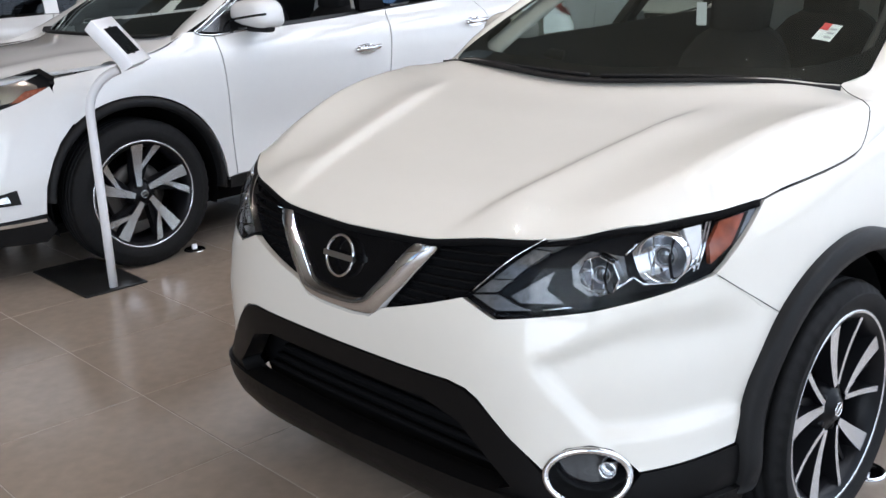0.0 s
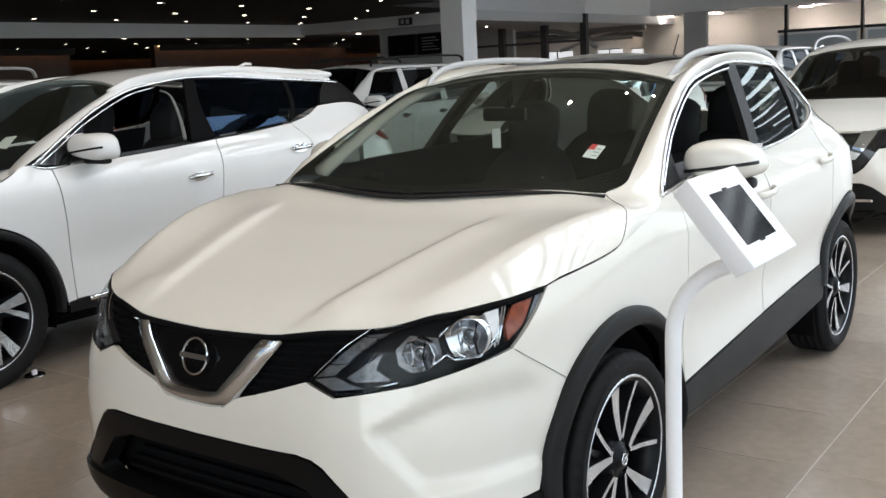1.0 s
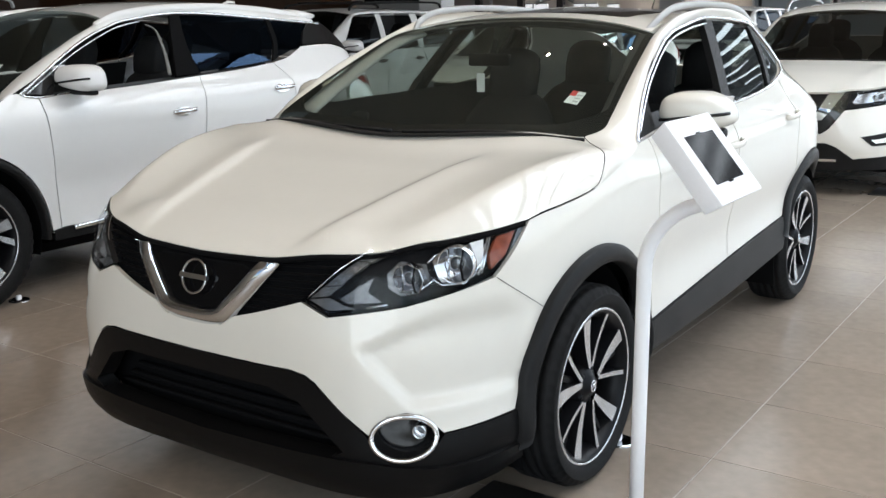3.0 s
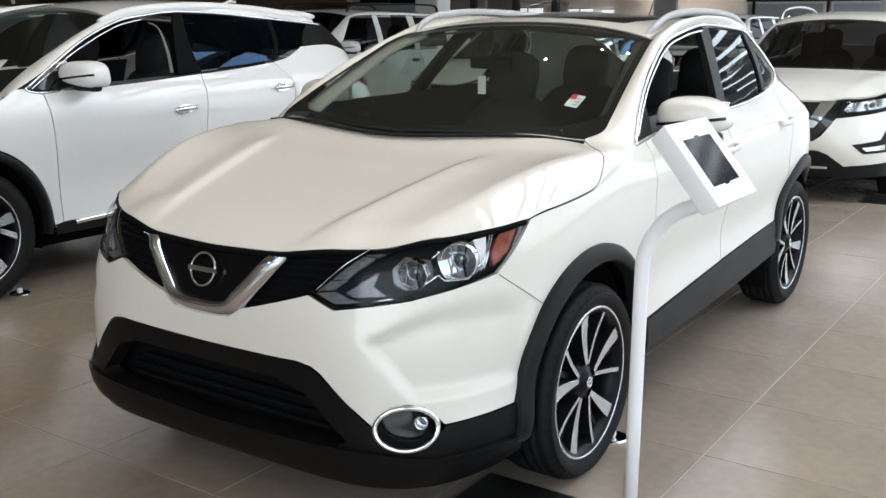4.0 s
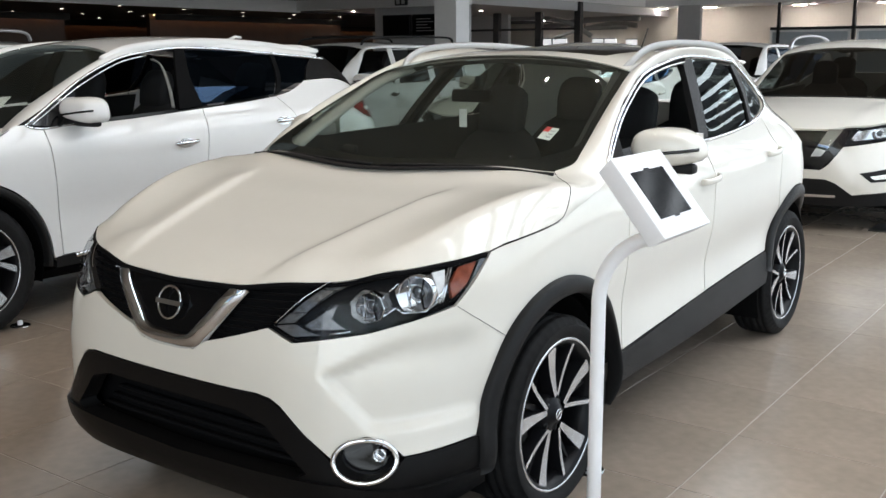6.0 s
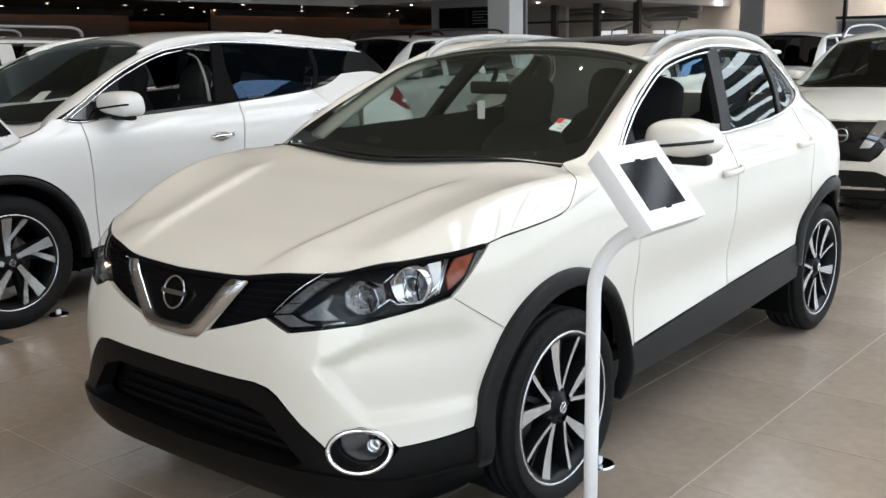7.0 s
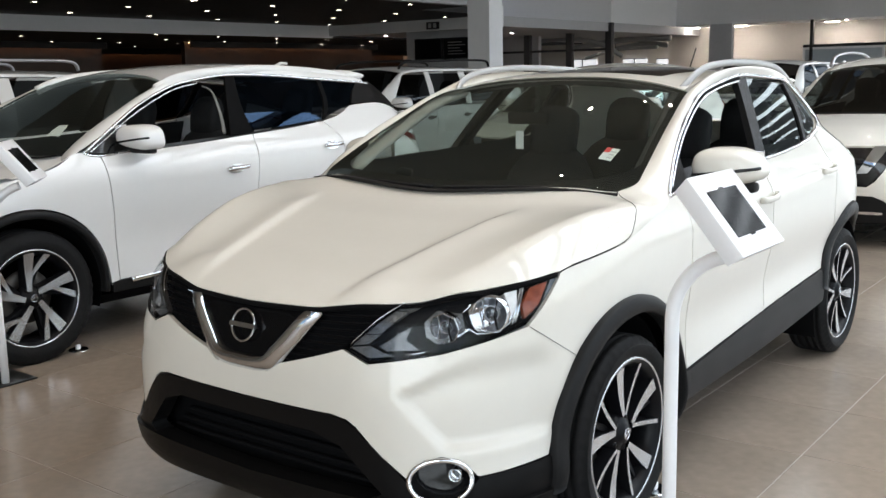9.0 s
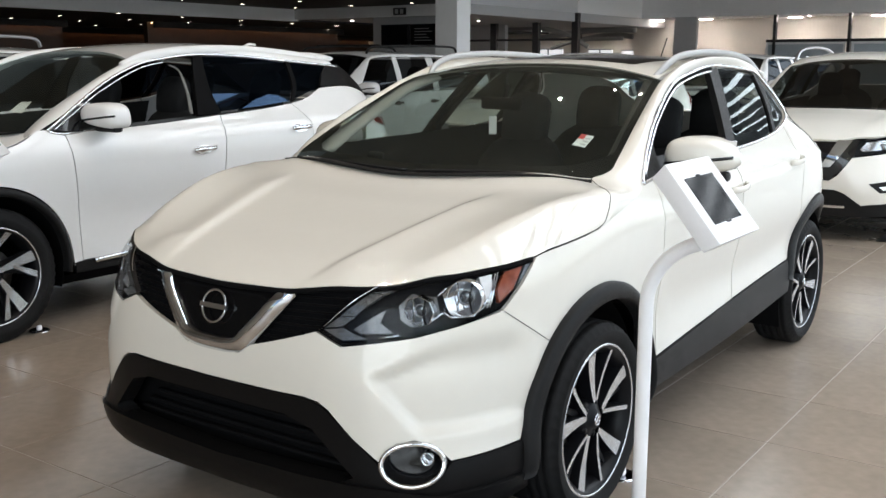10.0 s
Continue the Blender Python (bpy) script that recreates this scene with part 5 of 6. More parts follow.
murano_cfg = dict(
    paint=PAINT_W, badge=.80,
    bumper=[(0, .60), (9, .60), (16, .70), (22, .80), (30, .85), (36, .90), (41.4, .966), (42.4, .93), (44.2, .86), (45.9, .79), (44.4, .745), (43, .70), (41.6, .62), (40.2, .50), (39.6, .37), (31, .345), (24, .40), (18, .36), (0, .35)],
    lower=[(0, .345), (18, .355), (24, .395), (31, .34), (39.5, .365), (40.5, .28), (38, .22), (0, .21)],
    grille=[(0, .58), (9, .59), (16, .69), (20, .86), (14, .94), (0, .95)],
    chrome=[[(0, .575), (6, .58), (9, .62), (18, .90), (15.5, .91), (7, .65), (4, .63), (0, .625)], [(31, .318), (39.4, .335), (39.4, .352), (31, .336)]],
    lamp=[(20, .86), (25, .85), (32, .868), (38, .905), (41.5, .975), (41, 1.0), (37, 1.045), (30, 1.00), (22, .95)], lampmid=(30, .925), amber=[(34, .895), (38.5, .918), (40.5, .965), (36.5, .95)],
    fog=[(29, .42), (36, .43), (35.5, .50), (31, .47)], foglens=[(31, .437), (34.5, .443), (34, .475), (32, .462)],
    hood=loop([(0, -.90), (.3, -.87), (.55, -.72), (.68, -.52), (.72, -.35)], [(.72, -.35), (.80, -.1), (.85, .15)], [(.85, .15), (.84, .27), (.77, .33)], [(.77, .33), (.6, .26), (.3, .20), (0, .185)]),
    wing=loop([(-.345, .978), (-.36, .93), (-.30, .79)], arc(0, .384, .490, .50, 128, 4, 24), [(.495, .37), (.547, .37)], [(.547, .37), (.53, .75), (.497, 1.13)], [(.497, 1.13), (.40, 1.165), (.33, 1.165)], [(.33, 1.165), (.2, 1.10), (0, 1.055), (-.34, 1.0)]),
    fdoor=loop([(.553, .40), (.537, .75), (.504, 1.14)], [(.504, 1.14), (1.14, 1.165), (1.71, 1.20)], [(1.71, 1.20), (1.67, .83), (1.655, .42)], [(1.655, .42), (.553, .395)]),
    rdoor=loop([(1.663, .42), (1.678, .83), (1.718, 1.20)], [(1.718, 1.20), (2.10, 1.225), (2.42, 1.255)], [(2.42, 1.255), (2.54, 1.10), (2.50, .82)], arc(2.825, .384, .50, .51, 135, 178, 12), [(2.32, .42), (1.663, .42)]),
    quarter=loop([(2.426, 1.257), (2.546, 1.10), (2.508, .82)], arc(2.825, .384, .495, .505, 133, 2, 24), [(3.33, .38), (3.68, .40)], [(3.68, .40), (3.74, .8), (3.66, 1.1), (3.5, 1.28)], [(3.5, 1.28), (3.15, 1.365), (2.78, 1.36)], [(2.78, 1.36), (2.60, 1.29), (2.426, 1.257)]),
    lining=[(.55, .42), (.52, 1.15), (2.45, 1.24), (2.45, .5)], handles=[(1.50, .992), (2.43, 1.087)], handlemat=CHROME,
    sill=loop([(.50, .37), (.56, .392), (1.2, .412), (1.66, .417), (2.33, .415)], [(2.33, .415), (2.33, .34), (.50, .325)]),
    glass=[("front_window", loop([(.52, 1.185), (1.1, 1.19), (1.52, 1.213)], [(1.52, 1.213), (1.58, 1.40), (1.66, 1.575)], [(1.66, 1.575), (1.4, 1.56), (1.16, 1.515), (.86, 1.40), (.52, 1.185)]), TINTED),
           ("rear_window", loop([(1.72, 1.225), (2.1, 1.248), (2.42, 1.275)], [(2.42, 1.275), (2.50, 1.4), (2.52, 1.555)], [(2.52, 1.555), (2.1, 1.585), (1.74, 1.59)], [(1.74, 1.59), (1.70, 1.4), (1.72, 1.225)]), TINTED),
           ("quarter_window", loop([(2.47, 1.285), (2.78, 1.37)], [(2.78, 1.37), (2.86, 1.46), (2.95, 1.515)], [(2.95, 1.515), (2.57, 1.552)], [(2.57, 1.552), (2.55, 1.4), (2.47, 1.285)]), TINTED)],
    posts=[("centre_pillar", loop([(1.52, 1.205), (1.58, 1.4), (1.66, 1.59)], [(1.66, 1.59), (1.745, 1.598)], [(1.745, 1.598), (1.70, 1.4), (1.72, 1.215)]), DARK),
           ("rear_pillar", loop([(2.80, 1.37), (3.15, 1.375), (3.48, 1.29)], [(3.48, 1.29), (3.30, 1.42), (3.12, 1.54)], [(3.12, 1.54), (2.97, 1.53)], [(2.97, 1.53), (2.88, 1.47), (2.80, 1.37)]), BUMPERBLACK),
           ("window_divider", loop([(2.43, 1.268), (2.51, 1.4), (2.53, 1.56)], [(2.53, 1.56), (2.57, 1.555)], [(2.57, 1.555), (2.55, 1.4), (2.475, 1.28)]), DARK)],
    trim=[(3.10, 1.520), (2.97, 1.532), (2.42, 1.572), (2.05, 1.597), (1.69, 1.603), (1.4, 1.575), (1.16, 1.53), (.82, 1.40), (.395, 1.165)],
    open=True,
    inner=[(.80, -.10), (.835, .05), (.858, .17), (.84, .275), (.765, .335), (.735, .52), (.71, .74), (.685, .95), (.665, 1.16), (.645, 1.45), (.64, 1.8), (.635, 2.2), (.62, 2.6), (.60, 3.05)],
    outer=[(-.05, 1.053), (.10, 1.080), (.20, 1.108), (.29, 1.145), (.36, 1.172), (.58, 1.275), (.80, 1.395), (.98, 1.465), (1.16, 1.537), (1.4, 1.582), (1.69, 1.610), (2.05, 1.604), (2.5, 1.572), (3.05, 1.535)],
    mirror=(.99, .755, 1.243), rail=[(.690, 1.08, 1.520), (.680, 1.25, 1.582), (.672, 1.5, 1.616), (.664, 1.8, 1.634), (.656, 2.1, 1.636), (.644, 2.5, 1.618), (.634, 2.95, 1.575)], railmat=PAINT_W, railsize=(.020, .034),
    tail=loop([(3.22, 1.15), (3.46, 1.05), (3.68, 1.05)], [(3.68, 1.05), (3.60, 1.17), (3.42, 1.24)], [(3.42, 1.24), (3.22, 1.15)]),
    ws=loop([(0, .20), (.3, .215), (.6, .275), (.745, .345)], [(.745, .345), (.70, .75), (.66, 1.16)], [(.66, 1.16), (.4, 1.21), (0, 1.23)]), cowl=.346,
    roof=loop([(0, 1.24), (.4, 1.22), (.665, 1.17)], [(.665, 1.17), (.647, 1.45), (.642, 1.8), (.637, 2.2), (.622, 2.6), (.60, 3.10)], [(.60, 3.10), (.4, 3.35), (0, 3.42)]),
    ry=(1.24, 3.3), tg=1.25, R=.384, rim=.275, track=.815, tw=.235, legs=BLADES, nspoke=5, spin=20, wb=2.825, arch=(.445, .478, .492), archspan=(176, -6), lightroof=False,
)
murano = thing("crossover_car", pose(-3.70, -0.03, 0), "white mid-size crossover with floating dark rear pillar and chrome handles", "car", "cars in the showroom")
plain_car(murano, MUR, murano_cfg)
v, f = sweep([(-.63, 2.92, 1.580), (-.4, 3.08, 1.600), (0, 3.14, 1.610), (.4, 3.08, 1.600), (.63, 2.92, 1.580)], oval(0.16, 0.034, 14), normals=[(0, 0, 1)] * 5)
mesh_part("roof_spoiler", v, f, PAINT_W, murano)
v, f = sweep(spline([(.84, 1.50, 1.215), (.785, 1.52, 1.35), (.725, 1.51, 1.49), (.70, 1.45, 1.53)], 6), oval(0.012, 0.006, 8))
mesh_part("belt_pillar", v, f, HEADLINER, murano, "grey inner door pillar trim")
for sg in (-1, 1):
    panel("mirror_sail", MUR.side(sg), [(.40, 1.168), (.60, 1.150), (.66, 1.30), (.56, 1.262)], GLOSSBLACK, murano, "black triangle at the mirror foot", step=0.05, thick=0.02, out=-0.002)
    trim_line(murano, MUR, sg, [(.395, 1.165), (.43, 1.150), (.50, 1.142), (.60, 1.146)], CHROME, 0.007)
    trim_line(murano, MUR, sg, [(.44, 1.168), (.58, 1.245), (.82, 1.372), (1.16, 1.505), (1.4, 1.552)], CHROME, 0.005)
    trim_line(murano, MUR, sg, [(.62, 1.150), (.75, 1.156), (.90, 1.160)], CHROME, 0.006)
    trim_line(murano, MUR, sg, [(.62, .385), (1.0, .397), (1.6, .403), (2.3, .404)], CHROME, 0.016, name="sill_trim", proud=0.022, label="chrome strip along the sill")
panel("windscreen_note", MUR.topat(-0.012), [(.43, .45), (.55, .46), (.49, .57), (.41, .55)], PAPER, murano, "white paper sheet behind the windscreen", step=0.06, thick=0)
v, f = sweep([(0.05, 2.72, 1.665), (0.05, 2.80, 1.695), (0.05, 2.86, 1.69)], oval(0.016, 0.012, 8))
mesh_part("antenna", v, f, PAINT_W, murano)

ROG = Shape(
    a=[(.15, .80), (.22, .86), (.30, .885), (.5, .90), (.8, .915), (.95, .915), (1.05, .90), (1.12, .875), (1.25, .82), (1.4, .755), (1.55, .675), (1.68, .60)],
    yf=[(.15, -.82), (.25, -.88), (.4, -.93), (.6, -.94), (.8, -.92), (.95, -.86), (1.05, -.75)],
    nf=[(.15, 4), (.5, 4.0), (.7, 3.2), (.9, 2.8), (1.1, 2.6)], yc=.5,
    yr=[(.2, 3.6), (.6, 3.7), (1.0, 3.68), (1.3, 3.55), (1.7, 3.4)], nr=[(.2, 4), (1.7, 4)], ycr=2.6,
    top=[(-.92, .885), (-.82, .93), (-.65, .985), (-.5, 1.025), (-.2, 1.08), (0, 1.11), (.12, 1.13), (.18, 1.15), (.6, 1.36), (1.0, 1.55), (1.2, 1.615), (1.6, 1.67), (2.2, 1.685), (3, 1.64), (3.5, 1.56)],
    crown=[(-.92, .03), (-.5, .06), (.12, .08), (.5, .05), (1.1, .05), (3.5, .07)],
    halfw=[(-.92, .5), (-.5, .72), (.12, .84), (.35, .77), (1.05, .65), (2.2, .64), (3.5, .6)],
    ridge=lambda x, y: 0.016 * gauss(x - (0.60 + 0.2 * y), 0.08) * max(0.0, min(1.0, (0.2 - y) * 4)),
    dent=lambda y, z: (0.010 * gauss(z - (1.0 + 0.03 * y), 0.05) - 0.02 * gauss(z - .62, .14)) * max(0.0, min(1.0, (y - 0.4) * 3)),
)
rogue_cfg = dict(
    paint=PAINT, badge=.76, wsglass=BLACKGLASS,
    bumper=[(0, .545), (9.5, .545), (12, .592), (16.4, .748), (29.7, .789), (36.9, .811), (43.4, .888), (43.9, .95), (45.8, .96), (47.0, .70), (43.8, .55), (43.4, .378), (22.9, .347), (20.2, .336), (14.6, .438), (11.4, .468), (0, .468)],
    lower=[(0, .464), (11.4, .464), (14.6, .433), (20.2, .331), (22.9, .342), (43.4, .373), (43.4, .30), (40, .24), (0, .23)],
    grille=[(0, .53), (9.5, .545), (16.4, .75), (18.5, .895), (10, .905), (0, .905)],
    chrome=[[(6.2, .66), (9.6, .665), (16.3, .892), (11.4, .892)], [(0, .305), (15, .312), (15, .335), (0, .332)]],
    lamp=[(15.2, .79), (16.6, .758), (29.7, .797), (36.9, .819), (43.2, .896), (43.6, .948), (36, .94), (30, .928), (18.2, .884)], lampmid=(29, .862),
    fog=[(21.8, .529), (32.3, .567), (34.7, .636), (37.0, .637), (36.7, .549), (35.6, .461), (25.7, .450)], foglens=[(25.2, .503), (34.0, .526), (34.2, .482), (26.6, .474)],
    hood=loop([(0, -.90), (.3, -.87), (.52, -.76), (.68, -.58), (.79, -.30)], [(.79, -.30), (.84, -.05), (.845, .15)], [(.845, .15), (.82, .24), (.76, .28)], [(.76, .28), (.6, .21), (.3, .15), (0, .135)]),
    wing=loop([(-.33, .985), (-.28, .74)], arc(0, .363, .475, .485, 130, 6, 24), [(.478, .42), (.52, .42)], [(.52, .42), (.52, .8), (.50, 1.13)], [(.50, 1.13), (.40, 1.15), (.28, 1.12)], [(.28, 1.12), (.15, 1.06), (0, 1.035), (-.33, 1.0)]),
    fdoor=loop([(.528, .45), (.528, .8), (.507, 1.13)], [(.507, 1.13), (1.5, 1.15)], [(1.5, 1.15), (1.47, .8), (1.46, .46)]),
    rdoor=loop([(1.468, .46), (1.478, .8), (1.508, 1.15)], [(1.508, 1.15), (2.45, 1.20)], [(2.45, 1.20), (2.46, 1.0), (2.38, .78)], arc(2.706, .363, .48, .49, 130, 170, 10), [(2.23, .46), (1.468, .46)]),
    quarter=loop([(2.458, 1.20), (2.468, 1.0), (2.388, .78)], arc(2.706, .363, .475, .485, 128, 8, 24), [(3.2, .42), (3.55, .42)], [(3.55, .42), (3.62, .8), (3.5, 1.25)], [(3.5, 1.25), (3.2, 1.5), (3.0, 1.545)], [(3.0, 1.545), (2.9, 1.45), (2.96, 1.32)], [(2.96, 1.32), (2.7, 1.25), (2.458, 1.20)]),
    lining=[(.55, .45), (.52, 1.12), (2.45, 1.18), (2.45, .5)], handles=[(1.36, 1.0), (2.33, 1.04)], handlemat=PAINT,
    sill=loop([(.48, .44), (1.2, .45), (2.23, .455)], [(2.23, .455), (2.23, .27), (.48, .25)]),
    glass=[("front_window", loop([(.55, 1.15), (1.0, 1.155), (1.44, 1.165)], [(1.44, 1.165), (1.55, 1.54)], [(1.55, 1.54), (1.25, 1.49), (.95, 1.38), (.55, 1.15)]), GLASS),
           ("rear_window", [(1.54, 1.165), (2.3, 1.205), (2.34, 1.54), (1.66, 1.555)], TINTED),
           ("quarter_window", loop([(2.38, 1.21), (2.9, 1.31)], [(2.9, 1.31), (2.85, 1.42), (2.88, 1.52)], [(2.88, 1.52), (2.42, 1.54)]), TINTED)],
    posts=[("centre_pillar", [(1.43, 1.155), (1.545, 1.165), (1.665, 1.56), (1.545, 1.55)], GLOSSBLACK), ("window_divider", [(2.29, 1.198), (2.39, 1.205), (2.43, 1.545), (2.33, 1.548)], GLOSSBLACK)],
    trim=[(.50, 1.135), (1.5, 1.155), (2.45, 1.205), (2.94, 1.315), (2.90, 1.42), (2.96, 1.535), (2.4, 1.555), (1.66, 1.568), (1.25, 1.51), (.95, 1.40), (.50, 1.135)],
    inner=[(.755, .28), (.725, .47), (.70, .66), (.675, .86), (.655, 1.06), (.64, 1.35), (.63, 1.7), (.625, 2.1), (.615, 2.5), (.60, 3.0)],
    outer=[(.40, 1.14), (.58, 1.20), (.76, 1.295), (.93, 1.405), (1.08, 1.465), (1.3, 1.53), (1.66, 1.575), (2.1, 1.575), (2.5, 1.565), (3.0, 1.55)],
    mirror=(.985, .72, 1.205), rail=[(.625, 1.15, 1.585), (.632, 1.3, 1.675), (.632, 1.6, 1.715), (.628, 2.1, 1.73), (.62, 2.6, 1.705), (.60, 2.95, 1.62)], railmat=SATIN,
    tail=loop([(3.2, 1.0), (3.5, .98), (3.55, 1.1), (3.3, 1.16)], [(3.3, 1.16), (3.2, 1.0)]),
    ws=loop([(0, .15), (.3, .165), (.6, .225), (.735, .29)], [(.735, .29), (.69, .68), (.65, 1.07)], [(.65, 1.07), (.4, 1.11), (0, 1.13)]), cowl=.291,
    roof=loop([(0, 1.14), (.4, 1.12), (.655, 1.08)], [(.655, 1.08), (.642, 1.35), (.632, 1.7), (.627, 2.1), (.617, 2.5), (.60, 3.1)], [(.60, 3.1), (.3, 3.4), (0, 3.42)]),
    ry=(1.14, 3.3), tg=1.3, R=.363, rim=.245, track=.795, tw=.225, legs=[(-6, -16, .024, .03, .045), (6, 16, .024, .03, .045)], nspoke=5, spin=15, wb=2.706, arch=(.405, .468, .478), archspan=(174, 6), lightroof=False,
)
rogue = thing("crossover_car", pose(-0.185, 6.95, 0, 0, 0, 2), "pearl white crossover with chrome V grille and black mouldings", "car", "cars in the showroom")
plain_car(rogue, ROG, rogue_cfg)
plain = tagged(copy_thing(rogue, pose(-3.72, 6.95, 0)), "white crossover parked in the second row")
for child in list(plain.children):
    if child.name.startswith("roof_rail"):
        bpy.data.objects.remove(child)

TRK = Shape(
    a=[(.2, .82), (.35, .87), (.6, .90), (.9, .92), (1.05, .91), (1.15, .88), (1.3, .84), (1.5, .77), (1.65, .70), (1.76, .62)],
    yf=[(.2, -.80), (.4, -.88), (.7, -.90), (.95, -.88), (1.1, -.8)], nf=[(.2, 5), (.8, 4.5), (1.1, 4)], yc=.4,
    yr=[(.2, 4.2), (1.2, 4.25), (1.7, 4.1)], nr=[(.2, 8), (1.7, 8)], ycr=3.0,
    top=[(-.90, 1.05), (-.8, 1.09), (-.4, 1.13), (.3, 1.17), (.38, 1.20), (.7, 1.41), (1.0, 1.59), (1.15, 1.67), (1.4, 1.71), (2.0, 1.725), (2.6, 1.72), (3.4, 1.70)],
    crown=[(-.9, .03), (.3, .05), (1.2, .04), (3.4, .05)], halfw=[(-.9, .8), (.3, .85), (1.2, .66), (3.4, .66)],
    dent=lambda y, z: 0.02 * gauss(z - .95, .10),
)
truck_cfg = dict(
    paint=PAINT_W, badge=.88, wsglass=DARKWINDOW,
    bumper=[(0, .60), (12, .60), (16, .72), (26, .74), (41, .76), (42.5, .52), (36, .44), (0, .44)],
    lower=[(0, .435), (36, .435), (42, .51), (42, .35), (0, .32)],
    grille=[(0, .60), (10, .60), (20, .78), (22, 1.03), (0, 1.04)],
    chrome=[[(7.0, .66), (10, .66), (18, 1.02), (13, 1.02)]],
    lamp=[(23, .80), (38, .81), (41, .90), (40, 1.0), (24, 1.02)], lampmid=(31, .91),
    hood=loop([(0, -.86), (.4, -.84), (.66, -.77), (.76, -.6)], [(.76, -.6), (.82, -.2), (.84, .2), (.84, .34)], [(.84, .34), (.6, .36), (0, .31)]),
    wing=loop([(-.50, .74), (-.42, .70)], arc(0, .37, .49, .50, 138, 6, 24), [(.50, .42), (.62, .42)], [(.62, .42), (.62, 1.12)], [(.62, 1.12), (.36, 1.15), (.2, 1.12), (-.5, 1.05)]),
    fdoor=[(.628, .42), (.628, 1.12), (1.66, 1.14), (1.66, .42)], rdoor=[(1.668, .42), (1.668, 1.14), (2.52, 1.14), (2.62, .80), (2.45, .42)],
    quarter=loop([(2.53, 1.14), (2.63, .80), (2.50, .55)], arc(3.2, .37, .50, .51, 165, 10, 20), [(3.72, .44), (4.05, .44)], [(4.05, .44), (4.1, 1.2), (3.9, 1.66), (3.5, 1.67)], [(3.5, 1.67), (3.4, 1.14)]),
    lining=[(.65, .45), (.62, 1.12), (2.5, 1.14), (2.5, .5)], handles=[(1.52, .99), (2.40, 1.0)], handlemat=CLAD,
    sill=[(.5, .41), (2.68, .41), (2.68, .30), (.5, .30)],
    glass=[("front_window", [(.72, 1.155), (1.60, 1.16), (1.62, 1.60), (1.20, 1.59), (.98, 1.46)], DARKWINDOW), ("rear_window", [(1.72, 1.16), (2.46, 1.17), (2.44, 1.61), (1.73, 1.61)], DARKWINDOW), ("quarter_window", [(2.60, 1.18), (3.36, 1.19), (3.36, 1.60), (2.60, 1.61)], DARKWINDOW)],
    posts=[("centre_pillar", [(1.60, 1.145), (1.72, 1.145), (1.73, 1.635), (1.62, 1.63)], PAINT_W), ("window_divider", [(2.46, 1.15), (2.60, 1.15), (2.60, 1.63), (2.44, 1.63)], PAINT_W)],
    inner=[(.78, .42), (.75, .58), (.72, .75), (.69, .95), (.67, 1.13), (.66, 1.4), (.66, 1.8), (.66, 2.3), (.66, 2.8), (.66, 3.4)],
    outer=[(.58, 1.15), (.72, 1.19), (.86, 1.33), (1.0, 1.48), (1.14, 1.60), (1.4, 1.63), (1.8, 1.64), (2.3, 1.64), (2.8, 1.64), (3.4, 1.63)],
    mirror=(1.02, .78, 1.22), rail=[(.60, 1.2, 1.68), (.61, 1.32, 1.765), (.61, 2.0, 1.80), (.61, 2.9, 1.80), (.61, 3.34, 1.785), (.61, 3.42, 1.70)], railmat=CLAD,
    tail=[(3.95, .8), (4.1, .8), (4.1, 1.15), (3.95, 1.15)],
    ws=loop([(0, .34), (.4, .35), (.765, .43)], [(.765, .43), (.70, .80), (.665, 1.13)], [(.665, 1.13), (.3, 1.16), (0, 1.165)]), cowl=.431,
    roof=loop([(0, 1.175), (.3, 1.17), (.67, 1.14)], [(.67, 1.14), (.662, 1.8), (.662, 3.42)], [(.662, 3.42), (0, 3.45)]),
    ry=(1.17, 3.4), tg=1.1, R=.37, rim=.235, track=.79, tw=.24, legs=[(-4, -10, .03, .04, .045), (4, 10, .03, .04, .045)], nspoke=6, spin=0, wb=3.2, arch=(.42, .485, .495), archspan=(172, 4),
)
truck = thing("sport_utility_vehicle", pose(-7.4, 6.85, 0), "white boxy sport utility vehicle with black roof rack", "car", "cars in the showroom")
plain_car(truck, TRK, truck_cfg)
for y in (1.5, 2.1, 2.7):
    v, f = sweep([(-.60, y, 1.80), (.60, y, 1.80)], oval(0.02, 0.012, 8))
    mesh_part("rack_bar", v, f, CLAD, truck)
fourth = tagged(copy_thing(truck, pose(-7.45, -0.43, 0)), "white boxy utility vehicle with silver roof rails in the front row")
for child in list(fourth.children):
    if child.name.startswith("rack_bar"):
        bpy.data.objects.remove(child)
    elif child.name.startswith("roof_rail"):
        child.data = child.data.copy()
        child.data.materials[0] = SATIN
third = tagged(copy_thing(truck, pose(-3.85, 13.2, 0)), "white boxy utility vehicle far back in the third row")
for child in list(third.children):
    if child.name.startswith(("roof_rail", "rack_bar")):
        bpy.data.objects.remove(child)


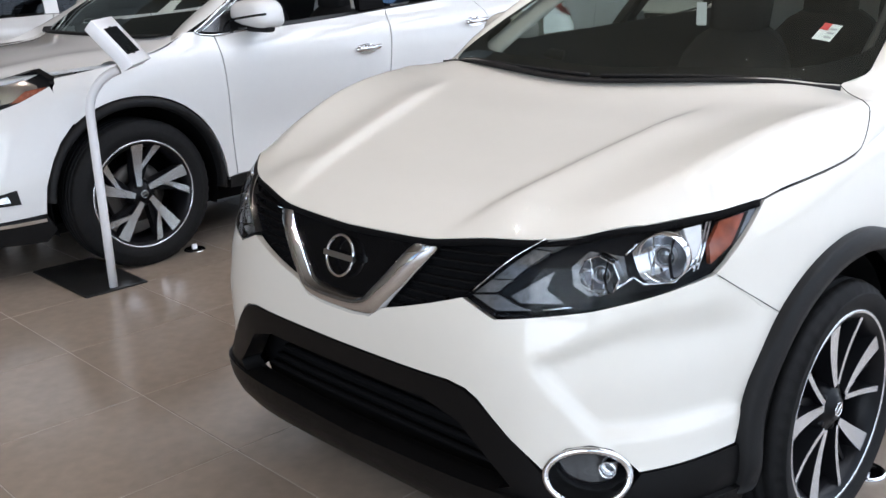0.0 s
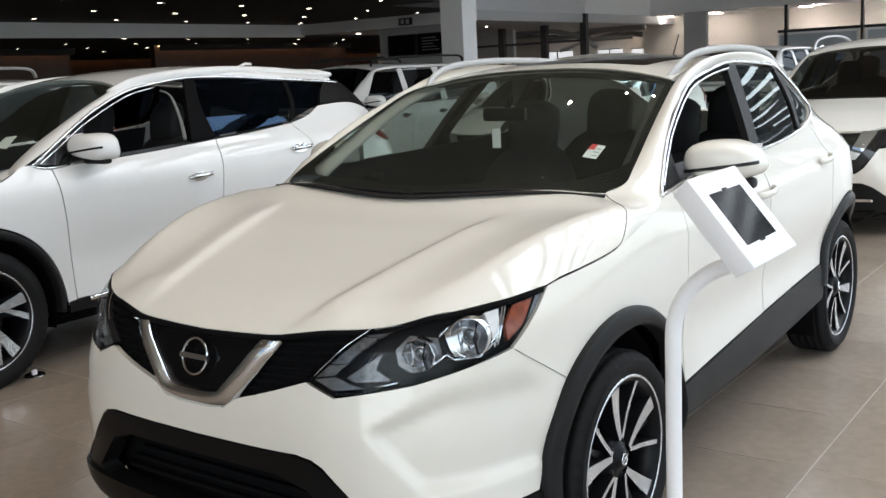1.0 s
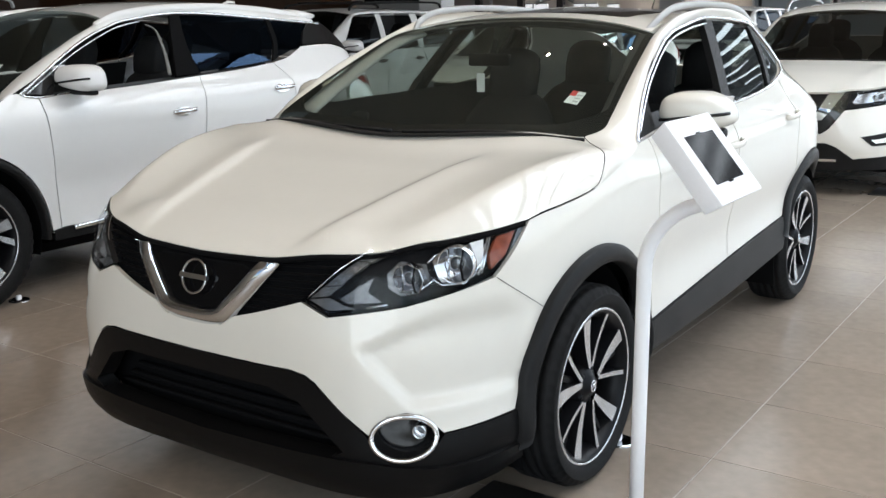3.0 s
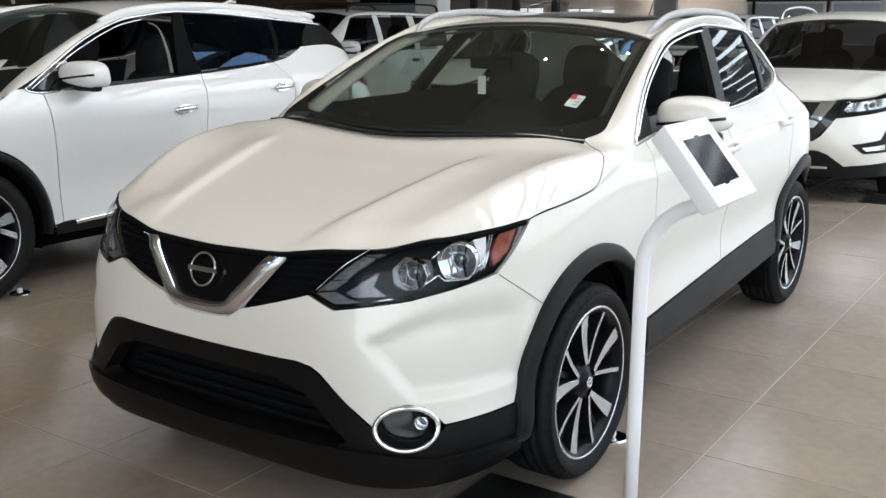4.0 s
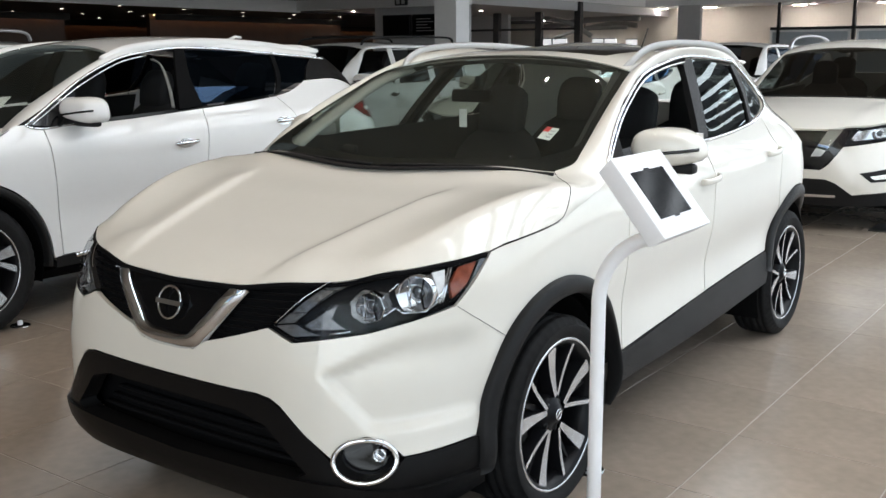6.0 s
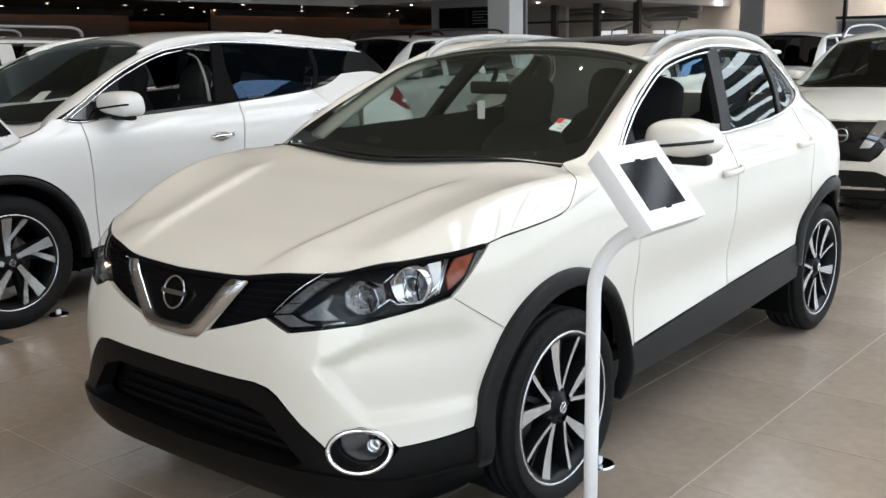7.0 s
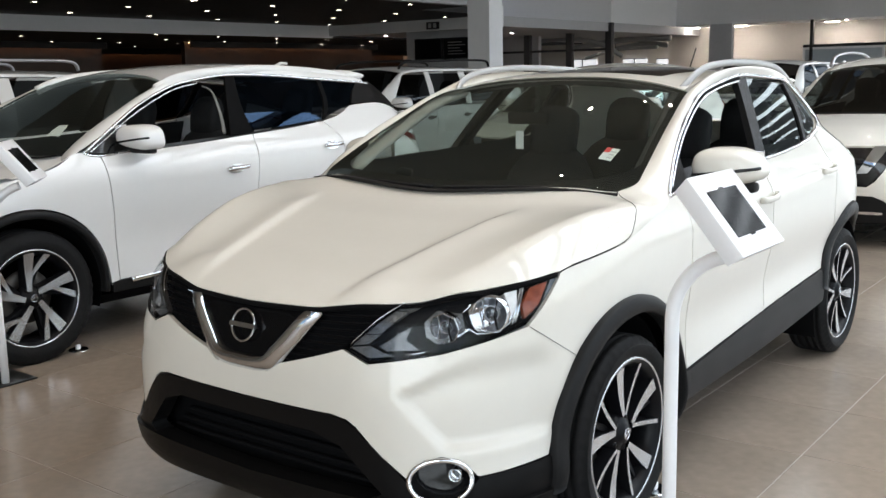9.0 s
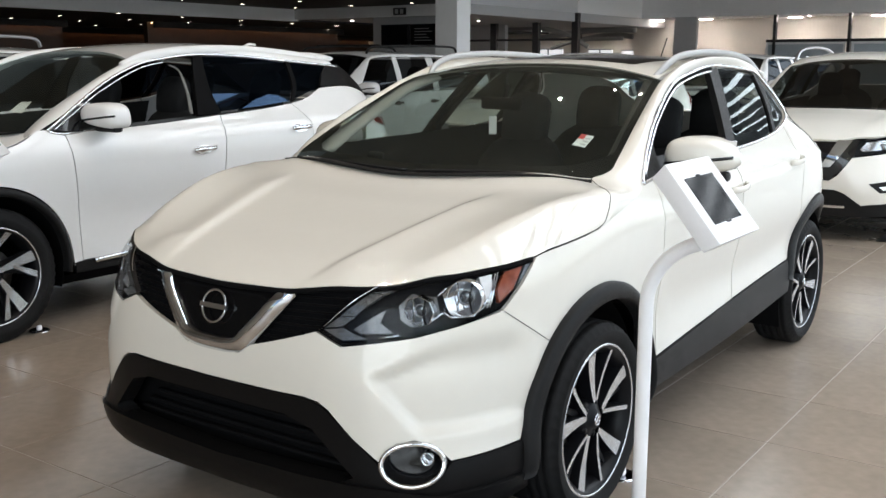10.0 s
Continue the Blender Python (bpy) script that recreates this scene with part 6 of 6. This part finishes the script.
# ---- information stands ----
def make_stand(x, y, label, turn=0, plate=(0.62, 0.42, -0.26, -0.09)):
    """A white pole on a black plate, with a tilted white box that frames a tablet."""
    root = thing("tablet_stand", pose(x, y, 0, 0, 0, turn), label, "tablet stand", "information stands")
    path = [(0, 0, 0.012), (0, 0, 0.4), (0, 0, 0.72), (0, 0, 0.85)]
    for k in range(1, 9):
        a = radians(9 * k)
        path.append((0.21 * (1 - math.cos(a)), 0, 0.85 + 0.21 * math.sin(a)))
    path.append((path[-1][0] + 0.012, 0, path[-1][2] + 0.005))
    v, f = sweep(path, oval(0.021, 0.021, 16), normals=[(0, 1, 0)] * len(path))
    mesh_part("pole", v, f, STANDWHITE, root, "white painted steel pole with a bend")
    w, d, cx, cy = plate
    bm = box_bm(w, d, 0.010, 0.003, 2, (cx, cy, 0.006))
    bmesh.ops.transform(bm, matrix=pose(0, 0, 0, 0, 0, -turn), verts=bm.verts)
    bm_part("base_plate", bm, BASEPLATE, root, "flat black steel base plate")
    m = pose(0.178, -0.035, 1.172) @ pose(0, 0, 0, 0, 51, 0)
    bm = bmesh.new()
    w, d, t = 0.255, 0.315, 0.055
    bmesh.ops.create_cube(bm, size=1.0)
    bmesh.ops.scale(bm, vec=(w, d, t), verts=bm.verts)
    for q in bm.verts:
        if q.co.z < 0:
            q.co.x *= 0.94
            q.co.y *= 0.96
    bmesh.ops.bevel(bm, geom=bm.edges[:], offset=0.004, segments=2, profile=0.5, affect="EDGES")
    bmesh.ops.transform(bm, matrix=m, verts=bm.verts)
    case = bm_part("case", bm, STANDWHITE, root, "white sheet metal tablet case")
    lift = t / 2 + 0.0015
    K = 0.86
    notch = [(-.085, -.118), (.085, -.118), (.085, -.02), (.091, -.016), (.091, .016), (.085, .02), (.085, .118), (-.085, .118), (-.085, .02), (-.091, .016), (-.091, -.016), (-.085, -.02)]
    vv = [m @ Vector((a, b, lift)) for a, b in [(K * a, K * b - .008) for a, b in notch]] + [m @ Vector((a, b, lift - 0.004)) for a, b in [(K * a, K * b - .008) for a, b in notch]]
    n = len(notch)
    ff = [tuple(range(n))] + [(i, i + n, (i + 1) % n + n, (i + 1) % n) for i in range(n)]
    mesh_part("tablet", vv, ff, SCREEN, case, "dark tablet screen", smooth=False)
    return root


stand = make_stand(1.18, -0.335, "white tablet stand on a black plate beside the front wheel")
make_stand(-2.57, -0.36, "white tablet stand on a black plate before the second car", 48, (0.62, 0.32, -0.27, 0.0))
tagged(copy_thing(stand, pose(1.02, 6.62, 0)), "white tablet stand beside the car in the second row")


# ---- the showroom ----
def wall_box(name, x0, x1, y0, y1, z0, z1, mat, label="", category=""):
    ob = box(name, x0, x1, y0, y1, z0, z1, mat)
    return tagged(ob, label, category, kind="structure")


floor = wall_box("floor", -36, 9.4, -9.4, 40, -0.30, -0.002, GROUT, "beige grey square stone tiles with thin pale joints", "floor")
wall_box("ceiling_hall", -12.6, 1.4, -9.4, 34.4, 6.2, 6.5, CEILHALL, "brown high ceiling with small downlights", "ceiling")
wall_box("ceiling_hall_front", 1.4, 9.4, -9.4, 0.5, 6.2, 6.5, CEILHALL, "brown high ceiling with small downlights", "ceiling")
wall_box("ceiling_hall_back", 1.4, 9.4, 29.5, 34.4, 6.2, 6.5, CEILHALL, "brown high ceiling", "ceiling")
wall_box("ceiling_hall_edge", 8.4, 9.4, 0.5, 29.5, 6.2, 6.5, CEILHALL, "brown high ceiling", "ceiling")
# roof light over the aisle, with steel bars under the glass
for i in range(20):
    y = 1.0 + i * 1.5
    tagged(box("skylight_bar", 1.4, 8.4, y - 0.16, y + 0.16, 6.25, 6.45, FRAMEDARK), "dark steel bar under the roof glazing", "beam", "skylight bars")
for i in range(6):
    v, f = sweep([(1.4, 1.0 + i * 5, 6.3), (8.4, 4.5 + i * 5, 6.3)], [(-.06, -.08), (.06, -.08), (.06, .08), (-.06, .08)])
    tagged(mesh_part("skylight_brace", v, f, FRAMEDARK, smooth=False), "dark diagonal brace under the roof glazing", "beam", "skylight bars")
for sx in (1.3, 8.4):
    wall_box("skylight_curb", sx, sx + 0.1, 0.5, 29.5, 6.5, 7.1, WALL)
for sy in (0.4, 29.5):
    wall_box("skylight_curb", 1.3, 8.5, sy, sy + 0.1, 6.5, 7.1, WALL)
wall_box("skylight_glass", 1.3, 8.5, 0.4, 29.6, 7.1, 7.12, SKYGLOW, "roof glazing under a bright sky", "skylight")
wall_box("ceiling_low_end", -21.6, -14.6, 18.4, 22.2, 3.32, 3.6, CEILDARK, "dark low ceiling with downlights", "ceiling")
wall_box("ceiling_low", -21.6, -12.8, -9.4, 18.4, 3.32, 3.6, CEILDARK, "dark low ceiling with downlights", "ceiling")
wall_box("ceiling_far", -36, -21.8, -9.4, 40, 2.95, 3.25, CEILDARK, "dark low ceiling with downlights", "ceiling")
wall_box("ceiling_back", -21.6, -14.6, 22.4, 40, 3.0, 3.3, WALLGREY, "grey ceiling with small downlights", "ceiling")
wall_box("ceiling_service", -14.6, 9.4, 34.6, 40, 3.32, 3.5, WALL, "white service area ceiling", "ceiling")
wall_box("wall_left_upper", -12.8, -12.6, -9.4, 18.4, 3.42, 6.5, WALLDARK, "dark grey bulkhead over the low ceiling", "wall")
wall_box("trim", -12.82, -12.58, -9.4, 18.4, 3.3, 3.42, WALLGREY, "light grey edge trim under the bulkhead", "trim")
wall_box("wall_left_band", -21.8, -21.6, -9.4, 22.4, 2.93, 3.32, WALL, "white ceiling fascia band", "wall")
wall_box("wall_mid_band", -21.6, -14.6, 22.2, 22.4, 2.98, 3.6, WALL, "white ceiling fascia band", "wall")
wall_box("wall_step_upper", -21.6, -12.8, 18.2, 18.4, 3.6, 6.5, WALLDARK)
wall_box("wall_grey_upper", -20.2, -14.5, 29.0, 29.2, 3.3, 6.5, WALLMID, "grey bulkhead in shade", "wall")
wall_box("wall_mid_upper", -14.7, -14.5, 29.2, 34.4, 3.3, 6.5, WALL, "white bulkhead facing the daylight", "wall")
wall_box("wall_back_upper", -14.5, -3.3, 34.4, 34.6, 3.3, 6.5, WALL, "white bulkhead over the glazed offices", "wall")
wall_box("wall_left", -36.2, -36.0, -9.4, 40, 0, 3.6, WALLGREY)
wall_box("wall_back", -36, -3.3, 40.0, 40.2, 0, 6.5, WALLBEIGE, "beige service area wall", "wall")
wall_box("wall_back_roof", -22, -12.6, 18.4, 40, 6.2, 6.5, WALL)
wall_box("window_wall_side", 9.4, 9.6, -9.4, 40, 5.8, 6.5, WALL)
wall_box("window_wall_front", -36, 9.4, -9.6, -9.4, 5.8, 6.5, WALL)
wall_box("wall_front", -36, -1.2, -9.6, -9.4, 0, 5.8, WALLBROWN, "brown panelled wall behind the camera", "wall")
wall_box("column", -10.41, -9.85, 14.75, 15.25, 0, 6.2, WALL, "square white column", "column")
wall_box("column_back", -4.0, -3.25, 29.6, 30.3, 0, 6.2, WALLGREY, "square white column", "column")
# glazed side and front
for i in range(28):
    y = -9.0 + i * 1.8
    tagged(box("window_mullion", 9.05, 9.15, y - 0.04, y + 0.04, 0, 5.8, FRAMEALU), kind="structure")
for z in (0.25, 2.6, 4.2):
    tagged(box("window_transom", 9.06, 9.14, -9.2, 39, z - 0.04, z + 0.04, FRAMEALU), kind="structure")
for i in range(6):
    x = -0.9 + i * 1.9
    tagged(box("window_mullion", x - 0.04, x + 0.04, -9.15, -9.05, 0, 5.8, FRAMEALU), kind="structure")
for z in (0.25, 2.6, 4.2):
    tagged(box("window_transom", -1.0, 9, -9.14, -9.06, z - 0.04, z + 0.04, FRAMEALU), kind="structure")
# roof beams under the high ceiling along the glass
for y, top in ((-6.0, 6.1), (-1.2, 6.1), (5.4, 6.28), (14.4, 6.28), (23.4, 6.28)):
    v, f = sweep([(8.9, y, 5.2), (6.6, y + 1.6, top)], [(-.07, -.12), (.07, -.12), (.07, .12), (-.07, .12)])
    tagged(mesh_part("roof_brace", v, f, FRAMEDARK, smooth=False), "dark steel roof brace by the glazing", "beam", "roof braces")

# back glazing beside the far column
for i in range(14):
    x = -3.2 + i * 0.9
    tagged(box("window_mullion", x - 0.05, x + 0.05, 34.3, 34.4, 0, 6.2, FRAMEDARK if i % 2 else FRAMEALU), kind="structure")
tagged(box("window_transom", -3.2, 9.3, 34.31, 34.39, 2.5, 2.6, FRAMEDARK), kind="structure")
tagged(box("backdrop", -3.3, 9.4, 36.5, 36.6, 0, 6.4, SKYGLOW), "bright overcast daylight outside the back windows", "sky", kind="structure")

# low zone: wood panelled wall with lit edges
def cove_panel(x, y0, y1, top, label):
    """A timber wall panel with a pelmet that hides a warm light strip over it."""
    root = tagged(box("timber_panel", x - 0.2, x, y0, y1, 0.0, 2.95, WOOD), label, "wall panel", "timber panels")
    box("pelmet", x + 0.30, x + 0.34, y0, y1, top, 2.95, CEILDARK, root)
    box("light_strip", x + 0.08, x + 0.16, y0 + 0.1, y1 - 0.1, 2.90, 2.93, WARMSTRIP, root, "warm light strip behind the pelmet")


for i in range(9):
    cove_panel(-33.0, -6 + i * 5.2, -1.0 + i * 5.2, 2.70, "brown timber wall panel lit from above")
for y0, y1, x in ((2.0, 9.0, -27.0), (12.0, 18.0, -28.5), (20.0, 30.0, -26.5)):
    cove_panel(x, y0, y1, 2.74, "dark timber partition lit by a warm strip")
# screens, sign and grey walls behind the column
wall_box("wall_beige_back", -16.0, -3.4, 37.0, 37.1, 0, 3.32, WALLBEIGE, "beige wall behind the office fronts", "wall")
wall_box("wall_grey_back", -22.0, -18.4, 30.5, 30.7, 0, 3.0, WALLGREY, "grey partition wall", "wall")
wall_box("wall_screen_back", -18.6, -14.9, 22.7, 22.8, 0, 3.0, WALLGREY, "grey wall behind the screens", "wall")
for x in (-18.2, -17.03):
    tv = tagged(box("wall_screen", x, x + 1.1, 22.6, 22.702, 2.10, 2.76, FRAMEDARK, bevel=0.01), "dark wall-mounted display screen", "screen", "display screens")
    box("display", x + .03, x + 1.07, 22.592, 22.6, 2.13, 2.73, SCREEN, tv)
    if x > -17.5:
        for k in range(5):
            box("display_bar", x + .18, x + .86 - .11 * (k % 3), 22.588, 22.592, 2.24 + .09 * k, 2.265 + .09 * k, WALLDARK, tv)
sign = tagged(box("exit_sign", -17.35, -16.85, 22.15, 22.19, 3.02, 3.24, FRAMEDARK, bevel=0.008), "small dark illuminated exit sign box on the ceiling fascia", "sign")
box("sign_figure", -17.27, -17.15, 22.142, 22.15, 3.06, 3.20, WALLGREY, sign)
box("sign_figure", -17.07, -16.95, 22.142, 22.15, 3.06, 3.20, WALLGREY, sign)
# glazed service bays
for k, x in enumerate((-20.0, -18.0, -16.2, -14.6)):
    tagged(box("bay_post", x - .12, x + .12, 29.0, 29.2, 0, 3.3, FRAMEDARK), "black steel post of the glazed bay", "post", "bay posts")
for k, x in enumerate((-12.6, -9.2, -6.6, -4.6)):
    tagged(box("bay_post", x - (.45 if k == 0 else .05), x + (.45 if k == 0 else .05), 34.2, 34.4, 0, 3.3, WALLGREY if k == 0 else FRAMEDARK), "grey post between office fronts", "post", "office posts")
tagged(box("bay_rail", -20.0, -14.6, 29.05, 29.15, 2.35, 2.43, FRAMEDARK), "black steel rail of the glazed bay", "rail")
tagged(box("office_rail", -9.5, -3.4, 34.25, 34.35, 2.32, 2.42, FRAMEDARK), "dark glazing rail over the office front", "rail")
for x0, x1 in ((-9.5, -6.7), (-6.5, -4.7), (-4.5, -3.4)):
    pane = tagged(box("office_partition", x0, x1, 34.28, 34.30, 0.0, 2.32, OFFICEGLASS), "blue grey frosted glass office front", "partition", "office fronts")
    for q0, q1, h0, h1 in ((x0, x1, 2.24, 2.32), (x0, x0 + .08, 0, 2.24), (x1 - .08, x1, 0, 2.24)):
        box("frame", q0, q1, 34.25, 34.28, h0, h1, WALL, pane, "white painted frame")
for x0, x1, z0, z1 in ((-19.6, -18.4, 1.3, 2.16), (-17.9, -16.6, 1.3, 2.12), (-22.5, -21.0, 1.3, 2.2)):
    w = tagged(box("bay_window", x0, x1, 39.9, 39.98, z0, z1, BAYGLOW), "bright daylit window at the back of the service bay", "window", "bay windows")
    box("window_frame", x0, x1, 39.84, 39.9, z0 - .05, z0, FRAMEALU, w)
    box("window_frame", x0, x1, 39.84, 39.9, z1, z1 + .05, FRAMEALU, w)
    box("window_frame", (x0 + x1) / 2 - .03, (x0 + x1) / 2 + .03, 39.84, 39.9, z0, z1, FRAMEALU, w)
for j, (pts, r) in enumerate([([(-20.5, 33, 2.9), (-18.5, 33, 2.95), (-17.2, 33.2, 2.7), (-16.4, 33.6, 2.2)], .10), ([(-19.5, 35, 2.6), (-17, 35, 2.9), (-15, 35, 2.9)], .13), ([(-19.0, 38, 2.6), (-17.5, 38, 2.8), (-16.5, 38, 2.7)], .12), ([(-20, 37, 2.2), (-18.5, 37, 2.55), (-16.5, 37, 2.6)], .08)]):
    v, f = sweep(spline(pts, 8), oval(r, r, 10))
    duct = tagged(mesh_part("exhaust_duct", v, f, DUCT), "grey flexible exhaust duct under the ceiling", "duct", "exhaust ducts")
    hx, hy, hz = pts[1]
    box("hanger", hx - .015, hx + .015, hy - .015, hy + .015, hz + r * .5, 3.01, FRAMEDARK, duct)


# ---- ceiling lights ----
def make_downlight(x, y, z, glow, r, label, group):
    root = thing("ceiling_light", pose(x, y, z), label, "ceiling light", group)
    v, f = lathe([(0.0, r * 1.35), (-0.012, r * 1.3), (-0.012, r * 1.02), (0.03, r)], 20)
    rot = [(b, c, a) for a, b, c in v]
    mesh_part("trim_ring", rot, f, FRAMEDARK if z < 4 else STANDWHITE, root)
    n = 16
    disc = [(r * math.cos(2 * math.pi * i / n), r * math.sin(2 * math.pi * i / n), -0.0135) for i in range(n)]
    mesh_part("lamp", disc, [tuple(reversed(range(n)))], glow, root, "glowing round lamp")
    return root


hall = make_downlight(-4.0, -5.0, 6.195, DOWNLIGHT, 0.022, "small round downlight in the high ceiling", "hall downlights")
for i in range(6):
    for j in range(3):
        if i or j:
            copy_thing(hall, pose(-4.0 + i * 2.0, -5.0 + j * 2.4, 6.195))
# looser rows over the cars
for y, row in ((0.8, (-2.5, 0.2)), (1.25, (-1.0, 0.9)), (1.8, (-0.6, 1.2, -4.4)), (2.2, (-3.2, -1.8)), (2.6, (-5.2,)), (4.5, (-2.6, -1.6, -1.1)), (7.8, (-0.4,)), (12.8, (-1.8,))):
    for x in row:
        copy_thing(hall, pose(x, y, 6.195))
for i in range(8):
    for j in range(2):
        copy_thing(hall, pose(-3.4 + i * 1.35, -8.2 + j * 1.6, 6.195))
low = make_downlight(-15.3, 9.1, 3.315, DOWNLOW, 0.062, "small round warm downlight in the dark ceiling", "low downlights")
for j in range(-5, 6):
    for i in range(4):
        x, y = -12.95 - 0.13 * j - 2.37 * i, 9.1 + 2.44 * j
        if -21.4 < x < (-13.1 if y < 18.2 else -14.8) and (i, j) != (1, 0):
            copy_thing(low, pose(x, y, 3.315))
far = make_downlight(-22.1, 15.5, 2.945, DOWNLOW, 0.06, "small round warm downlight in the far ceiling", "far downlights")
for j in range(-4, 6):
    for i in range(4):
        if (i or j) and (i or j > -1):
            copy_thing(far, pose(-22.3 - 0.25 * j - 2.6 * i, 15.5 + 2.7 * j, 2.945))
back = make_downlight(-20.6, 24.0, 2.995, DOWNBACK, 0.07, "small round downlight behind the fascia", "back downlights")
for i, (x, y) in enumerate(((-18.2, 24.0), (-15.8, 24.0), (-19.5, 26.5), (-17.0, 26.5), (-12.8, 36.0), (-8.5, 36.0), (-5.5, 36.0), (-18.6, 33.6), (-16.4, 35.8), (-20.0, 37.0), (-17.4, 38.6))):
    copy_thing(back, pose(x, y, 2.995 if y < 30 else 3.315))


def make_tube(x, y, z):
    root = tagged(box("tube_light", x - .26, x + .26, y - .06, y + .06, z - .05, z, STANDWHITE), "white ceiling tube light in the service area", "ceiling light", "tube lights")
    box("tube", x - .24, x + .24, y - .028, y + .028, z - .062, z - .05, TUBE, root)


for x, y, z in ((-12.4, 35.8, 3.315), (-14.4, 35.8, 3.315), (-9.0, 36.0, 3.315), (-6.0, 36.0, 3.315), (-19.8, 36.0, 2.995), (-17.0, 39.0, 2.995)):
    make_tube(x, y, z)


# ---- wheel chocks: small clear floor discs behind the front wheels ----
def make_disc(x, y):
    root = thing("floor_disc", pose(x, y, 0.002), "small clear round glide disc on the floor behind a tyre", "floor disc", "floor discs")
    v, f = lathe([(0.0, 0.0), (0.004, 0.045), (0.007, 0.055), (0.0, 0.058)], 28)
    mesh_part("disc", [(b, c, a) for a, b, c in v], f, REFLECTOR, root)
    bm = box_bm(0.018, 0.03, 0.03, 0.006, 2, (0, 0, 0.018))
    bm_part("stud", bm, STANDWHITE, root)


make_disc(0.828, 0.322)
make_disc(-2.86, 0.258)

# tiles
PITCH = 0.62
bm = box_bm(PITCH - 0.005, PITCH - 0.005, 0.008, 0.001, 1)
tile_me = bpy.data.meshes.new("tile")
bm.to_mesh(tile_me)
bm.free()
tile_me.materials.append(TILE)
far_v, far_f = [], []
for i in range(-60, 15):
    for j in range(-16, 65):
        x, y = 0.545 + PITCH * (i + 0.5), 0.37 + PITCH * (j + 0.5)
        if x > 9.2 or y < -9.2:
            continue
        if -3.7 < x < 3.9 and -3.3 < y < 8.5:
            ob = new("tile", tile_me)
            ob.location = (x, y, -0.004)
            ob.parent = floor
        else:
            h, b = PITCH / 2 - 0.0025, len(far_v)
            far_v += [(x - h, y - h, -0.0005), (x + h, y - h, -0.0005), (x + h, y + h, -0.0005), (x - h, y + h, -0.0005), (x - h, y - h, -0.008), (x + h, y - h, -0.008), (x + h, y + h, -0.008), (x - h, y + h, -0.008)]
            far_f += [(b, b + 1, b + 2, b + 3), (b, b + 4, b + 5, b + 1), (b + 1, b + 5, b + 6, b + 2), (b + 2, b + 6, b + 7, b + 3), (b + 3, b + 7, b + 4, b)]
tagged(mesh_part("far_tiles", far_v, far_f, TILE, floor, smooth=False), kind="stuff")
